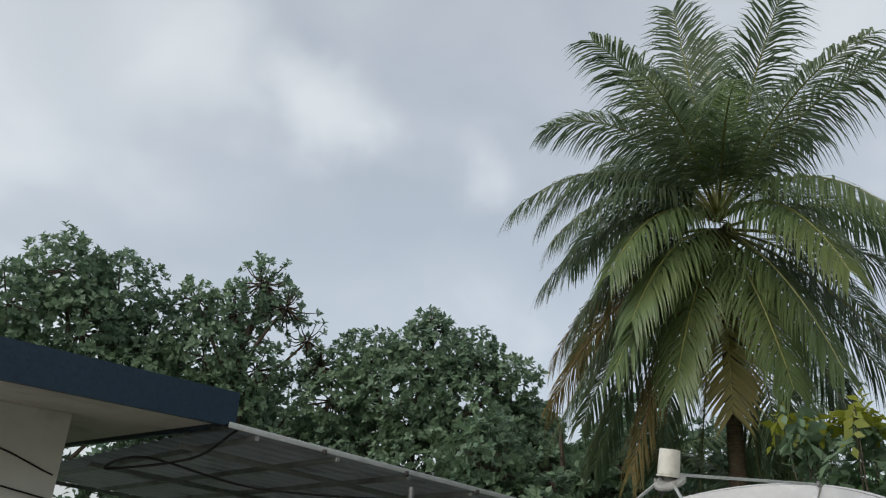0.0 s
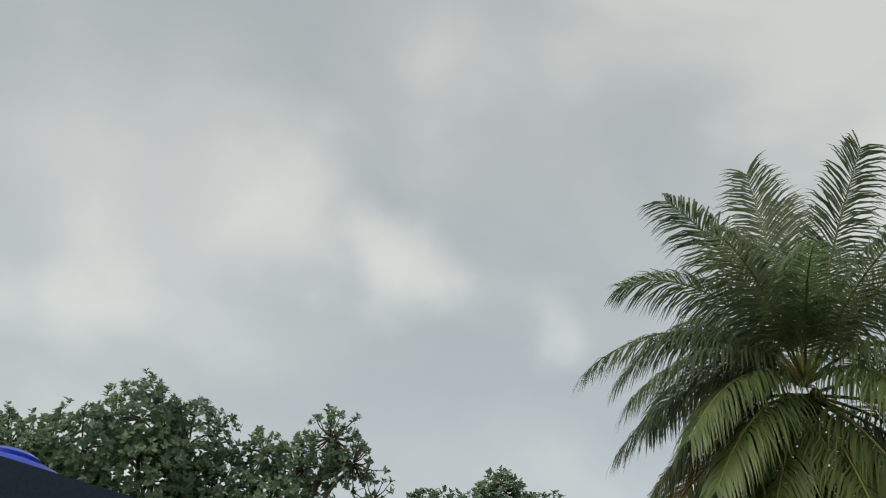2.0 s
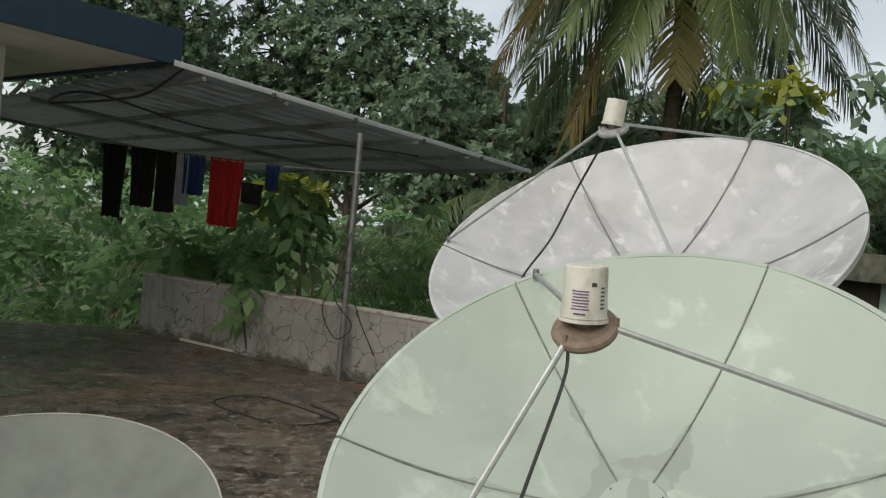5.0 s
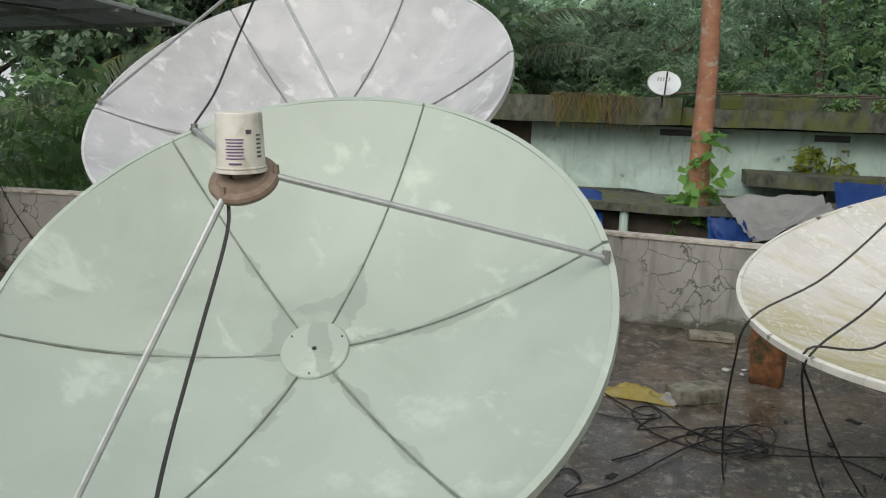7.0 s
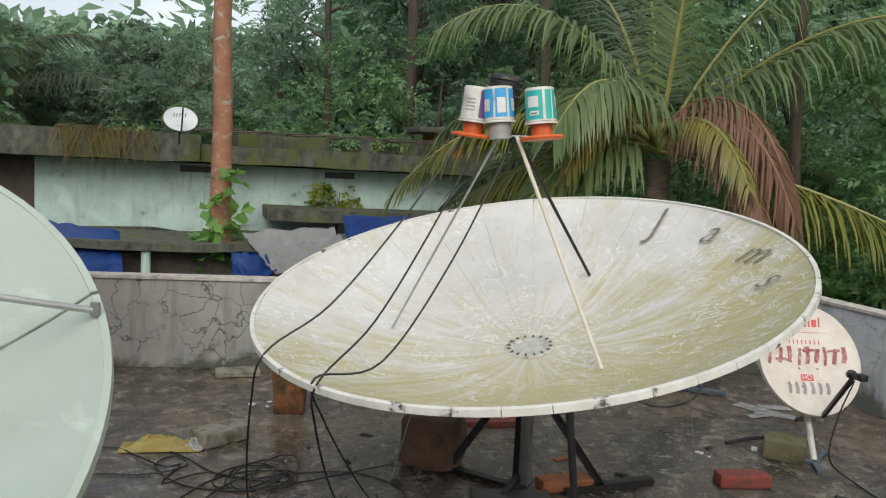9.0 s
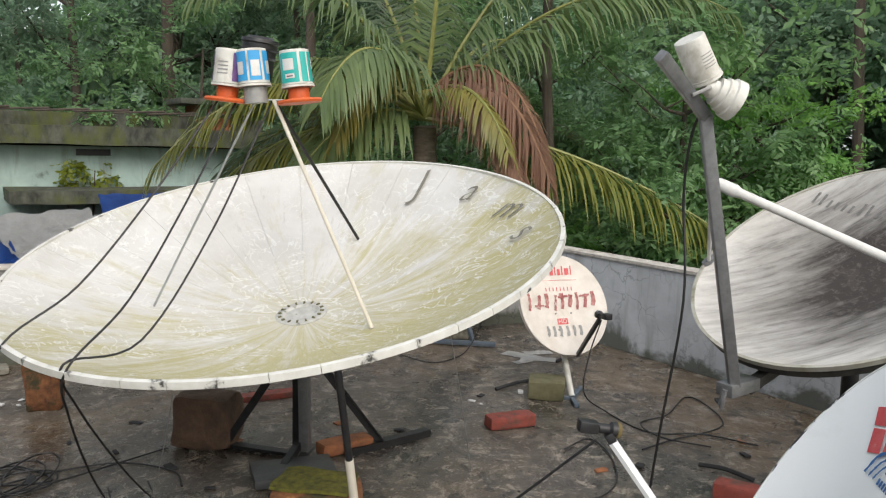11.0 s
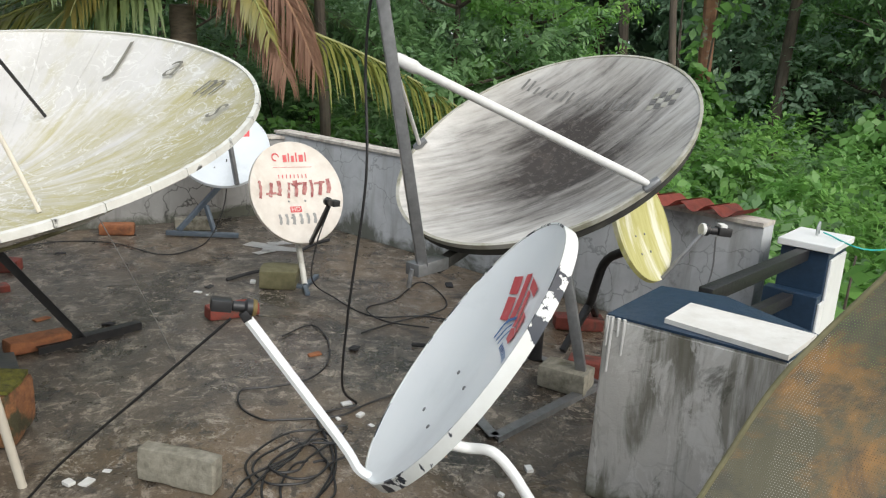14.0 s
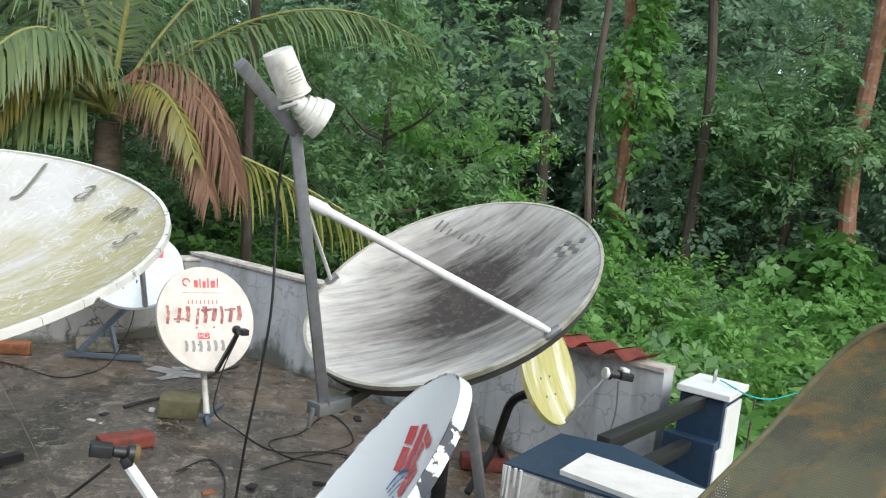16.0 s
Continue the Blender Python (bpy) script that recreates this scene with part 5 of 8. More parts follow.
for i in range(4):
    for k in range(3):
        x, y = 0.255 + 0.036 * i, 0.41 + 0.036 * k + 0.006 * i
        patch(h_m, HA, HB, HD, [(x, y), (x + 0.03, y), (x + 0.03, y + 0.03), (x, y + 0.03)], "worn_ink" if (i + k) % 2 else "mould_rim", h_dish, "mark_square", h_m, cuts=0)
arm0, arm1, arm2, arm3 = Vector((3.51, -0.435, 0.66)), Vector((3.31, -0.28, 1.46)), Vector((3.24, -0.235, 1.685)), Vector((3.00, -0.065, 1.862))
for nm, a, b in (("feed_arm", arm0, arm2), ("feed_arm_head", arm2 + (arm2 - arm3) * 0.05, arm3)):
    bm = fresh()
    bar(bm, a, b, 0.042, 0.036, (1, 0.2, 0), 0.004)
    part(nm, bm, M["grey_steel"], h_dish)
bm = fresh()
bar(bm, arm0 + Vector((-.02, .04, -.01)), arm0 + Vector((.10, -.08, 0)), 0.075, 0.05)
part("arm_bracket", bm, M["grey_steel"], h_dish)
for bx in (-0.02, 0.02):
    bm = fresh()
    tube(bm, [arm0 + Vector((bx - .03, .04, 0.0)), arm0 + Vector((bx - .03, .05, -0.075))], 0.009, 8)
    part("bolt", bm, M["grey_steel"], h_dish)
bm = fresh()
bar(bm, arm0 + Vector((.06, -.05, -.02)), h_m @ Vector((0, -0.3, -0.2)), 0.05, 0.04)
part("arm_root", bm, M["mould_back"], h_dish)
for end, r in (((0.628, -0.20, 0.01), 0.018), ((-0.60, -0.20, 0.01), 0.013)):
    e = h_m @ Vector(end)
    bm = fresh()
    tube(bm, [arm1, arm1.lerp(e, 0.06), arm1.lerp(e, 0.12), arm1.lerp(e, 0.93), e], (r * 0.7), 10) if r < 0.015 else tube(bm, [arm1, arm1.lerp(e, 0.02), arm1.lerp(e, 0.08), arm1.lerp(e, 0.1), arm1.lerp(e, 0.93), e], [0.012, 0.022, 0.024, 0.017, 0.017, 0.012], 12)
    part("support_rod", bm, M["litter"], h_dish, "white painted support rod")
    bm = fresh()
    turned(bm, [(0, 0.04), (0.016, 0.038), (0.02, 0.0), (0.016, -0.03), (0, -0.032)], Matrix.Translation(e) @ Matrix.Rotation(radians(50), 4, "X"), 10)
    part("rod_clamp", bm, M["grey_steel"], h_dish)
hd = Vector((0.20, -0.62, -0.30)).normalized()
horn_m = hd.to_track_quat("Z", "Y").to_matrix().to_4x4()
horn_m.translation = Vector((3.165, -0.235, 1.775))
bm = fresh()
turned(bm, [(0, -0.02), (0.028, -0.02), (0.03, 0.0), (0.034, 0.005), (0.034, 0.022), (0.048, 0.024), (0.05, 0.045), (0.058, 0.048), (0.06, 0.07), (0.068, 0.074), (0.07, 0.105), (0.062, 0.105), (0.03, 0.05), (0, 0.04)], horn_m, 32)
part("feed_horn", bm, M["plastic_white"], h_dish, "stepped cream feed horn")
bm = fresh()
bar(bm, arm2.lerp(arm3, 0.35), Vector((3.165, -0.235, 1.775)), 0.07, 0.012)
part("horn_plate", bm, M["grey_cast"], h_dish)
cm = Matrix.Translation((3.185, -0.225, 1.80)) @ Matrix.Rotation(radians(-27), 4, "X") @ Matrix.Rotation(radians(-18), 4, "Y")
can = paint_can(h_dish, cm, 0.055, 0.155, "plastic_white", "bucket", "upturned white bucket")
can_text(can, cm, 0.055, 0.155, -150, [(0.6 - 0.07 * k, 50, 0.02) for k in range(5)], "wire")
bm = fresh()
tube(bm, [(3.185, -0.215, 1.79), (3.215, -0.255, 1.765)], 0.02, 10)
part("receiver", bm, M["black"], h_dish)
# its stand
for nm, a, b, r in (("post", (4.13, -1.02, 0.06), (4.08, -1.0, 0.80), 0.036), ):
    bm = fresh()
    tube(bm, [a, b], r, 14)
    part(nm, bm, M["steel"], h_dish)
for a, b in (((3.88, -1.22, 0.02), (3.93, -1.08, 0.60)),):
    bm = fresh()
    bar(bm, a, b, 0.045, 0.045)
    part("leg", bm, M["grey_steel"], h_dish)
for a, b in (((3.36, -0.76, 0.02), (3.95, -1.30, 0.02)), ((3.36, -0.76, 0.02), (3.75, -0.62, 0.02)), ((3.95, -1.30, 0.02), (4.30, -1.02, 0.02)), ((3.75, -0.62, 0.02), (4.30, -1.02, 0.02))):
    bm = fresh()
    angle_iron(bm, a, b, 0.045)
    part("base_bar", bm, M["grey_steel"], h_dish)


def small_dish(name, c, az, el, a, b, depth, mat, rim_mat, label, rim_h=0.022):
    m = axes(c, az, el)
    ob = thing(name, (c[0], c[1], 0), label, "satellite dish", "small dishes on the terrace")
    bm = fresh()
    bowl(bm, m, a, b, depth, 0.0, 1.0, 0, 360, 14, 72, 0.002)
    bmesh.ops.remove_doubles(bm, verts=bm.verts[:], dist=0.0002)
    part("reflector", bm, M[mat], ob, "", m)
    bm = fresh()
    rim_ring(bm, m, a - 0.001, b - 0.001, 0.006, rim_h, 0.002, 0, 360, 72, 0.004)
    part("rim", bm, M[rim_mat], ob, "", m)
    for x, y in ((-0.055, -0.05), (0.055, -0.05), (-0.055, -0.16), (0.055, -0.16)):
        bm = fresh()
        turned(bm, [(0, 0.004), (0.006, 0.003), (0.007, 0), (0, 0)], Matrix.Translation(on_bowl(m, a, b, depth, x * a / 0.3, y * b / 0.33)) @ m.to_3x3().to_4x4(), 10)
        part("bolt", bm, M["grey_steel"], ob)
    bm = fresh()
    box(bm, (-0.07, -0.18, -depth - 0.05), (0.07, 0.02, -depth - 0.004), m, 0.006)
    part("back_bracket", bm, M["grey_steel"], ob)
    return ob, m


def receiver(ob, p, d, body="black", cap="pvc", s=1.0):
    """A receiver head at p looking along d: body, throat and weather cap."""
    q = Vector(d).normalized().to_track_quat("Z", "Y").to_matrix().to_4x4()
    q.translation = p
    bm = fresh()
    turned(bm, [(0, -0.03 * s), (0.012 * s, -0.03 * s), (0.02 * s, -0.02 * s), (0.02 * s, 0.02 * s), (0.031 * s, 0.03 * s), (0.031 * s, 0.052 * s), (0, 0.052 * s)], q, 20)
    h = part("receiver", bm, M[body], ob)
    bm = fresh()
    turned(bm, [(0.031 * s, 0.05 * s), (0.033 * s, 0.053 * s), (0.029 * s, 0.066 * s), (0, 0.069 * s)], q, 20)
    part("cap", bm, M[cap], h)
    bm = fresh()
    box(bm, (-0.028 * s, -0.02 * s, -0.10 * s), (0.028 * s, 0.024 * s, -0.025 * s), q, 0.004 * s)
    part("receiver_body", bm, M[body], h)
    return h


# graffitied dish
a_dish, a_m = small_dish("graffiti_dish", (5.45, 0.345, 0.567), -149.2, 28.5, 0.300, 0.330, 0.035, "dth_old", "dth_old", "small aged white dish daubed with faded dark red paint")
A = (0.300, 0.330, 0.035)
for x0, x1, hgt in ((-0.055, -0.03, 0.045), (-0.02, -0.012, 0.055), (0.0, 0.02, 0.04), (0.03, 0.04, 0.06), (0.052, 0.08, 0.045), (0.092, 0.10, 0.06)):
    patch(a_m, *A, [(x0, 0.205), (x1, 0.205), (x1, 0.205 + hgt), (x0, 0.205 + hgt)], "ink_red", a_dish, "maker_mark_bar", a_m)
bm_pts = [(-0.105 + 0.022 * math.cos(t * 0.7), 0.235 + 0.022 * math.sin(t * 0.7)) for t in range(8)]
stroke(a_m, *A, bm_pts, 0.012, "ink_red", a_dish, "maker_mark", a_m)
stroke(a_m, *A, [(-0.13, 0.17), (0, 0.172), (0.13, 0.17)], 0.003, "ink_red", a_dish, "printed_line", a_m)
for k in range(8):
    x = -0.10 + 0.026 * k
    patch(a_m, *A, [(x, 0.10), (x + 0.006, 0.10), (x + 0.006, 0.125), (x, 0.125)], "ink_red", a_dish, "printed_line", a_m, cuts=0)
for k, x in enumerate((-0.235, -0.165, -0.105, -0.045, 0.005, 0.06, 0.11, 0.165, 0.22)):
    stroke(a_m, *A, [(x - 0.008, -0.03 + 0.01 * (k % 3)), (x + 0.004, 0.03), (x + 0.010 * (k % 2), 0.085 - 0.012 * (k % 2))], 0.024 + 0.006 * (k % 3), "daub", a_dish, "daubed_bar", a_m, 0.004)
for x0 in (-0.20, -0.02, 0.13):
    stroke(a_m, *A, [(x0, 0.0 + 0.06 * (x0 > -0.1)), (x0 + 0.07, 0.005 + 0.06 * (x0 > -0.1))], 0.018, "daub", a_dish, "daubed_bar", a_m, 0.0045)
for k, x in enumerate((-0.14, -0.095, -0.05, 0.0, 0.045, 0.09)):
    stroke(a_m, *A, [(x, -0.205), (x + 0.008, -0.17), (x + 0.004, -0.135)], 0.024, "wire", a_dish, "daubed_bar", a_m, 0.004)
patch(a_m, *A, [(-0.055, -0.125), (0.02, -0.125), (0.02, -0.085), (-0.055, -0.085)], "ink_red", a_dish, "printed_box", a_m)
letters("HD", 0.042, a_m, *A, -0.018, -0.105, 0, "dth_old", a_dish, "printed_word", 0, a_m, 0.0045)
head = Vector((5.09, 0.10, 0.585))
low = a_m @ Vector((0.03, -0.335, -0.01))
bm = fresh()
bar(bm, low, head + (low - head) * 0.08, 0.022, 0.022)
part("arm", bm, M["black"], a_dish)
receiver(a_dish, head, a_m @ Vector((0, 0, 0)) - head, "black", "plastic_white", 0.8)
for nm, a, b, r in (("mast", (5.30, 0.22, 0.0), (5.50, 0.37, 0.46), 0.019),):
    bm = fresh()
    tube(bm, smooth_line([(5.27, 0.262, 0.02), (5.37, 0.305, 0.16), (5.45, 0.345, 0.30), a_m @ Vector((0, -0.08, -0.07))], 5), r, 14)
    part(nm, bm, M["plastic_white"], a_dish)
for a, b in (((5.25, 0.26, 0.012), (5.50, 0.215, 0.012)), ((5.25, 0.26, 0.012), (5.28, 0.47, 0.012)), ((5.25, 0.26, 0.012), (5.10, 0.22, 0.012))):
    bm = fresh()
    bar(bm, a, b, 0.03, 0.024)
    part("foot", bm, M["bluegrey"], a_dish)

# pale dish behind it
b_dish, b_m = small_dish("pale_dish", (6.486, 1.055, 0.682), -167.4, 49.1, 0.335, 0.372, 0.04, "dth_clean", "dth_clean", "small pale grey-white dish with a red printed mark")
patch(b_m, 0.335, 0.372, 0.04, [(0.03, 0.13), (0.19, 0.13), (0.19, 0.23), (0.03, 0.23)], "ink_red", b_dish, "printed_box", b_m)
for x0, x1, hgt in ((0.085, 0.115, 0.035), (0.125, 0.133, 0.06)):
    patch(b_m, 0.335, 0.372, 0.04, [(x0, 0.155), (x1, 0.155), (x1, 0.155 + hgt), (x0, 0.155 + hgt)], "dth_clean", b_dish, "maker_mark_bar", b_m, 0.005)
bm = fresh()
bar(bm, b_m @ Vector((0.10, -0.36, 0.0)), b_m @ Vector((0.02, -0.10, 0.40)), 0.028, 0.028)
part("arm", bm, M["grey_steel"], b_dish)
receiver(b_dish, b_m @ Vector((0.02, -0.09, 0.41)), b_m @ Vector((0, 0, 0)) - b_m @ Vector((0.02, -0.10, 0.42)), "black", "plastic_white", 0.9)
for a, b, w in (((6.36, 1.45, 0.03), (6.40, 0.92, 0.03), 0.035), ((6.36, 1.36, 0.05), (6.62, 1.02, 0.47), 0.035), ((6.39, 1.10, 0.05), (6.43, 1.17, 0.24), 0.03)):
    bm = fresh()
    bar(bm, a, b, w, w)
    part("stand_bar", bm, M["bluegrey"], b_dish)

# near white dish with a chipped rim
BA = (0.293, 0.440, 0.055)
n_dish, n_m = small_dish("chipped_white_dish", (2.537, -0.542, 0.689), 95.4, 34.0, *BA, "dth", "dth_rim", "glossy white dish with a red and blue mark and chipped rim", 0.038)
for pts in ([(-0.115, 0.243), (-0.068, 0.264), (-0.040, 0.215), (-0.088, 0.197)], [(-0.082, 0.190), (-0.034, 0.207), (0.004, 0.146), (-0.046, 0.128)], [(-0.050, 0.276), (-0.020, 0.290), (0.046, 0.166), (0.014, 0.152)], [(0.000, 0.284), (0.086, 0.276), (0.096, 0.250), (0.018, 0.256)], [(0.018, 0.252), (0.046, 0.250), (0.098, 0.160), (0.072, 0.150)], [(0.072, 0.146), (0.098, 0.156), (0.150, 0.148), (0.140, 0.118), (0.092, 0.118)], [(0.118, 0.156), (0.150, 0.152), (0.128, 0.200), (0.085, 0.206), (0.092, 0.190)]):
    patch(n_m, *BA, pts, "ink_red", n_dish, "mark_block", n_m, 0.004, 1)
for pts, w in (([(0.004, 0.086), (0.010, 0.135), (0.035, 0.160), (0.070, 0.176)], 0.012), ([(0.030, 0.086), (0.042, 0.130), (0.066, 0.156)], 0.011), ([(0.058, 0.088), (0.066, 0.118), (0.082, 0.140)], 0.010)):
    stroke(n_m, *BA, pts, w, "ink_blue", n_dish, "mark_stroke", n_m, 0.006)
for k in range(8):
    x = 0.082 + 0.0195 * k
    patch(n_m, *BA, [(x, 0.084), (x + 0.012, 0.084), (x + 0.008, 0.102), (x - 0.004, 0.102)], "ink_blue", n_dish, "printed_bar", n_m, cuts=0)
head = Vector((2.45, 0.05, 0.815))
low = n_m @ Vector((0.035, -0.44, -0.012))
bm = fresh()
for pts in (smooth_line([low + Vector((0, -.03, 0)), low + (head - low) * 0.08 + Vector((0, 0, -.012)), low.lerp(head, 0.25), low.lerp(head, 0.94)], 5),):
    tube(bm, pts, 0.0138, 6)
part("arm", bm, M["dth"], n_dish)
bm = fresh()
bar(bm, head + Vector((0.0, -0.012, -0.012)), head + (low - head) * 0.07, 0.03, 0.024)
part("receiver_clamp", bm, M["black"], n_dish)
h = receiver(n_dish, head, n_m @ Vector((-0.1, 0.05, 0)) - head, "black", "frond_tan", 0.70)
mt = [n_m @ Vector((0.0, -0.27, -0.06)), (2.625, -0.575, 0.354), (2.596, -0.656, 0.360), (2.572, -0.715, 0.314), (2.539, -0.764, 0.254), (2.519, -0.825, 0.170), (2.470, -0.940, 0.0)]
bm = fresh()
tube(bm, smooth_line(mt, 6), 0.0165, 14)
part("mast", bm, M["dth"], n_dish)
bm = fresh()
tube(bm, [(2.531, -0.780, 0.235), (2.480, -0.720, 0.0)], 0.012, 10)
part("brace", bm, M["dth"], n_dish)
for k in range(4):
    bm = fresh()
    p = n_m @ Vector((-0.05 + 0.03 * k, -0.20, -0.075))
    tube(bm, [p, p + Vector((0, -.02, -.09))], 0.005, 6)
    part("mount_bolt", bm, M["brown_cast"], n_dish)

# yellowed dish by the wall
y_dish, y_m = small_dish("yellowed_dish", (4.266, -1.513, 0.725), -132.6, 25.0, 0.245, 0.275, 0.035, "mossy_dish", "mossy_dish", "small dish stained yellow-green with moss streaks")
head = Vector((4.41, -1.91, 0.69))
bm = fresh()
bar(bm, y_m @ Vector((0.03, -0.275, 0)), head + Vector((-.02, .06, -.02)), 0.016, 0.016)
part("arm", bm, M["grey_steel"], y_dish)
receiver(y_dish, head, (-0.2, 0.9, 0.1), "black", "litter", 1.0)
bm = fresh()
box(bm, (-0.03, -0.018, -0.022), (0.03, 0.018, 0.022), Matrix.Translation(head + Vector((0.03, -0.06, 0.01))), 0.004)
part("receiver_box", bm, M["litter"], y_dish)
bm = fresh()
tube(bm, smooth_line([(4.62, -1.30, 0.03), (4.55, -1.36, 0.22), (4.47, -1.36, 0.34), (4.44, -1.40, 0.5), y_m @ Vector((0, -0.1, -0.06))], 5), 0.024, 12)
part("mast", bm, M["steel"], y_dish)
for a, b in (((4.9, -1.5, 0.02), (4.55, -1.37, 0.22)), ((4.35, -1.2, 0.02), (4.55, -1.36, 0.22))):
    bm = fresh()
    bar(bm, a, b, 0.03, 0.03)
    part("leg", bm, M["steel"], y_dish)

# rim of one more dish low beside the green one
l_dish, l_m = small_dish("grey_dish", (-0.86, 2.45, 0.62), -100.0, 72.0, 0.66, 0.66, 0.16, "dull_grey", "mould_rim", "weathered grey dish with a rusty rim beside the green one")
bm = fresh()
tube(bm, [(-0.86, 2.47, 0.0), (-0.86, 2.46, 0.45)], 0.035, 12)
part("post", bm, M["steel"], l_dish)


# ---------------------------------------------------------------- stair head, house and sheet roof
PED = thing("cement_pedestal", (2.93, -1.05, 0), "weathered cement pedestal with navy painted top and runs of white paint", "pedestal")
plan = [(2.995, -1.045), (2.66, -1.41), (2.60, -1.48), (2.84, -1.78), (3.24, -1.50), (3.33, -1.33)]
top_plan = [(2.92, -1.028), (2.62, -1.42), (2.575, -1.48), (2.80, -1.70), (3.20, -1.53), (3.295, -1.318)]
bm = fresh()
lo = [bm.verts.new((x, y, 0)) for x, y in plan]
hi = [bm.verts.new((x, y, 0.69)) for x, y in top_plan]
for k in range(6):
    bm.faces.new((lo[k], lo[(k + 1) % 6], hi[(k + 1) % 6], hi[k]))
bm.faces.new(hi)
bm.faces.new(lo[::-1])
bmesh.ops.recalc_face_normals(bm, faces=bm.faces[:])
bmesh.ops.bevel(bm, geom=bm.edges[:], offset=0.008, segments=2, affect="EDGES")
part("body", bm, M["plinth"], PED)
bm = fresh()
prism(bm, [(x + (3.0 - x) * 0.012, y + (-1.45 - y) * 0.012) for x, y in top_plan], 0.691, 0.699)
part("painted_top", bm, M["navy"], PED, "navy gloss paint")
for k, (t, n) in enumerate(((0.03, 0.10), (0.055, 0.19), (0.10, 0.06), (0.14, 0.12), (0.02, 0.05))):
    a, b = Vector((2.925, -1.03, 0.692)), Vector((2.62, -1.42, 0.692))
    p = a.lerp(b, t)
    bm = fresh()
    tube(bm, [p + Vector((-0.004, 0.003, 0.003)), p + Vector((-.004, .003, -.02)), p + Vector((0.008 * n / .2 - .004, .003, -n))], [0.006, 0.006, 0.004], 6)
    part("paint_run", bm, M["litter"], PED)
bm = fresh()
prism(bm, [(2.853, -1.200), (2.575, -1.475), (2.775, -1.655), (3.04, -1.345)], 0.700, 0.716)
solid("loose_board", bm, M["board"], "scuffed white board lying on the pedestal", "board")

# stepped navy and white newel at the stair head
NEW = thing("stair_newel", (4.5, -2.45, 0), "stepped navy stair newel with white side and cap", "newel")
def strip(pts, z0, z1, mat, name, label=""):
    bm = fresh()
    prism(bm, pts, z0, z1)
    bmesh.ops.bevel(bm, geom=bm.edges[:], offset=0.004, segments=1, affect="EDGES")
    return part(name, bm, M[mat], NEW, label)


ax = Vector((0.28, -0.235, 0))
wid = Vector((0.155, 0.170, 0))
c0 = Vector((4.205, -2.425, 0))
q = lambda u, v: (c0 + ax * u + wid * v).xy[:]
strip([q(0, 0.0), q(1.0, 0.0), q(1.0, 1.0), q(0, 1.0)], -0.8, 0.652, "navy", "upper_block")
strip([q(-0.06, -0.12), q(1.06, -0.12), q(1.06, 1.08), q(-0.06, 1.08)], 0.655, 0.690, "white_paint", "cap", "white painted cap")
strip([q(-0.24, 0.0), q(-0.004, 0.0), q(-0.004, 1.14), q(-0.24, 1.14)], -0.8, 0.445, "navy", "middle_block")
strip([q(-0.75, 0.0), q(-0.244, 0.0), q(-0.244, 1.3), q(-0.75, 1.3)], -0.8, 0.20, "navy", "lower_block")
strip([q(0.03, -0.07), q(0.86, -0.07), q(0.86, -0.006), q(0.03, -0.006)], -0.8, 0.620, "white_paint", "white_side", "white painted side")
strip([q(-0.20, -0.07), q(0.027, -0.07), q(0.027, -0.006), q(-0.20, -0.006)], -0.8, 0.410, "white_paint", "white_side", "white painted side")
strip([q(-0.72, -0.09), q(-0.203, -0.09), q(-0.203, -0.006), q(-0.72, -0.006)], -0.8, 0.17, "white_paint", "white_side", "white painted side")
bm = fresh()
tube(bm, smooth_line([Vector((*q(0.5, 0.5), 0.695)), Vector((*q(0.5, 0.5), 0.74)), Vector((*q(0.58, 0.5), 0.76)), Vector((*q(0.6, 0.5), 0.70))], 5), 0.006, 8)
part("hook", bm, M["galv"], NEW)
for a, b in (((3.332, -1.503, 0.66), (*q(-0.002, 0.52), 0.625)), ((3.700, -1.816, 0.45), (*q(-0.242, 0.6), 0.405))):
    bm = fresh()
    bar(bm, a, b, 0.055, 0.055)
    solid("stair_rail", bm, M["steel"], "black square iron rail across the stair head", "rail", group="stair rails")

for k in range(7):
    p = Vector((*CAP, 0)).lerp(Vector((*CORNER, 0)), 0.03 + 0.040 * k)
    d = (Vector((*CORNER, 0)) - Vector((*CAP, 0))).normalized()
    n = Vector((-d.y, d.x, 0))
    bm = fresh()
    rows = []
    for i in range(9):
        u = -0.03 + i * 0.021
        z = 0.745 + 0.024 * math.cos(i / 8 * 2 * math.pi) - 0.0008 * i
        rows.append([bm.verts.new(p + d * u - n * 0.10 + Vector((0, 0, z))), bm.verts.new(p + d * u + n * 0.24 + Vector((0, 0, z + 0.012)))])
    for a, b in zip(rows, rows[1:]):
        bm.faces.new((a[0], b[0], b[1], a[1]))
    bmesh.ops.solidify(bm, geom=bm.faces[:], thickness=0.012)
    t = solid("roof_tile", bm, M["roof_tile"], "loose red clay roof tile laid on the parapet", "roof tile", group="tiles on the parapet")

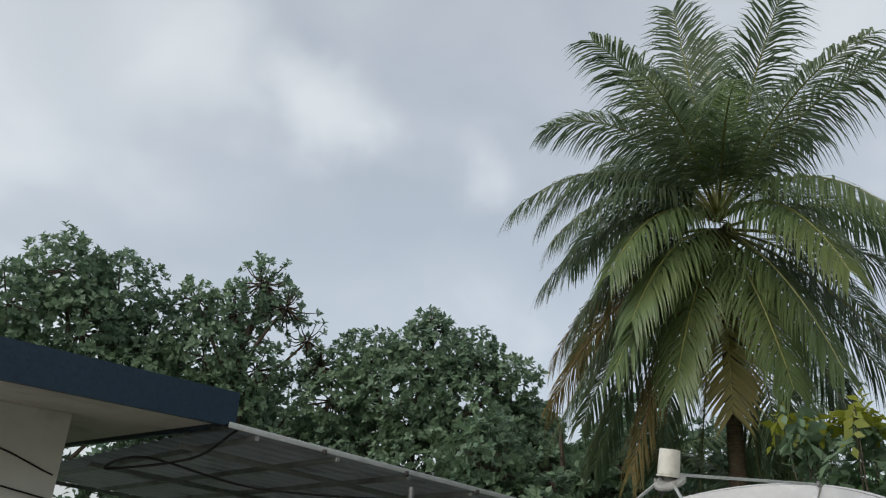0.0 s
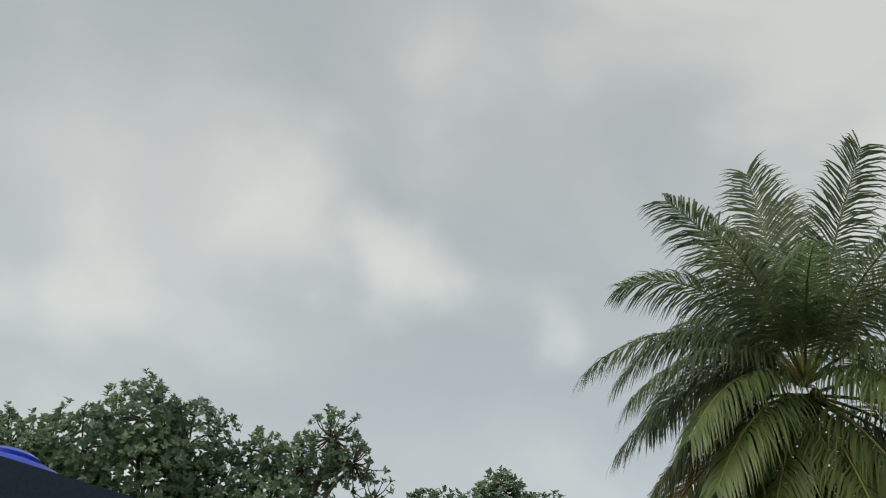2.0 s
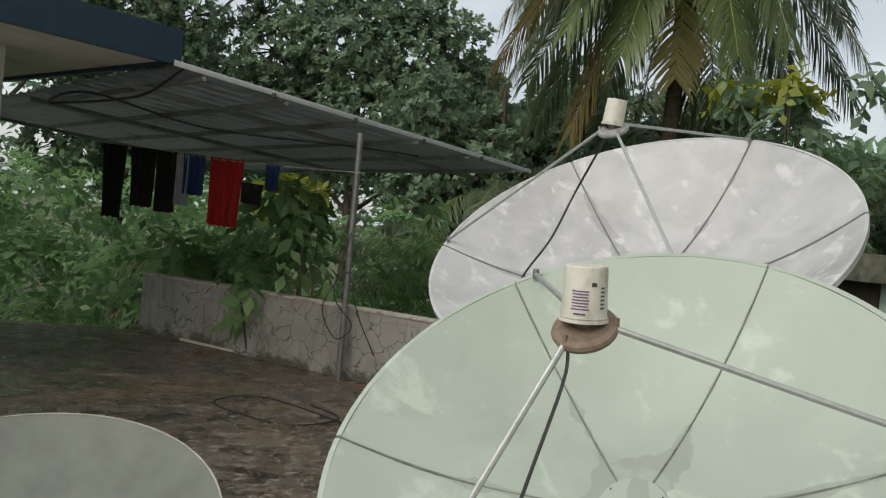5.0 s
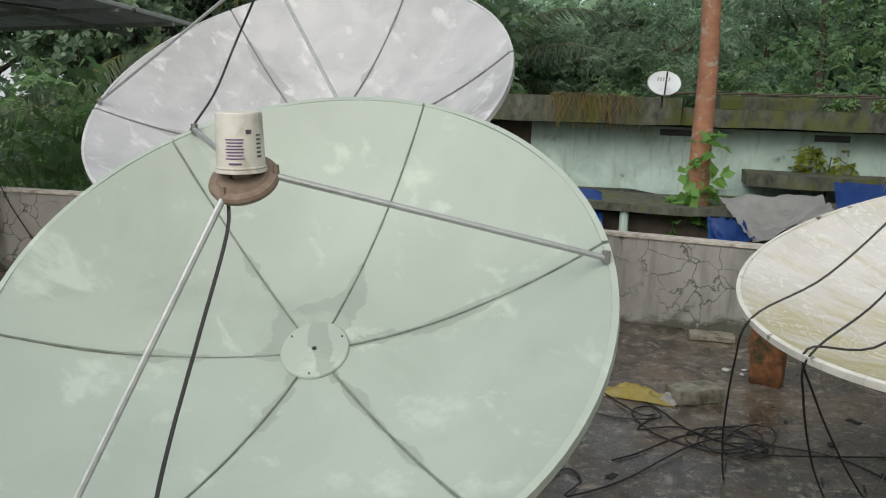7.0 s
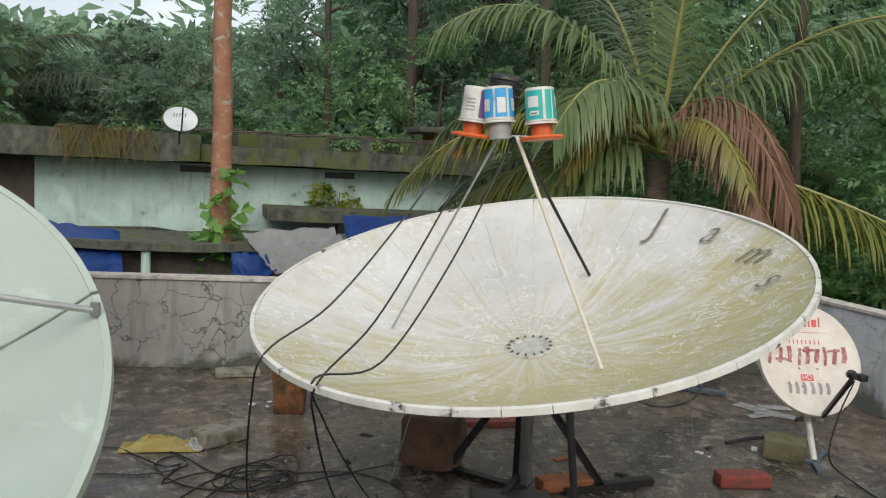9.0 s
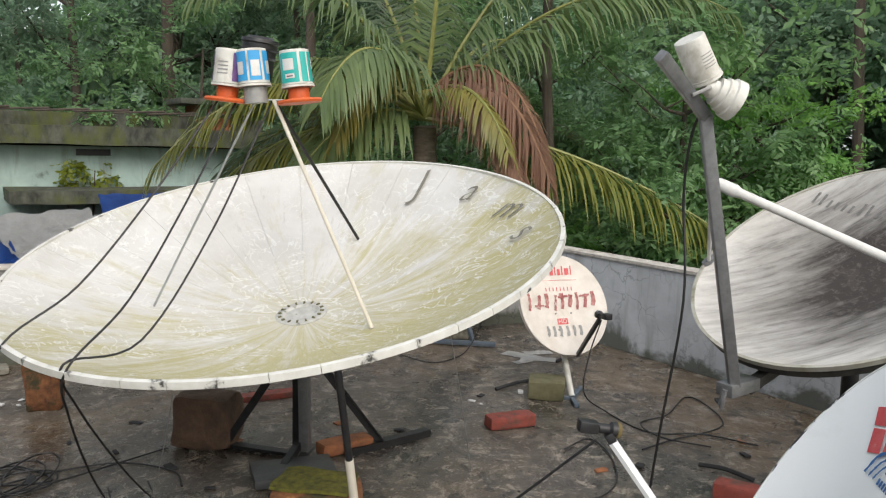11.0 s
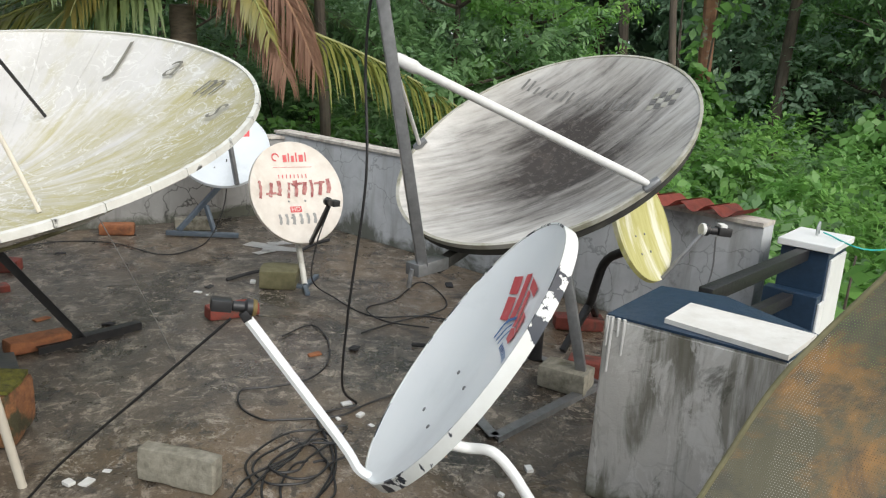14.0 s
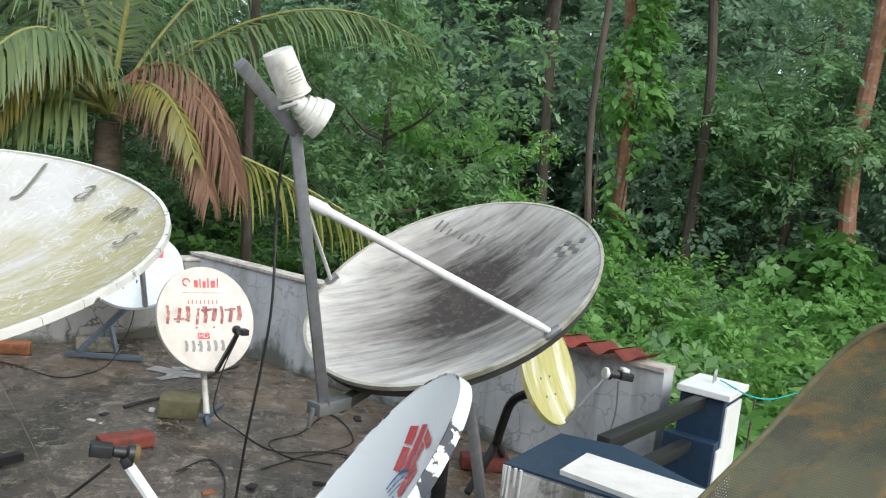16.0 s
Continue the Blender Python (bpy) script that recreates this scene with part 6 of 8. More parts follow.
# shade net hung close by
bm = fresh()
uv = bm.loops.layers.uv.new("net")
edge = smooth_line([(1.682, -0.822, 0.568), (1.779, -0.920, 0.657), (1.849, -1.016, 0.771), (1.890, -1.102, 0.900), (1.905, -1.190, 1.010), (1.925, -1.315, 1.148), (1.916, -1.385, 1.254), (1.895, -1.445, 1.352), (1.864, -1.499, 1.410), (1.785, -1.557, 1.453)], 6)
rows = []
for i, e in enumerate(edge):
    rows.append([(e + Vector((-0.14, -0.46, -0.06)) * (k * 0.22) + noise.noise_vector(e * 4 + Vector((k * 0.5, 0, 0))) * 0.02 * min(k, 1), i, k) for k in range(10)])
vs = [[bm.verts.new(p) for p, i, k in r] for r in rows]
for i in range(len(vs) - 1):
    for k in range(9):
        f = bm.faces.new((vs[i][k], vs[i + 1][k], vs[i + 1][k + 1], vs[i][k + 1]))
        for lp, (a, b) in zip(f.loops, ((i, k), (i + 1, k), (i + 1, k + 1), (i, k + 1))):
            lp[uv].uv = (a * 0.025, b * 0.106)
NET = thing("shade_net", (1.6, -1.2, 0), "old brown shade net stretched over a frame", "net")
part("netting", bm, M["net"], NET)
bm = fresh()
tube(bm, edge, 0.006, 8)
part("hem", bm, M["mossy_block"], NET)
bm = fresh()
tube(bm, [(1.69, -0.83, 0.0), (1.69, -0.83, 0.60)], 0.012, 8)
part("stake", bm, M["grey_steel"], NET)

# upper house at the far side: slab, fascia, wall
e0, e1 = Vector((-1.46, 7.20, 0)), Vector((-3.33, 5.35, 0))
ed = (e1 - e0).normalized()
en = Vector((ed.y, -ed.x, 0))
if en.x > 0:
    en = -en
UP = thing("upper_storey", (-3.0, 7.3, 0), "white upper storey with an overhanging roof slab edged in navy", "house", kind="structure")
far = e1 + ed * 6
bm = fresh()
prism(bm, [(p.x, p.y) for p in (e0 + en * 0.06, far + en * 0.06, far + en * 5, e0 + en * 5)], 2.84, 3.02)
part("roof_slab", bm, M["house_white"], UP, "white soffit")
bm = fresh()
prism(bm, [(p.x, p.y) for p in (e0, far, far + en * 0.058, e0 + en * 0.058)], 2.80, 3.10)
part("fascia", bm, M["navy"], UP, "navy painted fascia")
bm = fresh()
prism(bm, [(p.x, p.y) for p in (e0 + en * 0.0585 , e0 + en * 5, e0 + en * 5 + ed * 0.06, e0 + en * 0.0585 + ed * 0.06)], 2.80, 3.10)
part("fascia", bm, M["navy"], UP, "navy painted fascia")
w0 = Vector((-2.97, 7.41, 0))
bm = fresh()
prism(bm, [(p.x, p.y) for p in (w0, w0 + ed * 8, w0 + ed * 8 + en * 0.2, w0 + en * 0.2)], 0, 2.838)
part("wall", bm, M["house_white"], UP)
bm = fresh()
prism(bm, [(p.x, p.y) for p in (w0 + en * 0.2, w0 + en * 3.5, w0 + en * 3.5 + ed * 0.2, w0 + en * 0.2 + ed * 0.2)], 0, 2.838)
part("wall", bm, M["house_white"], UP)
for base, pts in (("sagging_wire", [(w0 + ed * 0.05 - en * 0.02 + Vector((0, 0, 2.30))), (w0 + ed * 0.7 - en * 0.03 + Vector((0, 0, 2.48))), (w0 + ed * 1.3 - en * 0.03 + Vector((0, 0, 2.30))), (w0 + ed * 2.4 - en * 0.02 + Vector((0, 0, 2.62)))]), ("sagging_wire", [(w0 + ed * 0.05 - en * 0.02 + Vector((0, 0, 2.10))), (w0 + ed * 1.0 - en * 0.03 + Vector((0, 0, 2.25))), (w0 + ed * 2.4 - en * 0.02 + Vector((0, 0, 2.48)))])):
    solid("wire", tube(fresh(), smooth_line(pts, 8), 0.008, 6), M["cable"], "black wire slung along the white wall", "wire", group="wall wires")

tk = Matrix.Translation((-4.53, 7.48, 3.02)) @ Matrix.Diagonal((1, 1, 0.982, 1))
TANK = thing("water_tank", tk, "bright blue plastic water tank with a domed lid", "water tank")
bm = fresh()
turned(bm, [(0, 0.0), (0.56, 0.0), (0.6, 0.04), (0.6, 0.14), (0.62, 0.16), (0.6, 0.18), (0.6, 0.36), (0.62, 0.38), (0.6, 0.40), (0.6, 0.46), (0.50, 0.56), (0.35, 0.60), (0, 0.61)], tk, 48)
part("body", bm, M["tank"], TANK)
bm = fresh()
turned(bm, [(0.26, 0.60), (0.27, 0.66), (0.2, 0.70), (0, 0.71)], tk, 32)
part("lid", bm, M["tank"], TANK)

# corrugated lean-to
s0, s1 = Vector((-1.50, 7.10, 2.80)), Vector((2.36, 10.35, 2.475))
sl = (s1 - s0)
across = Vector((-0.645, 0.765, -0.02)).normalized()
LEAN = thing("lean_to_roof", (0.12, 8.2, 0), "grey corrugated sheet roof on iron purlins and a post", "roof", kind="structure")
nrm = sl.normalized().cross(across).normalized()
for s in range(6):
    bm = fresh()
    rows = []
    for i in range(25):
        u = s * 1.0 + i / 24 * 1.02
        z = 0.016 * (1 if (i % 6) in (0, 1) else -0.3)
        a = s0 + across * u + nrm * (z - 0.004 * s)
        rows.append([bm.verts.new(a - sl.normalized() * (0.0)), bm.verts.new(a + sl)])
    for a, b in zip(rows, rows[1:]):
        bm.faces.new((a[0], b[0], b[1], a[1]))
    bmesh.ops.solidify(bm, geom=bm.faces[:], thickness=0.003)
    part("sheet", bm, M["sheet"], LEAN)
bm = fresh()
bar(bm, s0 - across * 0.012, s1 - across * 0.012, 0.012, 0.05)
part("edge_strip", bm, M["sheet_edge"], LEAN, "pale galvanised edge strip")
for k in range(6):
    p = s0 + sl * (0.06 + 0.175 * k) + nrm * (-0.05 if nrm.z > 0 else 0.05)
    bm = fresh()
    bar(bm, p, p + across * 6.0, 0.04, 0.05)
    part("purlin", bm, M["sheet"], LEAN)
for u in (0.9, 3.2, 5.6):
    bm = fresh()
    dn = nrm * (-0.10 if nrm.z > 0 else 0.10)
    bar(bm, s0 + across * u + dn, s0 + across * u + sl + dn, 0.04, 0.05)
    part("rafter", bm, M["sheet"], LEAN)
bm = fresh()
tube(bm, [(0.12, 8.2, 0.0), (0.12, 8.2, 2.5)], 0.032, 12)
part("post", bm, M["grey_steel"], LEAN)
for k in range(4):
    p = s0 + sl * (0.2 + 0.2 * k)
    bm = fresh()
    box(bm, (-0.02, -0.02, -0.05), (0.02, 0.02, 0.0), Matrix.Translation(p - across * 0.02), 0.003)
    part("clip", bm, M["black"], LEAN)

# washing under the sheet
line_a, line_b = Vector((-2.6, 8.9, 2.22)), Vector((0.2, 8.1, 2.10))
solid("clothes_line", tube(fresh(), smooth_line([line_a, line_a.lerp(line_b, 0.5) + Vector((0, 0, -.05)), line_b], 8), 0.004, 6), M["wire"], "thin cord strung under the sheet roof", "clothes line")


def hanging(name, t, w, h, mat, label, drop=0.0):
    a = line_a.lerp(line_b, t) + Vector((0, 0, -0.03 - drop))
    d = (line_b - line_a).normalized()
    bm = fresh()
    n = 14
    rows = []
    for i in range(n + 1):
        u = -w / 2 + w * i / n
        fold = 0.03 * math.sin(i * 1.7 + t * 9)
        rows.append([bm.verts.new(a + d * (u * (1 - 0.15 * k / 6)) + Vector((0.25, 0.95, 0)) * fold * (0.3 + k / 5) + Vector((0, 0, -h * k / 6 - 0.02 * abs(math.sin(i * 0.9)) * k / 6))) for k in range(7)])
    for r, q2 in zip(rows, rows[1:]):
        for k in range(6):
            bm.faces.new((r[k], q2[k], q2[k + 1], r[k + 1]))
    bmesh.ops.solidify(bm, geom=bm.faces[:], thickness=0.006)
    solid(name, bm, M[mat], label, "clothing", group="washing on the line")


for nm, t, w, h, mt, lb, dr in (("red_skirt", 0.50, 0.36, 0.68, "cloth_red", "long red cloth hung to dry under the sheet roof", 0.0), ("shirt", 0.375, 0.24, 0.40, "cloth_blue", "blue and white shirt on the line", 0.0), ("shirt", 0.335, 0.16, 0.5, "cloth_pale", "pale cloth hanging on the line", 0.02),
                                ("trousers", 0.27, 0.24, 0.62, "cloth_dark", "dark trousers hung to dry", 0), ("shirt", 0.18, 0.30, 0.6, "cloth_dark", "black shirt hung to dry", 0), ("trousers", 0.07, 0.28, 0.75, "cloth_dark", "dark trousers hung to dry", 0), ("cap", 0.60, 0.24, 0.2, "cloth_dark", "black cloth hung on the line", 0.22), ("towel", 0.67, 0.16, 0.26, "cloth_blue", "small blue towel on the line", 0.0)):
    hanging(nm, t, w, h, mt, lb, dr)


# ---------------------------------------------------------------- old house beyond the wall
OLD = thing("old_house", (10.2, 9.0, -3.2), "old mint-washed house with a mossy flat roof", "house")
ha, hb = Vector((7.3, 12.2, 0)), Vector((13.4, 6.0, 0))
hdir = (hb - ha).normalized()
hn = Vector((-hdir.y, hdir.x, 0))
if hn.x < 0:
    hn = -hn


def slab(a, b, near, away, z0, z1, mat, name, label="", parent=None, rough=0.0):
    """A block along the house line: a, b along it, near and away across it."""
    bm = fresh()
    n = 24
    pts = [ha + hdir * (a + (b - a) * i / n) + hn * near for i in range(n + 1)] + [ha + hdir * (a + (b - a) * i / n) + hn * away for i in range(n, -1, -1)]
    prism(bm, [(p.x, p.y) for p in pts], z0, z1)
    if rough:
        for v in bm.verts:
            v.co += noise.noise_vector(v.co * 1.7) * rough
    return part(name, bm, M[mat], parent or OLD, label)


slab(1.2, 8.2, 0.0, 5.0, -3.2, 1.42, "old_wall", "wall", "mint green lime-washed wall")
slab(-2.4, 1.19, 0.05, 5.0, -3.2, 1.42, "dark_wall", "wall", "damp brown wall")
slab(-2.6, 3.6, -0.55, 5.2, 1.44, 1.86, "mossy_roof", "roof_parapet", "black mossy parapet", rough=0.03)
slab(3.61, 9.0, -0.45, 5.2, 1.44, 1.72, "mossy_roof", "roof_parapet", "black mossy parapet", rough=0.03)
slab(4.2, 8.8, 0.6, 5.0, 1.73, 1.95, "mossy_roof", "upper_roof", "", rough=0.05)
for t in (3.3, 5.6):
    slab(t, t + 0.5, -0.012, 0.05, 1.28, 1.38, "black", "vent_slot")
slab(4.6, 9.3, -1.1, -0.02, 0.62, 0.80, "mossy_roof", "sunshade", "mossy projecting ledge", rough=0.02)
slab(-0.2, 9.3, -3.0, -1.12, 0.36, 0.46, "mossy_roof", "lower_roof", "dark mossy lean-to roof", rough=0.05)
slab(0.0, 9.2, -1.3, -1.2, -3.2, 0.35, "dark_wall", "lower_wall")
slab(0.2, 9.2, -2.7, -2.6, -3.2, 0.3, "dark_wall", "lower_wall")
for k in range(4):
    p = ha + hdir * (0.9 + 2.1 * k) - hn * 2.9
    bm = fresh()
    tube(bm, [(p.x, p.y, -3.2), (p.x, p.y, 0.36)], 0.06, 10)
    part("roof_post", bm, M["old_wall"], OLD)
for k in range(9):
    p = ha + hdir * (3.4 + 0.55 * k) + hn * (0.2 + 0.2 * math.sin(k))
    bm = fresh()
    tube(bm, [p + Vector((0, 0, 1.95)), p + hdir * 0.8 + Vector((0, 0, 2.0))], 0.02, 6)
    part("roof_pole", bm, M["dark_wall"], OLD)


HUT = thing("brick_outhouse", (13.47, 7.21, -3.0), "small red brick outhouse with a flat slab beside the old house", "outhouse")
hm = Matrix.Translation((13.47, 7.21, 0)) @ Matrix.Rotation(radians(-45), 4, "Z")
bm = fresh()
box(bm, (-0.28, -0.4, -3.0), (0.28, 0.4, 2.16), hm)
part("wall", bm, M["orange_brick"], HUT)
bm = fresh()
box(bm, (-0.62, -0.6, 2.159), (0.62, 0.6, 2.255), hm, 0.01)
part("roof_slab", bm, M["mossy_roof"], HUT)


def tarp(name, corners, mat, label, seed):
    """A sagging sheet between four corners."""
    a, b, c, d = [Vector(p) for p in corners]
    bm = fresh()
    n = 16
    g = [[bm.verts.new(a.lerp(b, i / n).lerp(d.lerp(c, i / n), k / n) + Vector((0, 0, -0.15 * math.sin(math.pi * i / n) * math.sin(math.pi * k / n) + 0.05 * noise.noise(Vector((i * 0.35, k * 0.8 + i * 0.3, seed))) + 0.05 * abs(math.sin(1.9 * math.atan2(k + 0.5, i + 0.5) * 3.2 + seed)) * (i + k) / n))) for k in range(n + 1)] for i in range(n + 1)]
    for i in range(n):
        for k in range(n):
            bm.faces.new((g[i][k], g[i + 1][k], g[i + 1][k + 1], g[i][k + 1]))
    bmesh.ops.solidify(bm, geom=bm.faces[:], thickness=0.004)
    solid(name, bm, M[mat], label, "tarpaulin", group="tarpaulins by the old house")


tarp("tarpaulin", [(8.18, 7.24, 0.6), (8.91, 6.34, 0.67), (8.59, 5.9, 0.49), (7.81, 6.35, 0.14)], "tarp_grey", "grey plastic tarpaulin sagging over stored goods", 1)
tarp("tarpaulin", [(9, 6.25, 0.88), (9.9, 5.3, 0.83), (9.3, 4.9, 0.28), (8.5, 5.76, 0.28)], "tarp_blue", "blue tarpaulin sagging beside the old house", 2)
tarp("tarpaulin", [(7.93, 7.18, 0.35), (8.12, 6.82, 0.37), (7.82, 6.33, 0.12), (7.56, 6.78, 0.06)], "tarp_blue", "blue tarpaulin sagging beside the old house", 3)
tarp("tarpaulin", [(6.3, 9.2, 0.73), (7.25, 8.4, 0.53), (6.9, 7.9, -0.12), (5.9, 8.7, -0.02)], "tarp_blue", "blue tarpaulin sagging beside the old house", 4)

f_dish, f_m = small_dish("far_dish", (8.75, 8.95, 2.06), -125, 25, 0.235, 0.19, 0.03, "dth_clean", "grey_cast", "small pale dish on the old house's roof")
bm = fresh()
tube(bm, [(8.78, 9.0, 1.70), (8.78, 9.0, 2.02)], 0.016, 8)
part("mast", bm, M["steel"], f_dish)
bm = fresh()
tube(bm, [f_m @ Vector((0, -0.19, 0)), f_m @ Vector((0, 0.05, 0.25))], 0.012, 6)
part("arm", bm, M["black"], f_dish)
for k in range(5):
    patch(f_m, 0.235, 0.19, 0.03, [(-0.10 + 0.04 * k, 0.04), (-0.08 + 0.04 * k, 0.04), (-0.07 + 0.04 * k, 0.10), (-0.09 + 0.04 * k, 0.10)], "wire", f_dish, "printed_bar", f_m, cuts=0)

# ---------------------------------------------------------------- trees
TREES = [tree_meshes("wood_a", 11, 3.2, 80, 14000, M["leaf_mid"], M["bark"], 1, 0.16, 0.07),
         tree_meshes("wood_b", 13, 3.0, 70, 11000, M["leaf_dark"], M["bark"], 2, 0.19, 0.08, low=0.3),
         tree_meshes("wood_c", 9, 2.8, 70, 11000, M["leaf_mid"], M["bark"], 3, 0.17, 0.07, low=0.2),
         # the next two wear the leaf colour paled to stand for haze
         tree_meshes("wood_e", 13, 3.2, 70, 10000, M["leaf_hazed"], M["bark"], 5, 0.24, 0.11, low=0.25),
         tree_meshes("wood_f", 11, 3.2, 70, 10000, M["leaf_hazed"], M["bark"], 6, 0.24, 0.11, low=0.15),
         tree_meshes("wood_d", 14, 2.6, 50, 7000, M["leaf_dark"], M["bark"], 4, 0.20, 0.085, low=0.45)]
def g(x, y):
    return ground_height(x, y) - 0.1


def broad_tree(place, turn, lobes, seed, label, trunk_r=0.2, thick=15.0, leaf=0.18, size=1.0):
    """A broad glossy-leaved tree: limbs to each lobe of the crown, twigs with whorls of leaves over it.
    lobes: (across, towards, height over the foot, radius, share of leaves)."""
    rnd = random.Random(seed)
    ob = thing("tree", Matrix.Translation(place) @ Matrix.Rotation(turn, 4, "Z") @ Matrix.Scale(size, 4), label, "tree", "trees beyond the sheet roof")
    top = max(l[2] for l in lobes)
    wood_bm = fresh()
    spine = smooth_line([(0, 0, -0.5), (rnd.uniform(-.2, .2), rnd.uniform(-.2, .2), top * 0.35), (rnd.uniform(-.4, .4), rnd.uniform(-.3, .3), top * 0.7), (rnd.uniform(-.3, .3), 0, top)], 6)
    tube(wood_bm, spine, (trunk_r, trunk_r * 0.3), 10)
    pieces = []
    for x, y, z, r, share in lobes:
        c = Vector((x, y, z))
        root = spine[min(len(spine) - 1, max(2, int(len(spine) * 0.8 * (z - r * 0.9) / top)))]
        tube(wood_bm, smooth_line([root, root.lerp(c, 0.55) + Vector((rnd.uniform(-.2, .2), rnd.uniform(-.2, .2), -0.15)), c], 5), (trunk_r * 0.4, 0.03), 6)
        n = int(thick * 4 * math.pi * r * r * share)
        out = RNG.normal(0, 1, (n, 3))
        out /= np.linalg.norm(out, axis=1)[:, None]
        lump = np.array([noise.noise(Vector(o) * 2.3 + Vector((seed, x, z))) for o in out])[:, None]
        rad = r * (0.62 + 0.38 * RNG.random((n, 1)) ** 0.5) * (1 + 0.34 * lump)
        at = np.array(c) + out * rad * [1, 1, 0.92]
        pieces.append(rosettes(at, out, 7, leaf, leaf * 0.62))
        for o, p in list(zip(out, at))[::max(1, n // int(14 + 40 * (1 - share)))]:
            e = Vector(p)
            tube(wood_bm, [c.lerp(e, 0.1), c.lerp(e, 0.6) + Vector((0, 0, -0.08)), e], (0.028, 0.008), 4)
    v, f = joined(pieces)
    for nm, me in (("trunk", mesh_of("trunk", wood_bm, M["bark"])), ("crown", quick_mesh("crown", v, f, M["leaf_gloss"]))):
        p = new(nm, me)
        p.parent = ob
    return ob


# row of broad trees beyond the sheet roof
broad_tree((-9.6, 22.2, g(-9.6, 22.2)), 0.40, [(-0.7, 0, 12.3, 1.25, 1), (0.8, 0.2, 12.0, 1.35, 1), (-1.9, -0.3, 11.0, 1.35, 1), (0.0, 0, 10.6, 1.7, 1), (1.9, 0.2, 10.9, 1.25, 1), (-2.9, 0, 10.0, 1.2, 1), (1.5, 0, 9.3, 1.6, 1), (-1.2, 0, 9.0, 1.7, 1), (-3.8, 0.4, 10.9, 1.1, 0.8), (-4.6, 0.5, 9.2, 1.6, 1)], 1, "broad dome of dark glossy leaves behind the roof")
broad_tree((-5.1, 23.5, g(-5.1, 23.5)), 0.22, [(0.1, 0, 12.9, 1.0, 0.42), (-0.5, 0.3, 11.9, 1.05, 0.8), (-1.7, 0, 12.1, 0.75, 0.8), (0.9, -0.2, 12.2, 0.95, 0.34), (1.7, 0, 11.3, 0.8, 0.2), (-1.2, 0, 10.4, 1.3, 1), (0.3, 0, 10.2, 1.1, 0.9), (-0.6, 0, 8.8, 1.5, 1), (1.0, 0.4, 8.4, 1.2, 0.7)], 2, "open-crowned tree with thinning leafy top twigs")
broad_tree((0.1, 24.05, g(0.1, 24.05)), 0.0, [(-1.7, 0, 10.9, 1.15, 1), (0.2, 0.2, 11.3, 1.3, 1), (0.1, 0, 12.2, 0.65, 0.55), (1.5, 0, 11.1, 1.05, 1), (2.7, -0.2, 10.5, 0.95, 1), (-0.7, 0, 9.7, 1.9, 1), (1.5, 0, 9.4, 1.9, 1), (3.2, 0, 9.0, 1.15, 1), (-2.6, 0.2, 9.6, 1.3, 0.9), (-3.1, 0, 10.6, 0.75, 0.5), (0.0, 0, 7.6, 2.2, 1), (2.4, 0.3, 7.3, 1.8, 1), (-2.4, 0.2, 7.6, 1.6, 1)], 3, "broad dense tree with dark glossy leaves")
for x, y, ztop, tn, lb in ((-13.9, 25.5, 9.0, 1.3, 5), (-7.4, 27.5, 8.4, 4.0, 6), (3.6, 27.5, 7.6, 3.2, 7), (-2.8, 29, 7.6, 5.0, 8), (-20, 28, 10.4, 0.2, 9), (7.6, 29.5, 7.4, 1.1, 10), (10.6, 27.0, 6.0, 3.9, 11), (14.2, 20.5, 4.9, 0.7, 12), (17.2, 20.5, 5.2, 2.2, 13), (13.6, 26, 5.2, 1.4, 14), (4.2, 21.8, 6.9, 2.6, 15), (6.8, 22.5, 7.0, 0.4, 16), (9.3, 22.2, 6.2, 4.4, 17)):
    k = random.Random(lb)
    broad_tree((x, y, g(x, y)), tn, [(k.uniform(-2.4, 2.4), k.uniform(-2.0, 2.0), 10.4 - 0.42 * i + k.uniform(-.4, .4), k.uniform(1.1, 1.8), 1) for i in range(11)], lb, "broad dense tree with dark glossy leaves", thick=6.5, leaf=0.26, size=(ztop - g(x, y)) / 11.9)
YOUNG = tree_meshes("young", 7.5, 0.8, 26, 900, M["leaf_yellow"], M["bark"], 31, 0.24, 0.10, low=0.75, limbs=6, spread=0.35, trunk_r=0.06)
plant_tree(YOUNG, (-1.4, 17.3, g(-1.4, 17.3)), 1.0, 1.02, "slim tree with bright yellow-green young leaves", group="trees beyond the sheet roof")

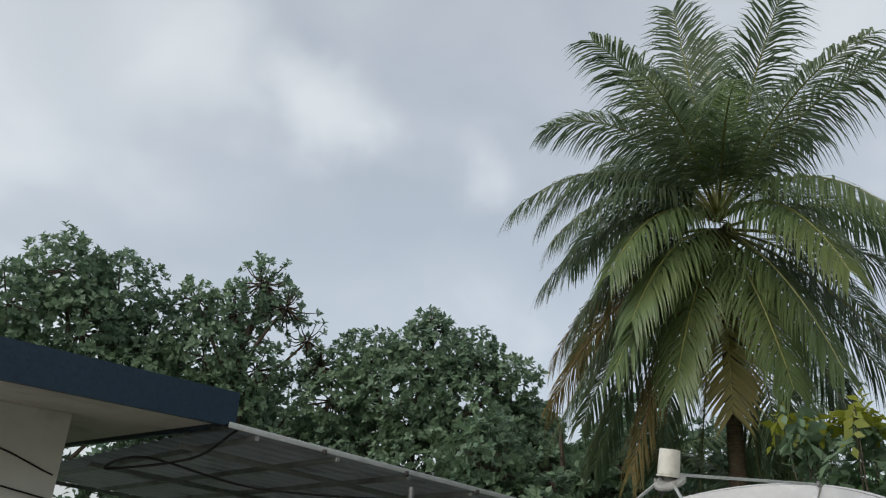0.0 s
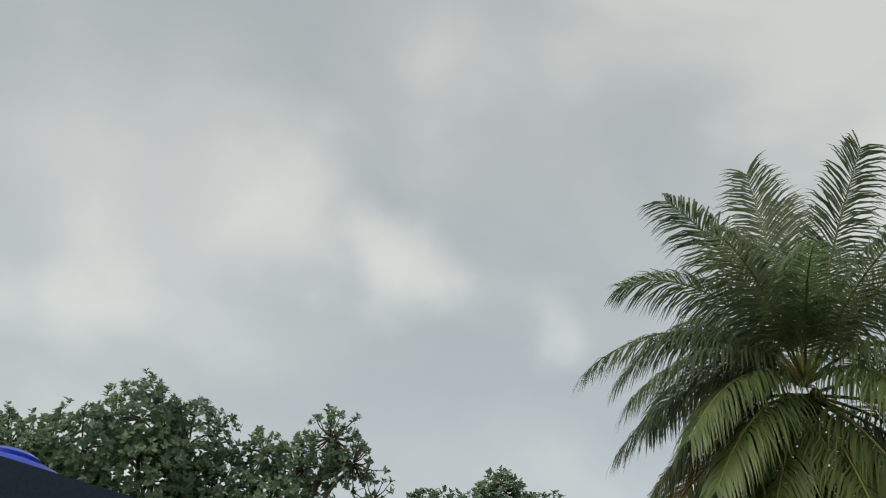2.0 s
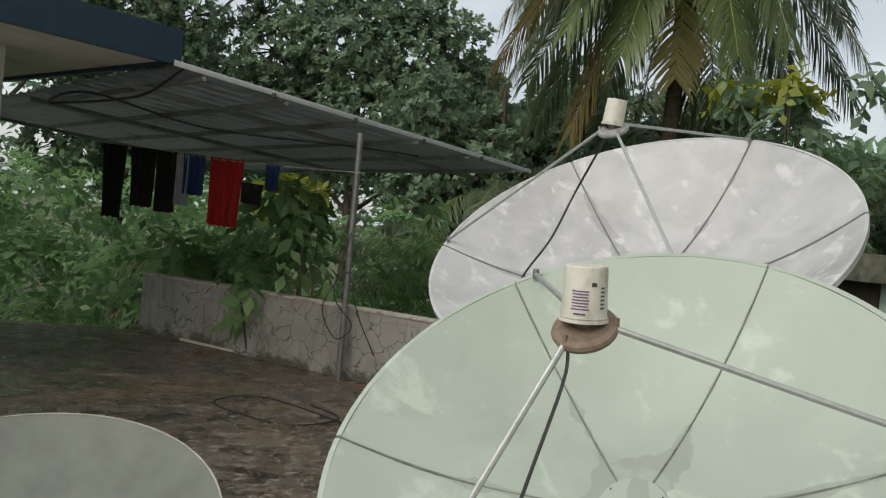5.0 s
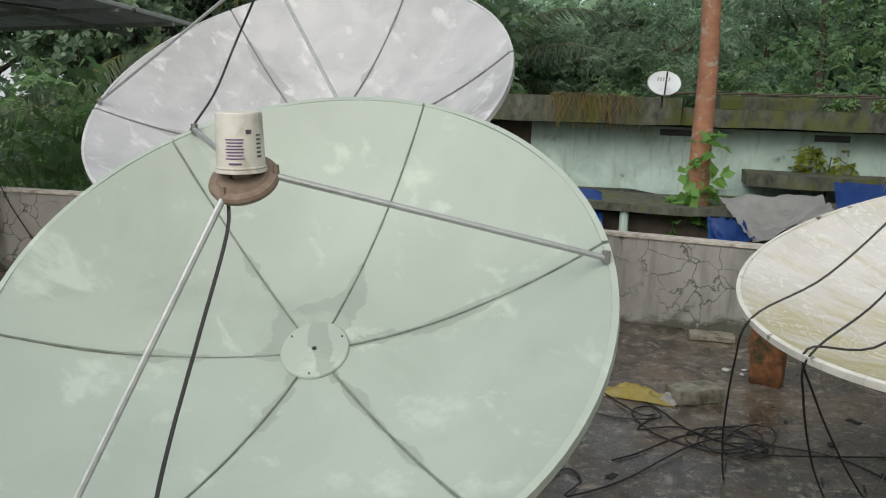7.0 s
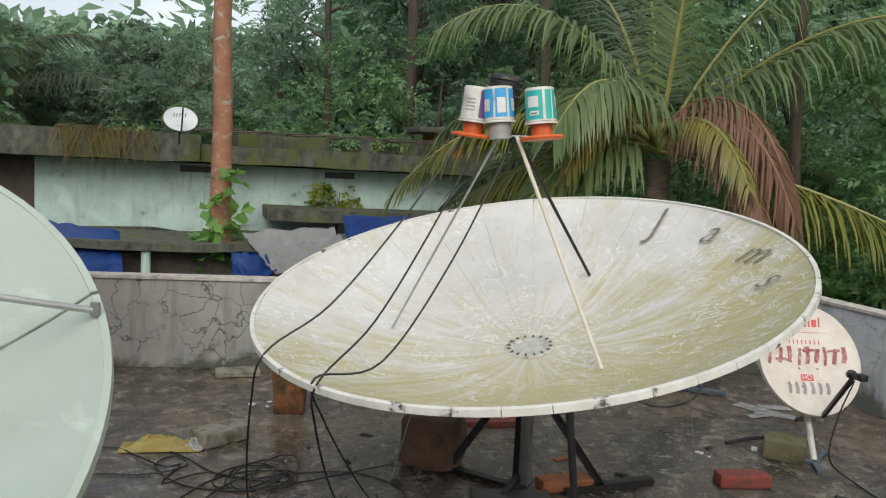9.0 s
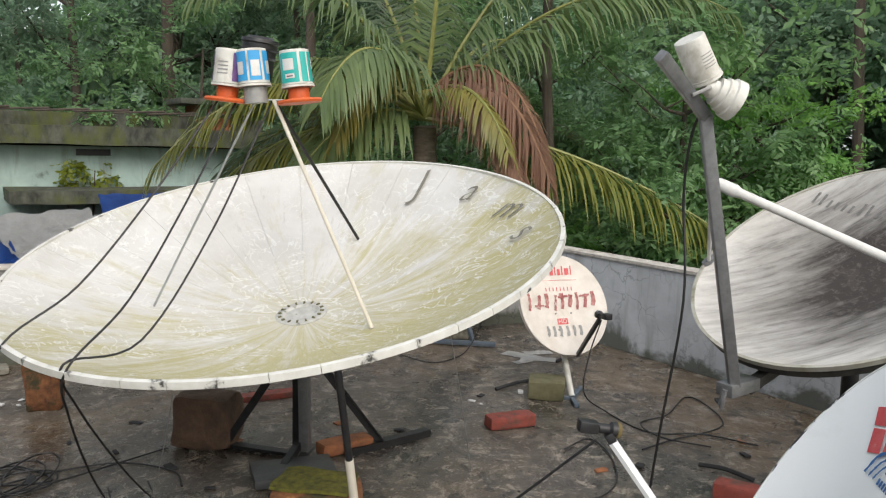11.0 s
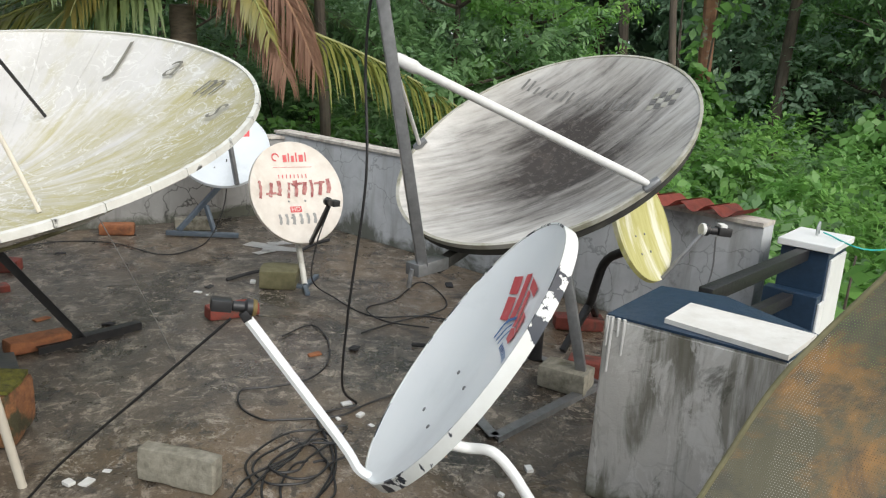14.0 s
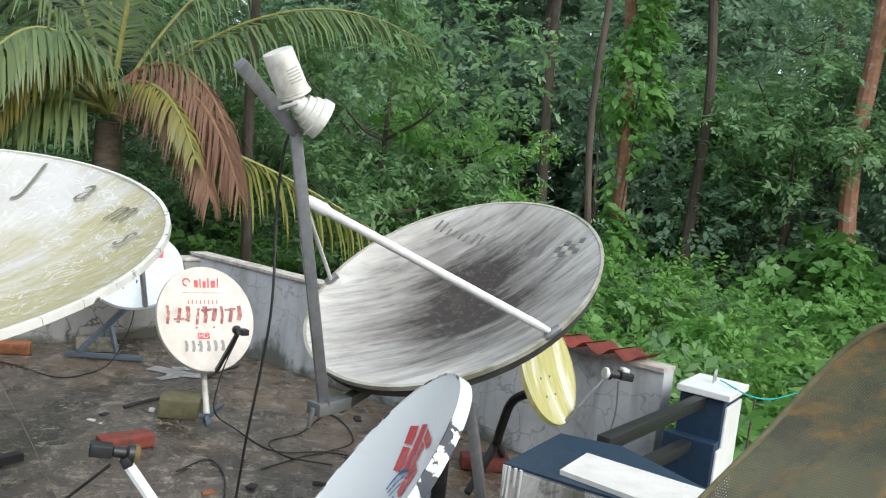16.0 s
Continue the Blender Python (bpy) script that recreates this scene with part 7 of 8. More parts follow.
wood = random.Random(5)
spots = []
for ring, (r0, r1, n) in enumerate(((15, 19, 11), (20, 26, 17), (27, 36, 22))):
    for i in range(n):
        a = radians(-62 + 128 * (i + wood.uniform(0.1, 0.9)) / n)
        r = wood.uniform(r0, r1)
        x, y = 0.4 + r * math.cos(a), r * math.sin(a)
        if 2.0 < y - 0 < 14 and x < 15 and r < 18:
            continue
        if math.degrees(a) < 30 and r < 18.5:
            continue
        spots.append((x, y, ring))
for x, y, ring in spots:
    k = wood.choice((0, 0, 1, 2, 5)) if ring == 0 else wood.choice((0, 3, 4, 1, 5)) if ring == 1 else wood.choice((3, 4))
    far_north = math.degrees(math.atan2(y, x)) > 38
    size = wood.uniform(0.85, 1.25) * (0.74 if far_north else 1.0)
    r = math.hypot(x, y)
    if not far_north and math.degrees(math.atan2(y, x)) < 30:
        size = min(size, ((r - 11) * 0.85 + 2.0) / TREES[k][2])
    if 43 < math.degrees(math.atan2(y, x)) < 66:
        size = min(size, (1.4 + 0.145 * r - g(x, y)) / TREES[k][2])
    plant_tree(TREES[k], (x, y, g(x, y)), wood.uniform(0, 6.28), size, ("tall slender tree in dense green woods", "tall dark-leaved tree in dense woods", "leafy tree at the edge of the woods", "tall tree deep in the woods, haze put into its pale leaf colour", "tree deep in the woods with leaves coloured pale for haze", "tall bare-stemmed tree with a high crown")[k])

# feathery bright trees near the wall
FEATHER = [tree_meshes("feather_a", 7.5, 2.3, 70, 13000, M["leaf_mid"], M["bark"], 21, 0.14, 0.055, low=0.15, spread=0.6, trunk_r=0.09),
           tree_meshes("feather_b", 7.0, 2.2, 60, 11000, M["leaf_bright"], M["bark"], 22, 0.13, 0.06, low=0.15, spread=0.55, trunk_r=0.09)]
for k, x, y, s, tn in ((0, 13.2, -0.9, 1.0, 0.4), (1, 14.2, -2.4, 0.85, 2.0), (0, 15.6, 1.6, 1.05, 1.0), (0, 16.8, 4.8, 1.1, 3.0), (0, 15.5, 8.6, 0.95, 2.0), (1, 19, -9.5, 1.0, 1.0), (0, 12.8, 13.5, 0.75, 0.3), (0, 9.6, 15.4, 0.72, 1.3), (0, 14.4, 11.2, 0.8, 0.9)):
    plant_tree(FEATHER[k], (x, y, g(x, y)), tn, s, "feathery light green tree close behind the terrace", group="feathery trees")

# undergrowth
under = []
ug = random.Random(9)
for i in range(620):
    a = radians(ug.uniform(-68, 24))
    r = ug.uniform(8.5, 24)
    x, y = r * math.cos(a), r * math.sin(a)
    if x + 0 < 6.2 + 0.0 and y > -3.5:
        continue
    under.append((x, y, g(x, y) + ug.uniform(0.4, 2.1) + (0.7 if r < 15 else 0.4)))
v, f = leaf_cloud(under, (0.8, 0.8, 0.6), 95000, 0.16, 0.09, 0.1)
ob = new("undergrowth", quick_mesh("undergrowth", v, f, M["leaf_mid"]))
tagged(ob, "tangled green undergrowth below the trees", "undergrowth", kind="stuff")
v, f = leaf_cloud(under[::3], (0.7, 0.7, 0.45), 36000, 0.16, 0.10, 0.1)
v[:, 2] += 0.30
ob = new("undergrowth", quick_mesh("undergrowth", v, f, M["leaf_bright"]))
tagged(ob, "bright green creepers over the undergrowth", "undergrowth", kind="stuff")

# bright scrub on the slope beyond the stair
low = []
for i in range(340):
    an = radians(ug.uniform(-64, -18))
    r = ug.uniform(9.5, 22)
    low.append((r * math.cos(an), r * math.sin(an), ug.uniform(-1.6, -0.3) + 0.095 * (r - 9) + 0.35 * noise.noise(Vector((r, an * 6, 0)))))
v, f = leaf_cloud(low, (0.6, 0.6, 0.45), 70000, 0.13, 0.075, 0.15)
ob = new("undergrowth", quick_mesh("undergrowth", v, f, M["leaf_bright"]))
tagged(ob, "bright green scrub on the slope beyond the stair", "undergrowth", kind="stuff")

# fine foliage filling the woods behind the first trees, haze put into its green
haze = []
for i in range(620):
    an = radians(ug.uniform(-72, 30))
    r = ug.uniform(18.5, 33)
    front = (r - 16.5) * 0.85
    haze.append((r * math.cos(an), r * math.sin(an), front + ug.uniform(-2.2, 0.4) + 1.6 * noise.noise(Vector((r * 0.3, an * 5, 1)))))
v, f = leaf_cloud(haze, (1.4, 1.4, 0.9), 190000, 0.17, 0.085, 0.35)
ob = new("woods_foliage", quick_mesh("woods_foliage", v, f, M["leaf_hazed"]))
tagged(ob, "foliage deep in the woods, its green paled to show haze", "foliage", kind="stuff")

# a dense far edge of the woods, in the same haze-paled leaf colour
cs = []
for i in range(900):
    a = radians(ug.uniform(-75, 62))
    r = ug.uniform(34, 46)
    north = math.degrees(a) > 36
    cs.append((r * math.cos(a), r * math.sin(a), ug.uniform(-1, 6.5 if north else 17)))
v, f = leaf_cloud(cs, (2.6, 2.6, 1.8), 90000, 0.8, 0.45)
ob = new("far_woods", quick_mesh("far_woods", v, f, M["leaf_hazed"]))
tagged(ob, "dense far edge of the woods, coloured pale for haze", "woods", kind="stuff")
cs = [(ug.uniform(-4, 9), ug.uniform(12.0, 21), ug.uniform(-3.0, 1.6)) for i in range(150)] + [(ug.uniform(-8, -1), ug.uniform(12.5, 21), ug.uniform(-3.0, 2.2)) for i in range(90)]
v, f = leaf_cloud(cs, (0.9, 0.9, 0.7), 30000, 0.22, 0.10)
ob = new("undergrowth", quick_mesh("undergrowth", v, f, M["leaf_mid"]))
tagged(ob, "garden shrubs crowding behind the north parapet", "undergrowth", kind="stuff")
cs = [(ug.uniform(-34, -2), ug.uniform(28, 36), ug.uniform(-3, 6)) for i in range(160)] + [(ug.uniform(0, 26), ug.uniform(30, 40), ug.uniform(-3, 4.5)) for i in range(160)]
v, f = leaf_cloud(cs, (2.0, 2.0, 1.4), 30000, 0.42, 0.22)
ob = new("far_woods", quick_mesh("far_woods", v, f, M["leaf_dark"]))
tagged(ob, "dark trees far behind the garden", "woods", kind="stuff")

# ---------------------------------------------------------------- palms
def bent_frond(parent, start, away, aside, rise, angle, near, L, sag, mat, stem_mat="rachis", pairs=78, leaf=1.05, hang=0.8, seed=0, width=0.046, gaps=0.05, roll=0.0):
    """A frond that leaves the crown at an angle in the plane of aside and rise, near degrees out of it towards away,
    and bends under its weight by sag; long split leaflets hang from both sides of its midrib."""
    rng = np.random.default_rng(seed)
    a, b = radians(angle), radians(near)
    d0 = (np.array(aside) * math.cos(a) + np.array(rise) * math.sin(a)) * math.cos(b) + np.array(away) * math.sin(b)
    n = 22
    pts, dirs = [np.zeros(3)], []
    flat = np.array([d0[0], d0[1], 0.0])
    flat = flat / np.linalg.norm(flat) if np.linalg.norm(flat) > 0.05 else np.array(aside, float)
    for i in range(n):
        t = (i + 0.5) / n
        d = d0 + np.array([0, 0, -1.0]) * sag * t ** 1.25
        d /= np.linalg.norm(d)
        dirs.append(d)
        pts.append(pts[-1] + d * L / n)
    pts = np.array(pts)
    level = np.array([-flat[1], flat[0], 0.0])
    V, F = [], []
    for side in (-1, 1):
        for j in range(pairs):
            if rng.random() < gaps:
                continue
            t = 0.16 + 0.84 * (j + rng.random() * 0.5) / pairs
            x = min(t * n, n - 1e-3)
            i = int(x)
            p = pts[i] + (pts[i + 1] - pts[i]) * (x - i)
            d = dirs[i]
            s = level - d * level.dot(d)
            s /= np.linalg.norm(s)
            up = np.cross(s, d)
            up = up if up[2] > 0 or abs(up[2]) < 0.1 else -up
            r = radians(roll)
            s, up = s * math.cos(r) + up * math.sin(r), up * math.cos(r) - s * math.sin(r)
            ll = leaf * max(0.5, math.sin(math.pi * min(1, 0.24 + 0.70 * t)) ** 0.5) * (0.82 + 0.32 * rng.random())
            o = s * side + d * (0.45 + 0.75 * t) + up * 0.18 + rng.normal(0, 0.11, 3)
            o /= np.linalg.norm(o)
            w = np.cross(o, up)
            w /= np.linalg.norm(w) + 1e-9
            k = len(V)
            q = p.copy()
            bend = hang * (0.75 + 0.5 * rng.random())
            for step, (frac, wd) in enumerate(((0.0, 0.5), (0.35, 1.0), (0.7, 0.75), (1.0, 0.06))):
                if step:
                    oo = o + np.array([0, 0, -1.0]) * bend * frac * frac * 1.5
                    q = q + oo / np.linalg.norm(oo) * ll * (0.35 if step < 3 else 0.3)
                V += [q - w * width * 0.5 * wd, q + w * width * 0.5 * wd]
            F += [(k, k + 1, k + 3, k + 2), (k + 2, k + 3, k + 5, k + 4), (k + 4, k + 5, k + 7, k + 6)]
    ob = new("frond", quick_mesh("frond", np.array(V), np.array(F), M[mat]))
    ob.parent = parent
    ob.matrix_basis = Matrix.Translation(start)
    bm = fresh()
    tube(bm, [Vector(p) for p in pts], (0.04, 0.006), 6)
    st = new("midrib", mesh_of("midrib", bm, M[stem_mat]))
    st.parent = ob
    return ob


def palm(name, base, top, label, r=0.16, rings=30):
    ob = thing("coconut_palm", base, label, "palm tree")
    bm = fresh()
    b, t = Vector(base), Vector(top)
    pts = [b.lerp(t, i / rings) + Vector((0.10 * math.sin(i / rings * 3.0), 0, 0)) for i in range(rings + 1)]
    tube(bm, pts, [r * (1.25 - 0.45 * i / rings) * (1.05 if i % 2 else 0.97) for i in range(rings + 1)], 12)
    part("trunk", bm, M["palm_trunk"], ob)
    return ob, t - b


FG = [frond_meshes("frond_up", 5.0, 1.6, 46, 1.35, 0.45, 1, M["frond_green"], M["rachis"], width=0.060, rise=75),
      frond_meshes("frond_arch", 5.6, 2.3, 48, 1.45, 0.9, 2, M["frond_green"], M["rachis"], width=0.060, curl=0.3, rise=66),
      frond_meshes("frond_hang", 5.2, 1.9, 48, 1.4, 1.3, 3, M["frond_green"], M["rachis"], gaps=0.10, width=0.058, curl=-0.3, rise=60)]
FA = [frond_meshes("frond_up", 5.2, 1.35, 84, 1.30, 0.5, 11, M["frond_dark"], M["rachis"], width=0.050, rise=68),
      frond_meshes("frond_arch", 5.4, 2.0, 84, 1.35, 0.85, 12, M["frond_dark"], M["rachis"], width=0.050, curl=0.35, rise=32),
      frond_meshes("frond_hang", 5.2, 1.5, 76, 1.35, 1.2, 13, M["frond_dark"], M["rachis"], gaps=0.10, width=0.050, curl=-0.35)]
pa, top = palm("palm", (6.5, 16.7, -3.2), (6.35, 15.8, 9.1), "tall coconut palm with a full crown of green and yellowing fronds", 0.17)
rp = random.Random(3)
TOWARDS, ASIDE, RISE = np.array([-0.34, -0.86, -0.39]), np.array([0.93, -0.37, 0.0]), np.array([-0.145, -0.362, 0.921])
for i, (angle, near, L, sag, hang, mat) in enumerate((
        (74, -6, 5.3, 0.35, 0.5, "frond_dark"), (97, -10, 5.0, 0.25, 0.3, "frond_dark"), (90, -30, 5.4, 0.4, 0.4, "frond_dark"), (110, 10, 5.0, 0.75, 0.7, "frond_dark"), (120, -8, 4.8, 1.15, 0.8, "frond_dark"),
        (130, -16, 4.8, 1.7, 0.9, "frond_dark"), (137, 2, 5.1, 1.5, 1.2, "frond_dark"), (144, 24, 4.6, 1.6, 1.3, "frond_dark"), (148, 42, 4.1, 2.0, 1.3, "frond_green"), (162, 8, 4.5, 1.7, 1.4, "frond_dark"),
        (174, 28, 4.5, 1.9, 1.4, "frond_dark"), (186, 10, 4.8, 1.7, 1.4, "frond_tan"), (200, 34, 5.2, 1.6, 1.3, "frond_dark"), (40, 36, 4.9, 1.5, 1.2, "frond_green"),
        (34, 50, 4.8, 1.9, 1.2, "frond_green"), (54, -5, 6.0, 0.85, 1.3, "frond_dark"), (62, 20, 5.2, 0.8, 1.0, "frond_dark"), (18, 12, 5.6, 1.2, 1.2, "frond_green"), (-4, 8, 5.8, 1.1, 1.2, "frond_dark"),
        (-26, 20, 5.8, 1.2, 1.2, "frond_dark"), (-52, -10, 5.8, 0.9, 1.2, "frond_dark"), (226, 10, 5.8, 1.0, 1.2, "frond_dark"), (246, -15, 5.8, 0.9, 1.2, "frond_dark"), (218, -20, 5.8, 1.0, 1.2, "frond_dark"),
        (84, 34, 4.6, 0.9, 1.0, "frond_green"), (66, -42, 5.2, 0.9, 0.9, "frond_dark"), (122, -42, 5.2, 0.9, 0.9, "frond_dark"), (28, -40, 5.0, 1.2, 1.0, "frond_dark"),
        (150, -40, 5.0, 1.3, 1.0, "frond_dark"), (196, -35, 5.4, 1.2, 1.1, "frond_dark"), (-14, -40, 5.4, 1.1, 1.1, "frond_dark"), (-84, 22, 5.8, 0.7, 1.2, "frond_dark"), (-76, -25, 6.0, 0.7, 1.2, "frond_dark"), (260, 25, 5.8, 0.7, 1.2, "frond_dark"),
        (204, -5, 5.6, 1.3, 1.3, "frond_tan"), (-36, -12, 5.9, 1.0, 1.2, "frond_dark"), (104, 26, 5.0, 0.95, 0.9, "frond_dark"), (-50, 32, 5.6, 1.1, 1.2, "frond_dark"), (238, 34, 5.8, 1.0, 1.3, "frond_tan"), (212, 20, 6.0, 1.2, 1.3, "frond_dark"), (-64, 12, 6.0, 0.9, 1.3, "frond_dark"), (230, -8, 6.2, 0.9, 1.3, "frond_dark"), (204, 52, 4.8, 1.3, 1.3, "frond_green"), (-28, 54, 4.8, 1.3, 1.3, "frond_green"), (240, 56, 4.6, 1.0, 1.2, "frond_green"), (-58, 56, 4.6, 1.0, 1.2, "frond_green"), (176, 58, 4.2, 1.6, 1.3, "frond_green"))):
    bent_frond(pa, top + Vector((0, 0, 0.25 if 20 < angle < 165 else 0.0)), TOWARDS, ASIDE, RISE, angle, near, L, sag, mat, pairs=112, leaf=1.42, hang=hang + 0.25, seed=100 + i, width=0.043, roll=rp.uniform(-14, 14), stem_mat="rachis_dead" if mat == "frond_tan" else "rachis", gaps=0.2 if mat == "frond_tan" else 0.05)
bent_frond(pa, top, TOWARDS, ASIDE, RISE, -90, 40, 4.3, 0.9, "frond_yellow", pairs=74, leaf=1.25, hang=0.3, seed=150, width=0.055)
for k in range(7):
    bm = fresh()
    a = k * 0.9
    p = Vector((6.25, 15.9, 9.05)) + Vector((math.cos(a) * 0.32, math.sin(a) * 0.32, -0.1 * (k % 3)))
    turned(bm, [(0, -0.15), (0.08, -0.11), (0.115, 0), (0.09, 0.11), (0, 0.16)], Matrix.Translation(p), 12)
    part("coconut", bm, M["mossy_block"], pa)
bm = fresh()
for k in range(12):
    a = 3.6 + k * 0.12
    tube(bm, [Vector((6.2, 15.8, 9.3)), Vector((6.2 + math.cos(a) * 0.7, 15.8 + math.sin(a) * 0.6, 9.55 - 0.05 * k)), Vector((6.2 + math.cos(a) * 1.0, 15.8 + math.sin(a) * 0.9, 9.0 - 0.04 * k))], (0.02, 0.008), 5)
part("flower_spray", bm, M["frond_tan"], pa, "dry orange flower spray")

pb, top = palm("palm", (11.2, 2.62, -3.0), (11.0, 2.65, 1.82), "young coconut palm close behind the parapet with one dead brown frond", 0.2)
TOWARDS, ASIDE = np.array([-0.971, -0.237, 0.0]), np.array([0.237, -0.971, 0.0])
for i, (angle, near, L, sag, hang, leaf, mat) in enumerate((
        (-8, 16, 4.6, 0.55, 2.2, 1.05, "frond_olive"), (40, 34, 2.7, 2.6, 2.4, 0.8, "frond_dead"), (52, 22, 2.7, 2.9, 2.4, 0.8, "frond_dead"), (34, 46, 2.5, 2.5, 2.4, 0.75, "frond_dead"), (124, 44, 2.5, 2.1, 2.2, 0.62, "frond_yellow"),
        (40, 50, 2.2, 1.9, 2.2, 0.55, "frond_yellow"), (150, 24, 3.9, 1.5, 1.2, 1.05, "frond_olive"), (138, 12, 3.2, 1.4, 1.4, 1.0, "frond_green"), (118, 15, 3.9, 1.3, 1.3, 1.05, "frond_green"),
        (66, 0, 4.6, 1.2, 1.5, 1.15, "frond_green"), (50, 4, 4.6, 1.1, 1.6, 1.1, "frond_green"), (106, -20, 4.4, 1.0, 1.2, 1.0, "frond_dark"), (112, 34, 2.9, 1.7, 1.5, 1.0, "frond_green"),
        (62, -42, 4.8, 1.0, 1.0, 1.1, "frond_dark"), (128, -42, 4.6, 1.1, 1.0, 1.1, "frond_dark"), (168, -25, 4.3, 1.3, 1.2, 1.0, "frond_dark"),
        (20, -38, 4.6, 1.2, 1.2, 1.0, "frond_dark"), (160, 40, 2.5, 1.7, 1.3, 1.0, "frond_green"), (176, 10, 3.0, 1.0, 1.4, 1.0, "frond_olive"), (95, -30, 4.6, 0.8, 1.0, 1.1, "frond_dark"), (86, 6, 4.4, 0.9, 1.3, 1.1, "frond_green"))):
    bent_frond(pb, top + Vector((0, 0, 0.35 if "dead" in mat or "yellow" in mat else 0.1)), TOWARDS, ASIDE, (0, 0, 1), angle, near, L, sag, mat, pairs=84, leaf=leaf, hang=hang, seed=200 + i, roll=rp.uniform(-10, 10), stem_mat="rachis_dead" if mat == "frond_dead" else "rachis", width=0.03 if "dead" in mat or "yellow" in mat else 0.045, gaps=0.22 if "yellow" in mat else 0.06)

pc, top = palm("palm", (2.6, 14.6, -3.2), (2.4, 14.2, 0.3), "low palm among the garden shrubs", 0.14)
for i in range(10):
    set_frond(pc, FG[i % 3], top, i * 36 + 5, rp.uniform(20, 70), 0, 0.62)
pd, top = palm("palm", (-1.2, 13.4, -3.2), (-1.2, 13.2, -0.6), "low palm among the garden shrubs", 0.14)
for i in range(9):
    set_frond(pd, FG[i % 3], top, i * 40 + 15, rp.uniform(25, 70), 0, 0.6)
pe, top = palm("palm", (10.0, 22, -3.2), (9.8, 22, 5.2), "coconut palm far behind the garden", 0.16)
for i in range(16):
    set_frond(pe, FG[i % 3], top, i * 47, rp.uniform(-25, 70), 0, 0.9)

for bx, by, zt, sz in ((8.6, 19.5, 3.6, 0.85), (4.6, 20.5, 2.6, 0.8), (11.5, 18.0, 2.4, 0.8)):
    pf, top = palm("palm", (bx, by, -3.2), (bx - 0.2, by, zt), "low coconut palm behind the garden trees", 0.15)
    for i in range(14):
        set_frond(pf, FA[i % 3], top, i * 51, rp.uniform(-25, 70), rp.uniform(-20, 20), sz)

# reddish trunk with creeper
RT = thing("creeper_clad_tree", (8.2, 7.65, -3.2), "reddish-barked tree with a leafy creeper round its foot", "tree")
bm = fresh()
tube(bm, smooth_line([(8.2, 7.68, -3.4), (8.28, 7.7, 0.0), (8.36, 7.78, 1.2), (8.30, 7.72, 2.2), (8.20, 7.66, 3.6), (8.3, 7.55, 6.0), (8.7, 7.35, 8.4)], 6), (0.16, 0.09), 14)
part("trunk", bm, M["red_trunk"], RT)
cl = [(8.24 + 0.16 * math.cos(k * 2.1), 7.66 + 0.16 * math.sin(k * 2.1), -0.2 + 0.045 * k) for k in range(34)]
v, f = leaf_cloud(cl[:20], (0.22, 0.22, 0.14), 260, 0.20, 0.15, 0.5)
v2, f2 = leaf_cloud(cl[20:], (0.12, 0.12, 0.10), 60, 0.18, 0.14, 0.5)
vv, ff = joined([(v - np.array([8.2, 7.65, -3.2]), f), (v2 - np.array([8.2, 7.65, -3.2]), f2)])
o = new("creeper", quick_mesh("creeper", vv, ff, M["leaf_bright"]))
o.parent = RT
v, f = leaf_cloud([(9.3 + ug.gauss(0, .6), 6.9 + ug.gauss(0, .6), 8.7 + ug.gauss(0, .6)) for i in range(30)], (0.6, 0.6, 0.5), 2500, 0.24, 0.12)
o = new("crown", quick_mesh("crown", v - np.array([8.2, 7.65, -3.2]), f, M["leaf_dark"]))
o.parent = RT


# ---------------------------------------------------------------- slim trunks and large-leaved plants
def slim(base, top, r, mat, label, crown=True):
    ob = thing("slender_tree", base, label, "tree", "slender trunks")
    b, t = Vector(base), Vector(top)
    bm = fresh()
    n = 14
    tube(bm, [b.lerp(t, i / n) + Vector((0.08 * math.sin(i * 0.9 + b.x), 0.08 * math.cos(i * 0.7 + b.y), 0)) for i in range(n + 1)], (r, r * 0.6), 10)
    part("trunk", bm, M[mat], ob)
    if crown:
        cs = [t + Vector((ug.gauss(0, 1.3), ug.gauss(0, 1.3), ug.uniform(-2.5, 1.5))) for i in range(22)]
        v, f = leaf_cloud(cs, (0.8, 0.8, 0.5), 1300, 0.22, 0.10)
        o = new("crown", quick_mesh("crown", v - np.array(base), f, M["leaf_mid"]))
        o.parent = ob
    return ob


for bx, by, tx, ty, zt, r, mt in ((17.3, -6.35, 17.1, -5.6, 11, 0.17, "red_trunk"), (16.8, -7.85, 16.6, -7.2, 10, 0.13, "bark"), (15.4, -10.5, 15.0, -9.8, 10, 0.20, "red_trunk"), (18.5, -4.85, 18.3, -4.4, 11, 0.13, "bark"), (12.3, 0.98, 12.35, 1.2, 9, 0.09, "bark"), (14.6, -4.9, 14.9, -4.5, 9, 0.08, "bark"), (20.5, -12.8, 20.2, -12.4, 11, 0.15, "bark"), (21.5, -8.0, 21.3, -7.8, 12, 0.12, "bark"), (13.6, 5.2, 13.5, 5.6, 10, 0.10, "bark"), (16.2, 9.4, 16.4, 9.9, 9, 0.16, "bark")):
    slim((bx, by, ground_height(bx, by) - 0.2), (tx, ty, zt), r, mt, "slender bare trunk among the undergrowth" if mt == "bark" else "straight reddish trunk rising from the undergrowth")


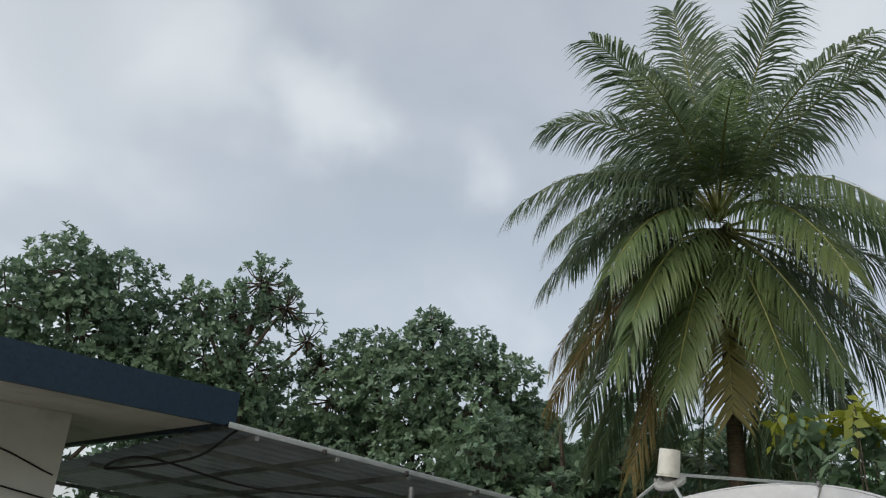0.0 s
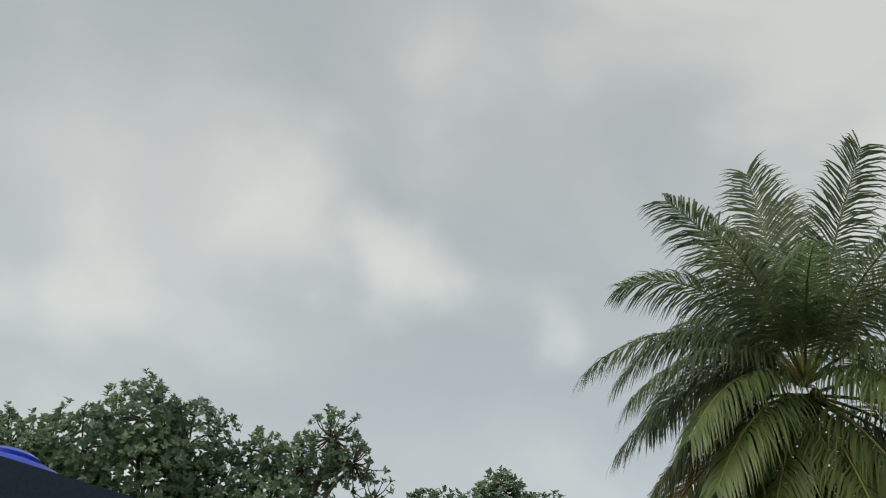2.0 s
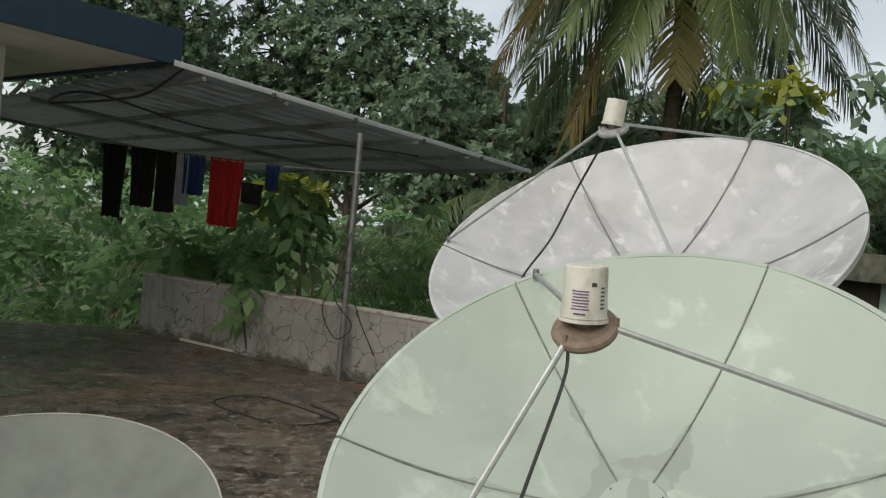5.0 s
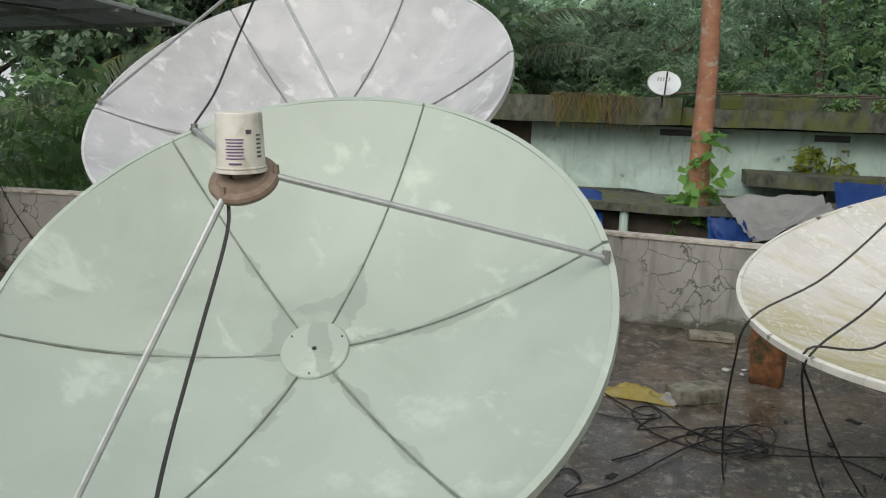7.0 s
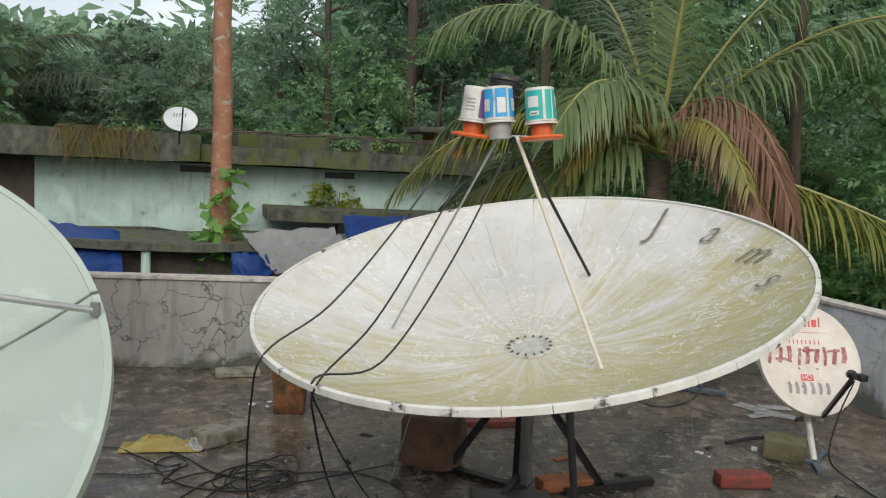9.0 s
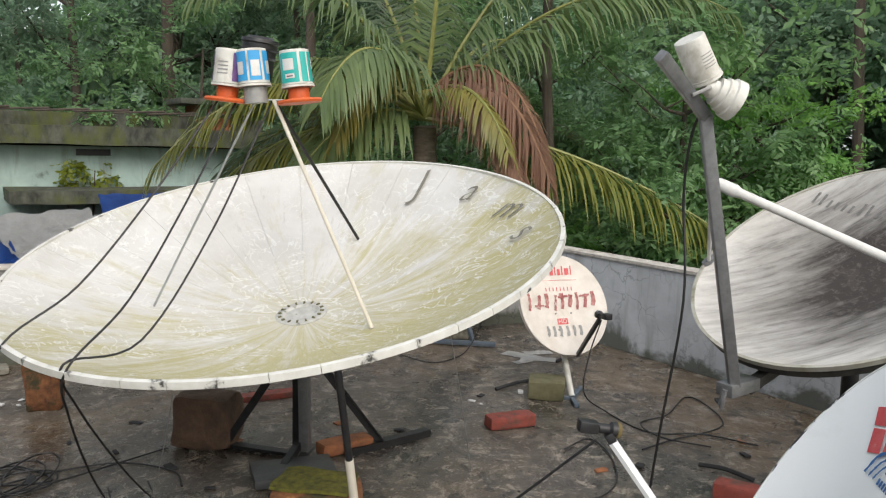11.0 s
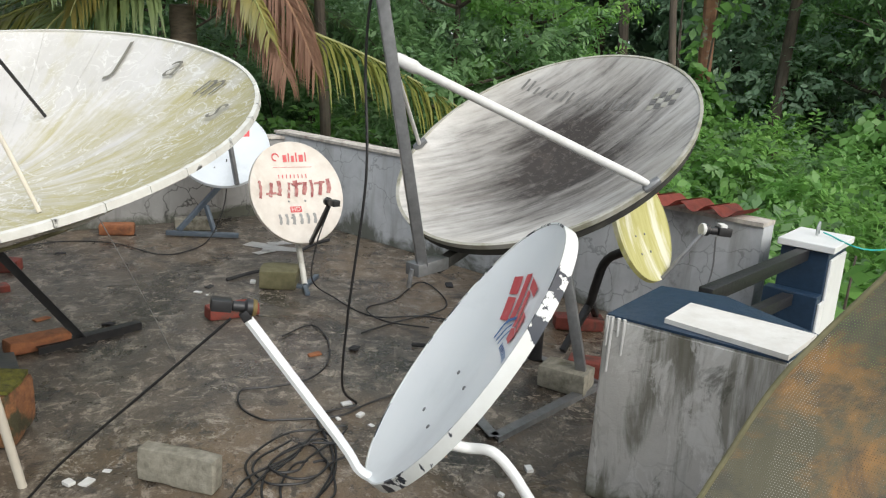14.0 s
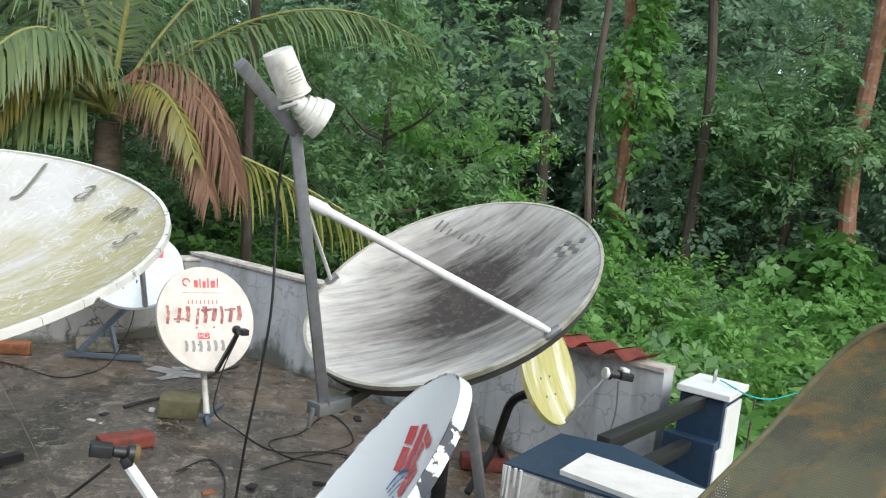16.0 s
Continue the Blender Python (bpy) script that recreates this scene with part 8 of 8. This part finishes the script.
def bushy(name, cs, spread, n, length, width, mat, label, cat="shrub", droop=0.5):
    base = np.array([cs[0][0], cs[0][1], ground_height(cs[0][0], cs[0][1])])
    v, f = leaf_cloud(cs, spread, n, length, width, droop)
    ob = thing(name, tuple(base), label, cat)
    o = new("foliage", quick_mesh("foliage", v - base, f, M[mat]))
    o.parent = ob
    for k, c in enumerate(cs[::max(1, len(cs) // 6)]):
        bm = fresh()
        tube(bm, smooth_line([base + np.array([0.05 * k, 0, 0]), (np.array(c) * 0.6 + base * 0.4) + np.array([0.05, 0.02 * k, 0]), c], 4), (0.03, 0.008), 5)
        part("stem", bm, M["bark"], ob)
    return ob


bushy("creeper", [(5.6 + ug.gauss(0, .35), -3.9 + ug.gauss(0, .4), -0.9 + ug.uniform(-1.0, 1.2)) for k in range(24)], (0.3, 0.3, 0.25), 330, 0.24, 0.19, "leaf_bright", "large heart-leaved creeper climbing beside the stair", "creeper")
bushy("creeper", [(14.9 + ug.gauss(0, .5), -10.3 + ug.gauss(0, .6), -1.0 + ug.uniform(-1.5, 2.6)) for k in range(40)], (0.45, 0.45, 0.4), 2200, 0.26, 0.17, "leaf_bright", "leafy creeper smothering a trunk", "creeper")
bushy("creeper", [(16.9 + ug.gauss(0, .3), -6.1 + ug.gauss(0, .3), 3.0 + ug.uniform(-3.5, 3.5)) for k in range(40)], (0.4, 0.4, 0.4), 1800, 0.22, 0.13, "leaf_bright", "leafy creeper climbing a reddish trunk", "creeper")
bushy("broad_leaved_shrub", [(-0.55 + ug.gauss(0, .25), 9.5 + ug.gauss(0, .25), 1.2 + ug.uniform(-0.7, 0.75)) for k in range(30)], (0.22, 0.22, 0.2), 420, 0.24, 0.12, "leaf_mid", "shrub with long drooping leaves behind the parapet", droop=1.0)
bushy("broad_leaved_shrub", [(-1.9 + ug.gauss(0, .4), 11.3 + ug.gauss(0, .4), 0.6 + ug.uniform(-0.8, 0.6)) for k in range(30)], (0.3, 0.3, 0.25), 420, 0.30, 0.18, "leaf_mid", "broad-leaved shrub behind the parapet", droop=0.7)
bushy("broad_leaved_shrub", [(6.88 + ug.gauss(0, .42), 12.13 + ug.gauss(0, .42), 3.78 + ug.uniform(-1.6, 0.45)) for k in range(46)], (0.30, 0.30, 0.25), 1100, 0.24, 0.14, "leaf_gloss", "tall shrub with broad glossy green leaves", droop=0.6)
bushy("broad_leaved_shrub", [(6.83 + ug.gauss(0, .35), 12.13 + ug.gauss(0, .35), 4.33 + ug.uniform(-0.1, 0.22)) for k in range(14)], (0.22, 0.22, 0.12), 200, 0.24, 0.14, "leaf_yellow", "young yellow-green leaves topping a shrub", droop=0.5)
bushy("shrub", [(7.4 + ug.gauss(0, .5), 12.4 + ug.gauss(0, .5), 2.6 + ug.uniform(-1.2, 0.9)) for k in range(30)], (0.4, 0.4, 0.35), 1500, 0.22, 0.11, "leaf_mid", "leafy shrub rising beside the old house")
bushy("shrub", [(11.35 + ug.gauss(0, .22), 8.1 + ug.gauss(0, .22), 0.92 + ug.uniform(-.1, .22)) for k in range(12)], (0.20, 0.20, 0.14), 900, 0.085, 0.05, "leaf_yellow", "mound of yellow-green weeds on the old house's ledge", "weeds")
bushy("shrub", [(11.9 + 0.16 * k, 8.5 - 0.16 * k, 1.92 + ug.uniform(-.05, .2)) for k in range(6)], (0.25, 0.25, 0.18), 700, 0.10, 0.045, "leaf_mid", "weeds growing on the old roof", "weeds")

# dry thatch of palm leaf over the old roof's edge
bm = fresh()
for k in range(60):
    p = ha + hdir * (1.6 + 1.3 * k / 60 + ug.uniform(-.02, .02)) - hn * 0.6
    tube(bm, [p + hn * 0.35 + Vector((0, 0, 1.92)), p + Vector((0, 0, 1.88)), p - hn * 0.05 + hdir * ug.uniform(-.2, .2) + Vector((0, 0, 1.45 + ug.uniform(-.15, .2)))], 0.007, 4)
solid("dry_palm_leaf", bm, M["frond_tan"], "dry palm leaf hanging over the old roof's edge", "palm leaf")


# ---------------------------------------------------------------- blocks and bricks on the terrace
def block(name, l, r, depth, h, mat, label, cat, rough=0.004, lift=0.0, seed=0, group="", round_=0.012):
    """A block whose visible front edge runs from l to r on the floor."""
    a, b = Vector((*l, lift)), Vector((*r, lift))
    d = (b - a).normalized()
    n = Vector((-d.y, d.x, 0))
    if n.dot(a - Vector((0.4, 0, 0))) < 0:
        n = -n
    m = Matrix((d, n, Vector((0, 0, 1)))).transposed().to_4x4()
    if m.determinant() < 0:
        m = Matrix((-d, n, Vector((0, 0, 1)))).transposed().to_4x4()
        m.translation = b
    else:
        m.translation = a
    bm = fresh()
    rough_block(bm, (0, 0, 0.0), ((b - a).length, depth, h), m, round_, rough, 5, seed)
    return solid(name, bm, M[mat], label, cat, Matrix.Translation(a), group)


block("brick", (4.541, 0.658), (4.702, 0.425), 0.11, 0.075, "red_brick", "red paving brick lying on the wet roof", "brick", group="red bricks")
block("brick", (3.97, -0.44), (3.88, -0.68), 0.11, 0.08, "red_brick", "red paving brick lying on the wet roof", "brick", group="red bricks", seed=1)
block("brick", (4.07, -1.17), (3.99, -1.41), 0.12, 0.085, "red_brick", "red brick under the grey dish's stand", "brick", group="red bricks", seed=2)
block("brick", (4.72, -1.22), (4.72, -1.50), 0.12, 0.08, "red_brick", "red paving brick lying by the parapet", "brick", group="red bricks", seed=3)
block("brick", (2.53, -0.73), (2.45, -0.98), 0.12, 0.075, "red_brick", "red brick under the white dish's mast", "brick", group="red bricks", seed=4)
block("brick", (3.924, 1.40), (4.12, 1.20), 0.11, 0.07, "orange_brick", "broken orange brick by the tripod", "brick", group="red bricks", seed=5, rough=0.012)
block("brick", (6.252, 1.908), (6.313, 1.671), 0.12, 0.085, "orange_brick", "orange brick lying on the wet roof", "brick", seed=6)
block("brick", (5.15, 2.40), (5.217, 1.99), 0.12, 0.08, "red_brick", "red brick lying behind the big dish", "brick", group="red bricks", seed=7)
block("cement_slab", (6.52, 1.43), (6.62, 1.17), 0.14, 0.095, "cement_block", "grey cement block behind the pale dish", "cement block", seed=8)
block("mossy_block", (5.17, 0.53), (5.186, 0.30), 0.22, 0.12, "mossy_block", "mossy cement block holding a dish's foot", "cement block", seed=9, rough=0.008)
block("laterite_block", (3.82, 2.19), (3.86, 1.88), 0.26, 0.28, "laterite_dark", "dark pitted laterite block by the tripod", "stone block", seed=10, rough=0.022, round_=0.04)
lb = block("laterite_block", (3.068, 1.32), (3.093, 0.985), 0.24, 0.22, "laterite", "rust-red laterite block with moss on top", "stone block", seed=11, rough=0.014, round_=0.03)
bm = fresh()
rough_block(bm, (0, 0, 0), (0.31, 0.21, 0.02), Matrix.Translation((3.083, 1.31, 0.212)) @ Matrix.Rotation(radians(-86), 4, "Z"), 0.01, 0.012, 6, 3)
part("moss_cap", bm, M["moss"], lb, "yellow-green moss")
block("cement_block", (2.949, 0.503), (2.866, 0.225), 0.075, 0.125, "cement_block", "rough grey cement block on edge", "cement block", seed=12, rough=0.006)
block("cement_slab", (4.485, 4.10), (4.711, 3.88), 0.16, 0.05, "cement_block", "flat cement slab by the cracked parapet", "cement block", seed=13)
block("cement_block", (3.41, 3.14), (3.70, 3.07), 0.16, 0.09, "cement_block", "grey cement block beside a yellow bag", "cement block", seed=14)
block("cement_block", (2.70, -0.30 - 0.52), (2.62, -1.02), 0.14, 0.05, "mossy_block", "flat mossy slab under the dish mast", "cement block", seed=15)
block("cement_block", (3.92, -1.0), (3.80, -1.2), 0.16, 0.11, "cement_block", "grey cement block under the grey dish", "cement block", seed=16)

bm = fresh()
rough_block(bm, (-0.095, -0.095, 0.0), (0.095, 0.095, 0.44), Matrix.Translation((4.23, 3.23, 0)) @ Matrix.Rotation(radians(30), 4, "Z"), 0.025, 0.02, 8, 3)
solid("laterite_pillar", bm, M["laterite"], "short rough dark-red laterite pillar standing on the roof", "stone pillar", Matrix.Translation((4.23, 3.23, 0)))

bm = fresh()
bar(bm, (4.404, 2.49, 0.02), (4.90, 1.89, 0.02), 0.09, 0.035)
solid("red_plank", bm, M["red_brick"], "thin red-painted plank lying on the roof", "plank")
bm = fresh()
bar(bm, (-1.77, 9.9, 0.02), (-0.55, 8.95, 0.02), 0.06, 0.03)
solid("white_batten", bm, M["pvc"], "long white plastic batten by the north parapet", "batten")


def rumpled(name, c, w, d, h, mat, label, cat, turn=0.0, seed=0):
    bm = fresh()
    n = 12
    m = Matrix.Translation(c) @ Matrix.Rotation(turn, 4, "Z")
    gr = [[bm.verts.new(m @ Vector((w * (i / n - 0.5), d * (k / n - 0.5), h * (0.5 + 0.9 * noise.noise(Vector((i * 0.45, k * 0.45, seed)))) * math.sin(math.pi * min(max(i, 0.3), n - 0.3) / n) * math.sin(math.pi * min(max(k, 0.3), n - 0.3) / n) + 0.006))) for k in range(n + 1)] for i in range(n + 1)]
    for i in range(n):
        for k in range(n):
            bm.faces.new((gr[i][k], gr[i + 1][k], gr[i + 1][k + 1], gr[i][k + 1]))
    bmesh.ops.solidify(bm, geom=bm.faces[:], thickness=0.003)
    return solid(name, bm, M[mat], label, cat, Matrix.Translation(c))


rumpled("yellow_bag", (3.31, 3.36, 0), 0.42, 0.17, 0.09, "yellow_bag", "crumpled yellow plastic bag on the wet roof", "bag", -0.9, 1)
rumpled("white_packet", (3.42, 3.22, 0.0), 0.12, 0.12, 0.07, "litter", "small white packet beside the bag", "packet", 0.3, 2)
for k, (x, y, s) in enumerate(((6.22, 0.69, .30), (6.16, 0.56, .26), (6.34, 0.58, .22), (6.05, 0.66, .16))):
    tagged(rumpled("foil_sheet", (x, y, 0), s, s * 0.45, 0.02, "litter", "torn pale sheet lying on the roof", "litter", 1.2 + 0.4 * k, 5 + k), group="torn sheets")
bits = [(5.01, .80), (5.04, .86), (3.52, -.22), (3.44, -.27), (3.62, -.15), (3.14, -.87), (3.0, .62), (2.92, .66), (2.90, .71), (3.73, -.4), (3.48, -.13), (4.17, 3.48), (4.29, 3.44), (4.2, 3.38), (4.35, 3.3), (2.57, .53), (2.43, .2), (5.3, .59), (3.35, -.42), (3.3, -.5), (2.95, -.75)]
for k, (x, y) in enumerate(bits):
    bm = fresh()
    s = 0.012 + 0.014 * ((k * 37) % 10) / 10
    rough_block(bm, (-s, -s * 0.7, 0.001), (s, s * 0.7, 0.006 + 0.004 * (k % 3)), Matrix.Translation((x, y, 0)) @ Matrix.Rotation(k * 1.3, 4, "Z"), 0.002, 0.006, 2, k)
    solid("plaster_chip", bm, M["litter"], "white chip of plaster on the wet roof", "chip", Matrix.Translation((x, y, 0)), "plaster chips")
ob_rng = random.Random(12)
for k in range(26):
    x, y = ob_rng.uniform(2.4, 5.8), ob_rng.uniform(-0.9, 3.4)
    bm = fresh()
    s = ob_rng.uniform(0.02, 0.05)
    rough_block(bm, (-s, -s * 0.5, 0.001), (s, s * 0.5, 0.012), Matrix.Translation((x, y, 0)) @ Matrix.Rotation(k * 1.9, 4, "Z"), 0.003, 0.012, 3, k + 40)
    solid("dead_leaf", bm, M["rag" if k % 3 else "orange_brick"], "curled dead leaf on the wet roof", "leaf", Matrix.Translation((x, y, 0)), "dead leaves")
for a, b in (((4.35, -0.42), (4.22, -0.66)), ((4.55, -1.0), (4.2, -0.7)), ((6.5, 0.25), (6.1, 0.42)), ((5.6, 0.5), (5.3, 0.75))):
    bm = fresh()
    tube(bm, smooth_line([(*a, 0.012), ((a[0] + b[0]) / 2 + .02, (a[1] + b[1]) / 2, 0.02), (*b, 0.012)], 4), 0.011, 6)
    solid("stick", bm, M["rag"], "dark wet stick on the roof", "stick", group="sticks")


# ---------------------------------------------------------------- cables
def cable(pts, r=0.0044, mat="cable", label="black cable lying in loops on the roof", cat="cable", name="cable"):
    bm = fresh()
    pts = [Vector(p) if len(p) == 3 else Vector((*p, 0.008)) for p in pts]
    tube(bm, smooth_line(pts, 7), r, 6)
    return solid(name, bm, M[mat], label, cat, group="cables on the terrace")


cable([(3.09, 3.65), (3.27, 3.35), (3.27, 3.13), (3.21, 2.9), (3.24, 2.69), (3.43, 2.55), (3.61, 2.32), (3.59, 2.03), (3.45, 1.9)])
cable([(2.87, 3.33), (3.0, 3.13), (3.18, 3.04, .015), (3.26, 3.2), (3.11, 3.18), (3.01, 2.9), (3.1, 2.64), (3.29, 2.47), (3.42, 2.54, .018), (3.36, 2.72), (3.13, 2.82), (2.77, 2.76), (2.6, 2.75)])
cable([(3.17, 3.53), (3.11, 3.13, .016), (3.19, 3.09), (2.97, 2.98), (3.16, 2.89, .02), (3.26, 2.62), (3.36, 2.5), (3.44, 2.77), (3.3, 2.83), (3.11, 2.69), (3.28, 2.47, .02), (3.84, 2.21)])
cable([(2.15, 2.68), (2.35, 2.77), (2.34, 2.65), (2.18, 2.55, .015), (2.5, 2.57), (3.03, 2.69, .022), (3.38, 2.72)])
cable([(2.6, 0.34), (2.79, 0.21), (2.9, 0.1), (3.1, 0.16), (3.33, 0.05), (3.33, -0.11), (3.02, -0.16), (2.79, -0.06), (2.86, 0.06, .018), (3.14, 0.06), (3.28, -0.09, .015), (3.1, -0.15), (2.86, -0.12, .02), (2.65, -0.03), (2.61, 0.11)])
tr = random.Random(4)
for k in range(5):
    cx, cy, a, b, tw = 3.02 + tr.uniform(-.15, .18), 0.0 + tr.uniform(-.1, .1), tr.uniform(.13, .27), tr.uniform(.08, .16), tr.uniform(0, 3)
    cable([(cx + a * math.cos(t + tw) + tr.uniform(-.02, .02), cy + b * math.sin(t + tw * 0.4) + tr.uniform(-.02, .02), 0.008 + 0.006 * k) for t in [0.62 * i for i in range(11)]])
for k in range(3):
    cx, cy = 3.25 + 0.06 * k, 2.72 - 0.05 * k
    cable([(cx + (0.17 + .03 * k) * math.cos(t), cy + 0.13 * math.sin(t + 0.3 * k), 0.01 + 0.006 * k) for t in [0.62 * i for i in range(11)]])
cable([(5.075, 0.10, 0.56), (5.0, 0.16, 0.36), (4.98, 0.18, 0.14), (5.06, 0.06, 0.015), (4.77, -0.19), (4.82, -0.48), (4.72, -0.76)])
cable([(4.49, -0.15), (4.69, -0.32), (5.0, -0.61), (5.39, -0.55), (5.49, -0.44), (5.11, -0.31), (4.91, -0.15), (4.68, -0.26, .016), (4.63, -0.51)])
cable([(4.38, 0.25), (4.57, 0.13), (4.38, 0.02), (4.07, -0.02), (3.86, 0.04), (3.75, 0.19), (3.7, 0.31), (3.54, 0.28), (3.44, 0.18), (3.44, 0.09), (3.5, -0.13), (3.63, -0.24), (3.79, -0.4)])
cable([(6.44, 1.02, 0.6), (6.30, 1.0, 0.3), (6.25, 1.1, 0.03), (5.94, 1.18), (5.82, 1.34), (6.05, 1.73), (5.99, 2.1), (5.67, 2.33)])
cable([(2.45, 0.07, 0.78), (2.50, 0.30, 0.55), (2.58, 0.58, 0.27), (2.66, 0.80, 0.02), (2.60, 0.95), (2.4, 1.1)], label="black cable hanging from the white dish's receiver")
cable([(3.23, -0.24, 1.74), (3.30, -0.20, 1.62), (3.36, -0.19, 1.40), (3.33, -0.21, 1.02), (3.40, -0.16, 0.5), (3.50, -0.14, 0.14), (3.61, -0.19, 0.01), (3.5, -0.05), (3.3, -0.1)], 0.0055, label="black cable hanging from the feed arm to the roof")
cable([(0.665, 2.03, 1.36), (0.65, 1.985, 1.27), (0.551, 1.851, 1.063), (0.46, 1.702, 0.901), (0.40, 1.58, 0.78), (0.34, 1.5, 0.5), (0.4, 1.6, 0.01)], 0.0045, label="black cable hanging from the green dish's receiver")
cable([w_fm @ Vector((0, 0, 0.02)), (1.37, 4.609, 1.90), (1.214, 4.453, 1.62), (1.018, 4.286, 1.36), (0.9, 4.15, 1.0), (0.95, 4.2, 0.01)], 0.007, label="black cable hanging from the grey-white dish's receiver")
jl = j_ring - right * 0.2
ra, rb = j_m @ Vector((JR * math.cos(radians(-112)), JR * math.sin(radians(-112)), 0.012)), j_m @ Vector((JR * math.cos(radians(-93)), JR * math.sin(radians(-93)), 0.012))
for st, rim, end, sag in ((jl, ra, (2.92, 2.38, 0.01), 0.10), (jl + right * 0.08, rb, (3.19, 2.08, 0.01), 0.10), (j_ring + right * 0.03, rb + Vector((0.01, 0.02, 0.012)), (3.30, 1.95, 0.01), 0.26)):
    st = Vector(st)
    e = Vector(end)
    cable([st, st.lerp(rim, 0.35) - Vector((0, 0, sag * 0.8)), st.lerp(rim, 0.7) - Vector((0, 0, sag)), rim, rim.lerp(e, 0.25) + Vector((-.06, 0.0, 0)), rim.lerp(e, 0.7) + Vector((-.03, 0.02, 0)), e, e + Vector((0.15, 0.12, 0))], 0.0043, label="black cable hanging over the big dish's rim")
for a, b in ((j_m @ Vector((1.025, -0.62, -0.03)), (3.98, 0.67, 0.005)), (j_m @ Vector((0.319, -1.15, -0.03)), (3.28, 1.95, 0.005))):
    cable([a, a.lerp(Vector(b), 0.5) + Vector((0.015, 0, 0)), b], 0.0018, "wire", "thin stay wire tied to the big dish's rim", "wire", "stay_wire")
cable([(4.40, -1.93, 0.66), (4.44, -1.95, 0.45), (4.46, -1.9, 0.2), (4.5, -1.85, 0.01)], 0.005, "grey_steel", "grey cable hanging from the yellowed dish's receiver")
cable([(*q(0.6, 0.4), 0.71), (*q(0.7, -0.6), 0.66), (5.2, -3.6, 0.55), (6.4, -5.6, 0.5)], 0.004, "label_teal", "thin green cord tied to the newel", "cord", "cord")
cable([(0.12, 8.12, 1.5), (0.0, 8.0, 0.9), (0.2, 7.95, 0.6), (0.05, 8.0, 0.45), (-0.1, 8.05, 0.75), (0.12, 8.1, 1.1), (0.25, 8.0, 0.7), (0.5, 8.1, 0.2)], 0.006, label="black cable looped on the lean-to's post")
cable([(-0.1, 7.0), (0.15, 6.6), (-0.15, 6.3), (-0.6, 6.5), (-0.9, 6.9), (-0.6, 7.2), (-0.2, 6.9), (0.3, 6.3), (0.6, 6.0)], 0.006)
cable([(-1.45, 7.25, 2.78), (-1.9, 7.6, 2.55), (-2.6, 7.5, 2.4), (-2.2, 7.3, 2.5), (-1.3, 7.8, 2.35), (0.0, 8.6, 2.40), (0.8, 9.2, 2.42)], 0.012, label="black cable slung under the sheet roof")
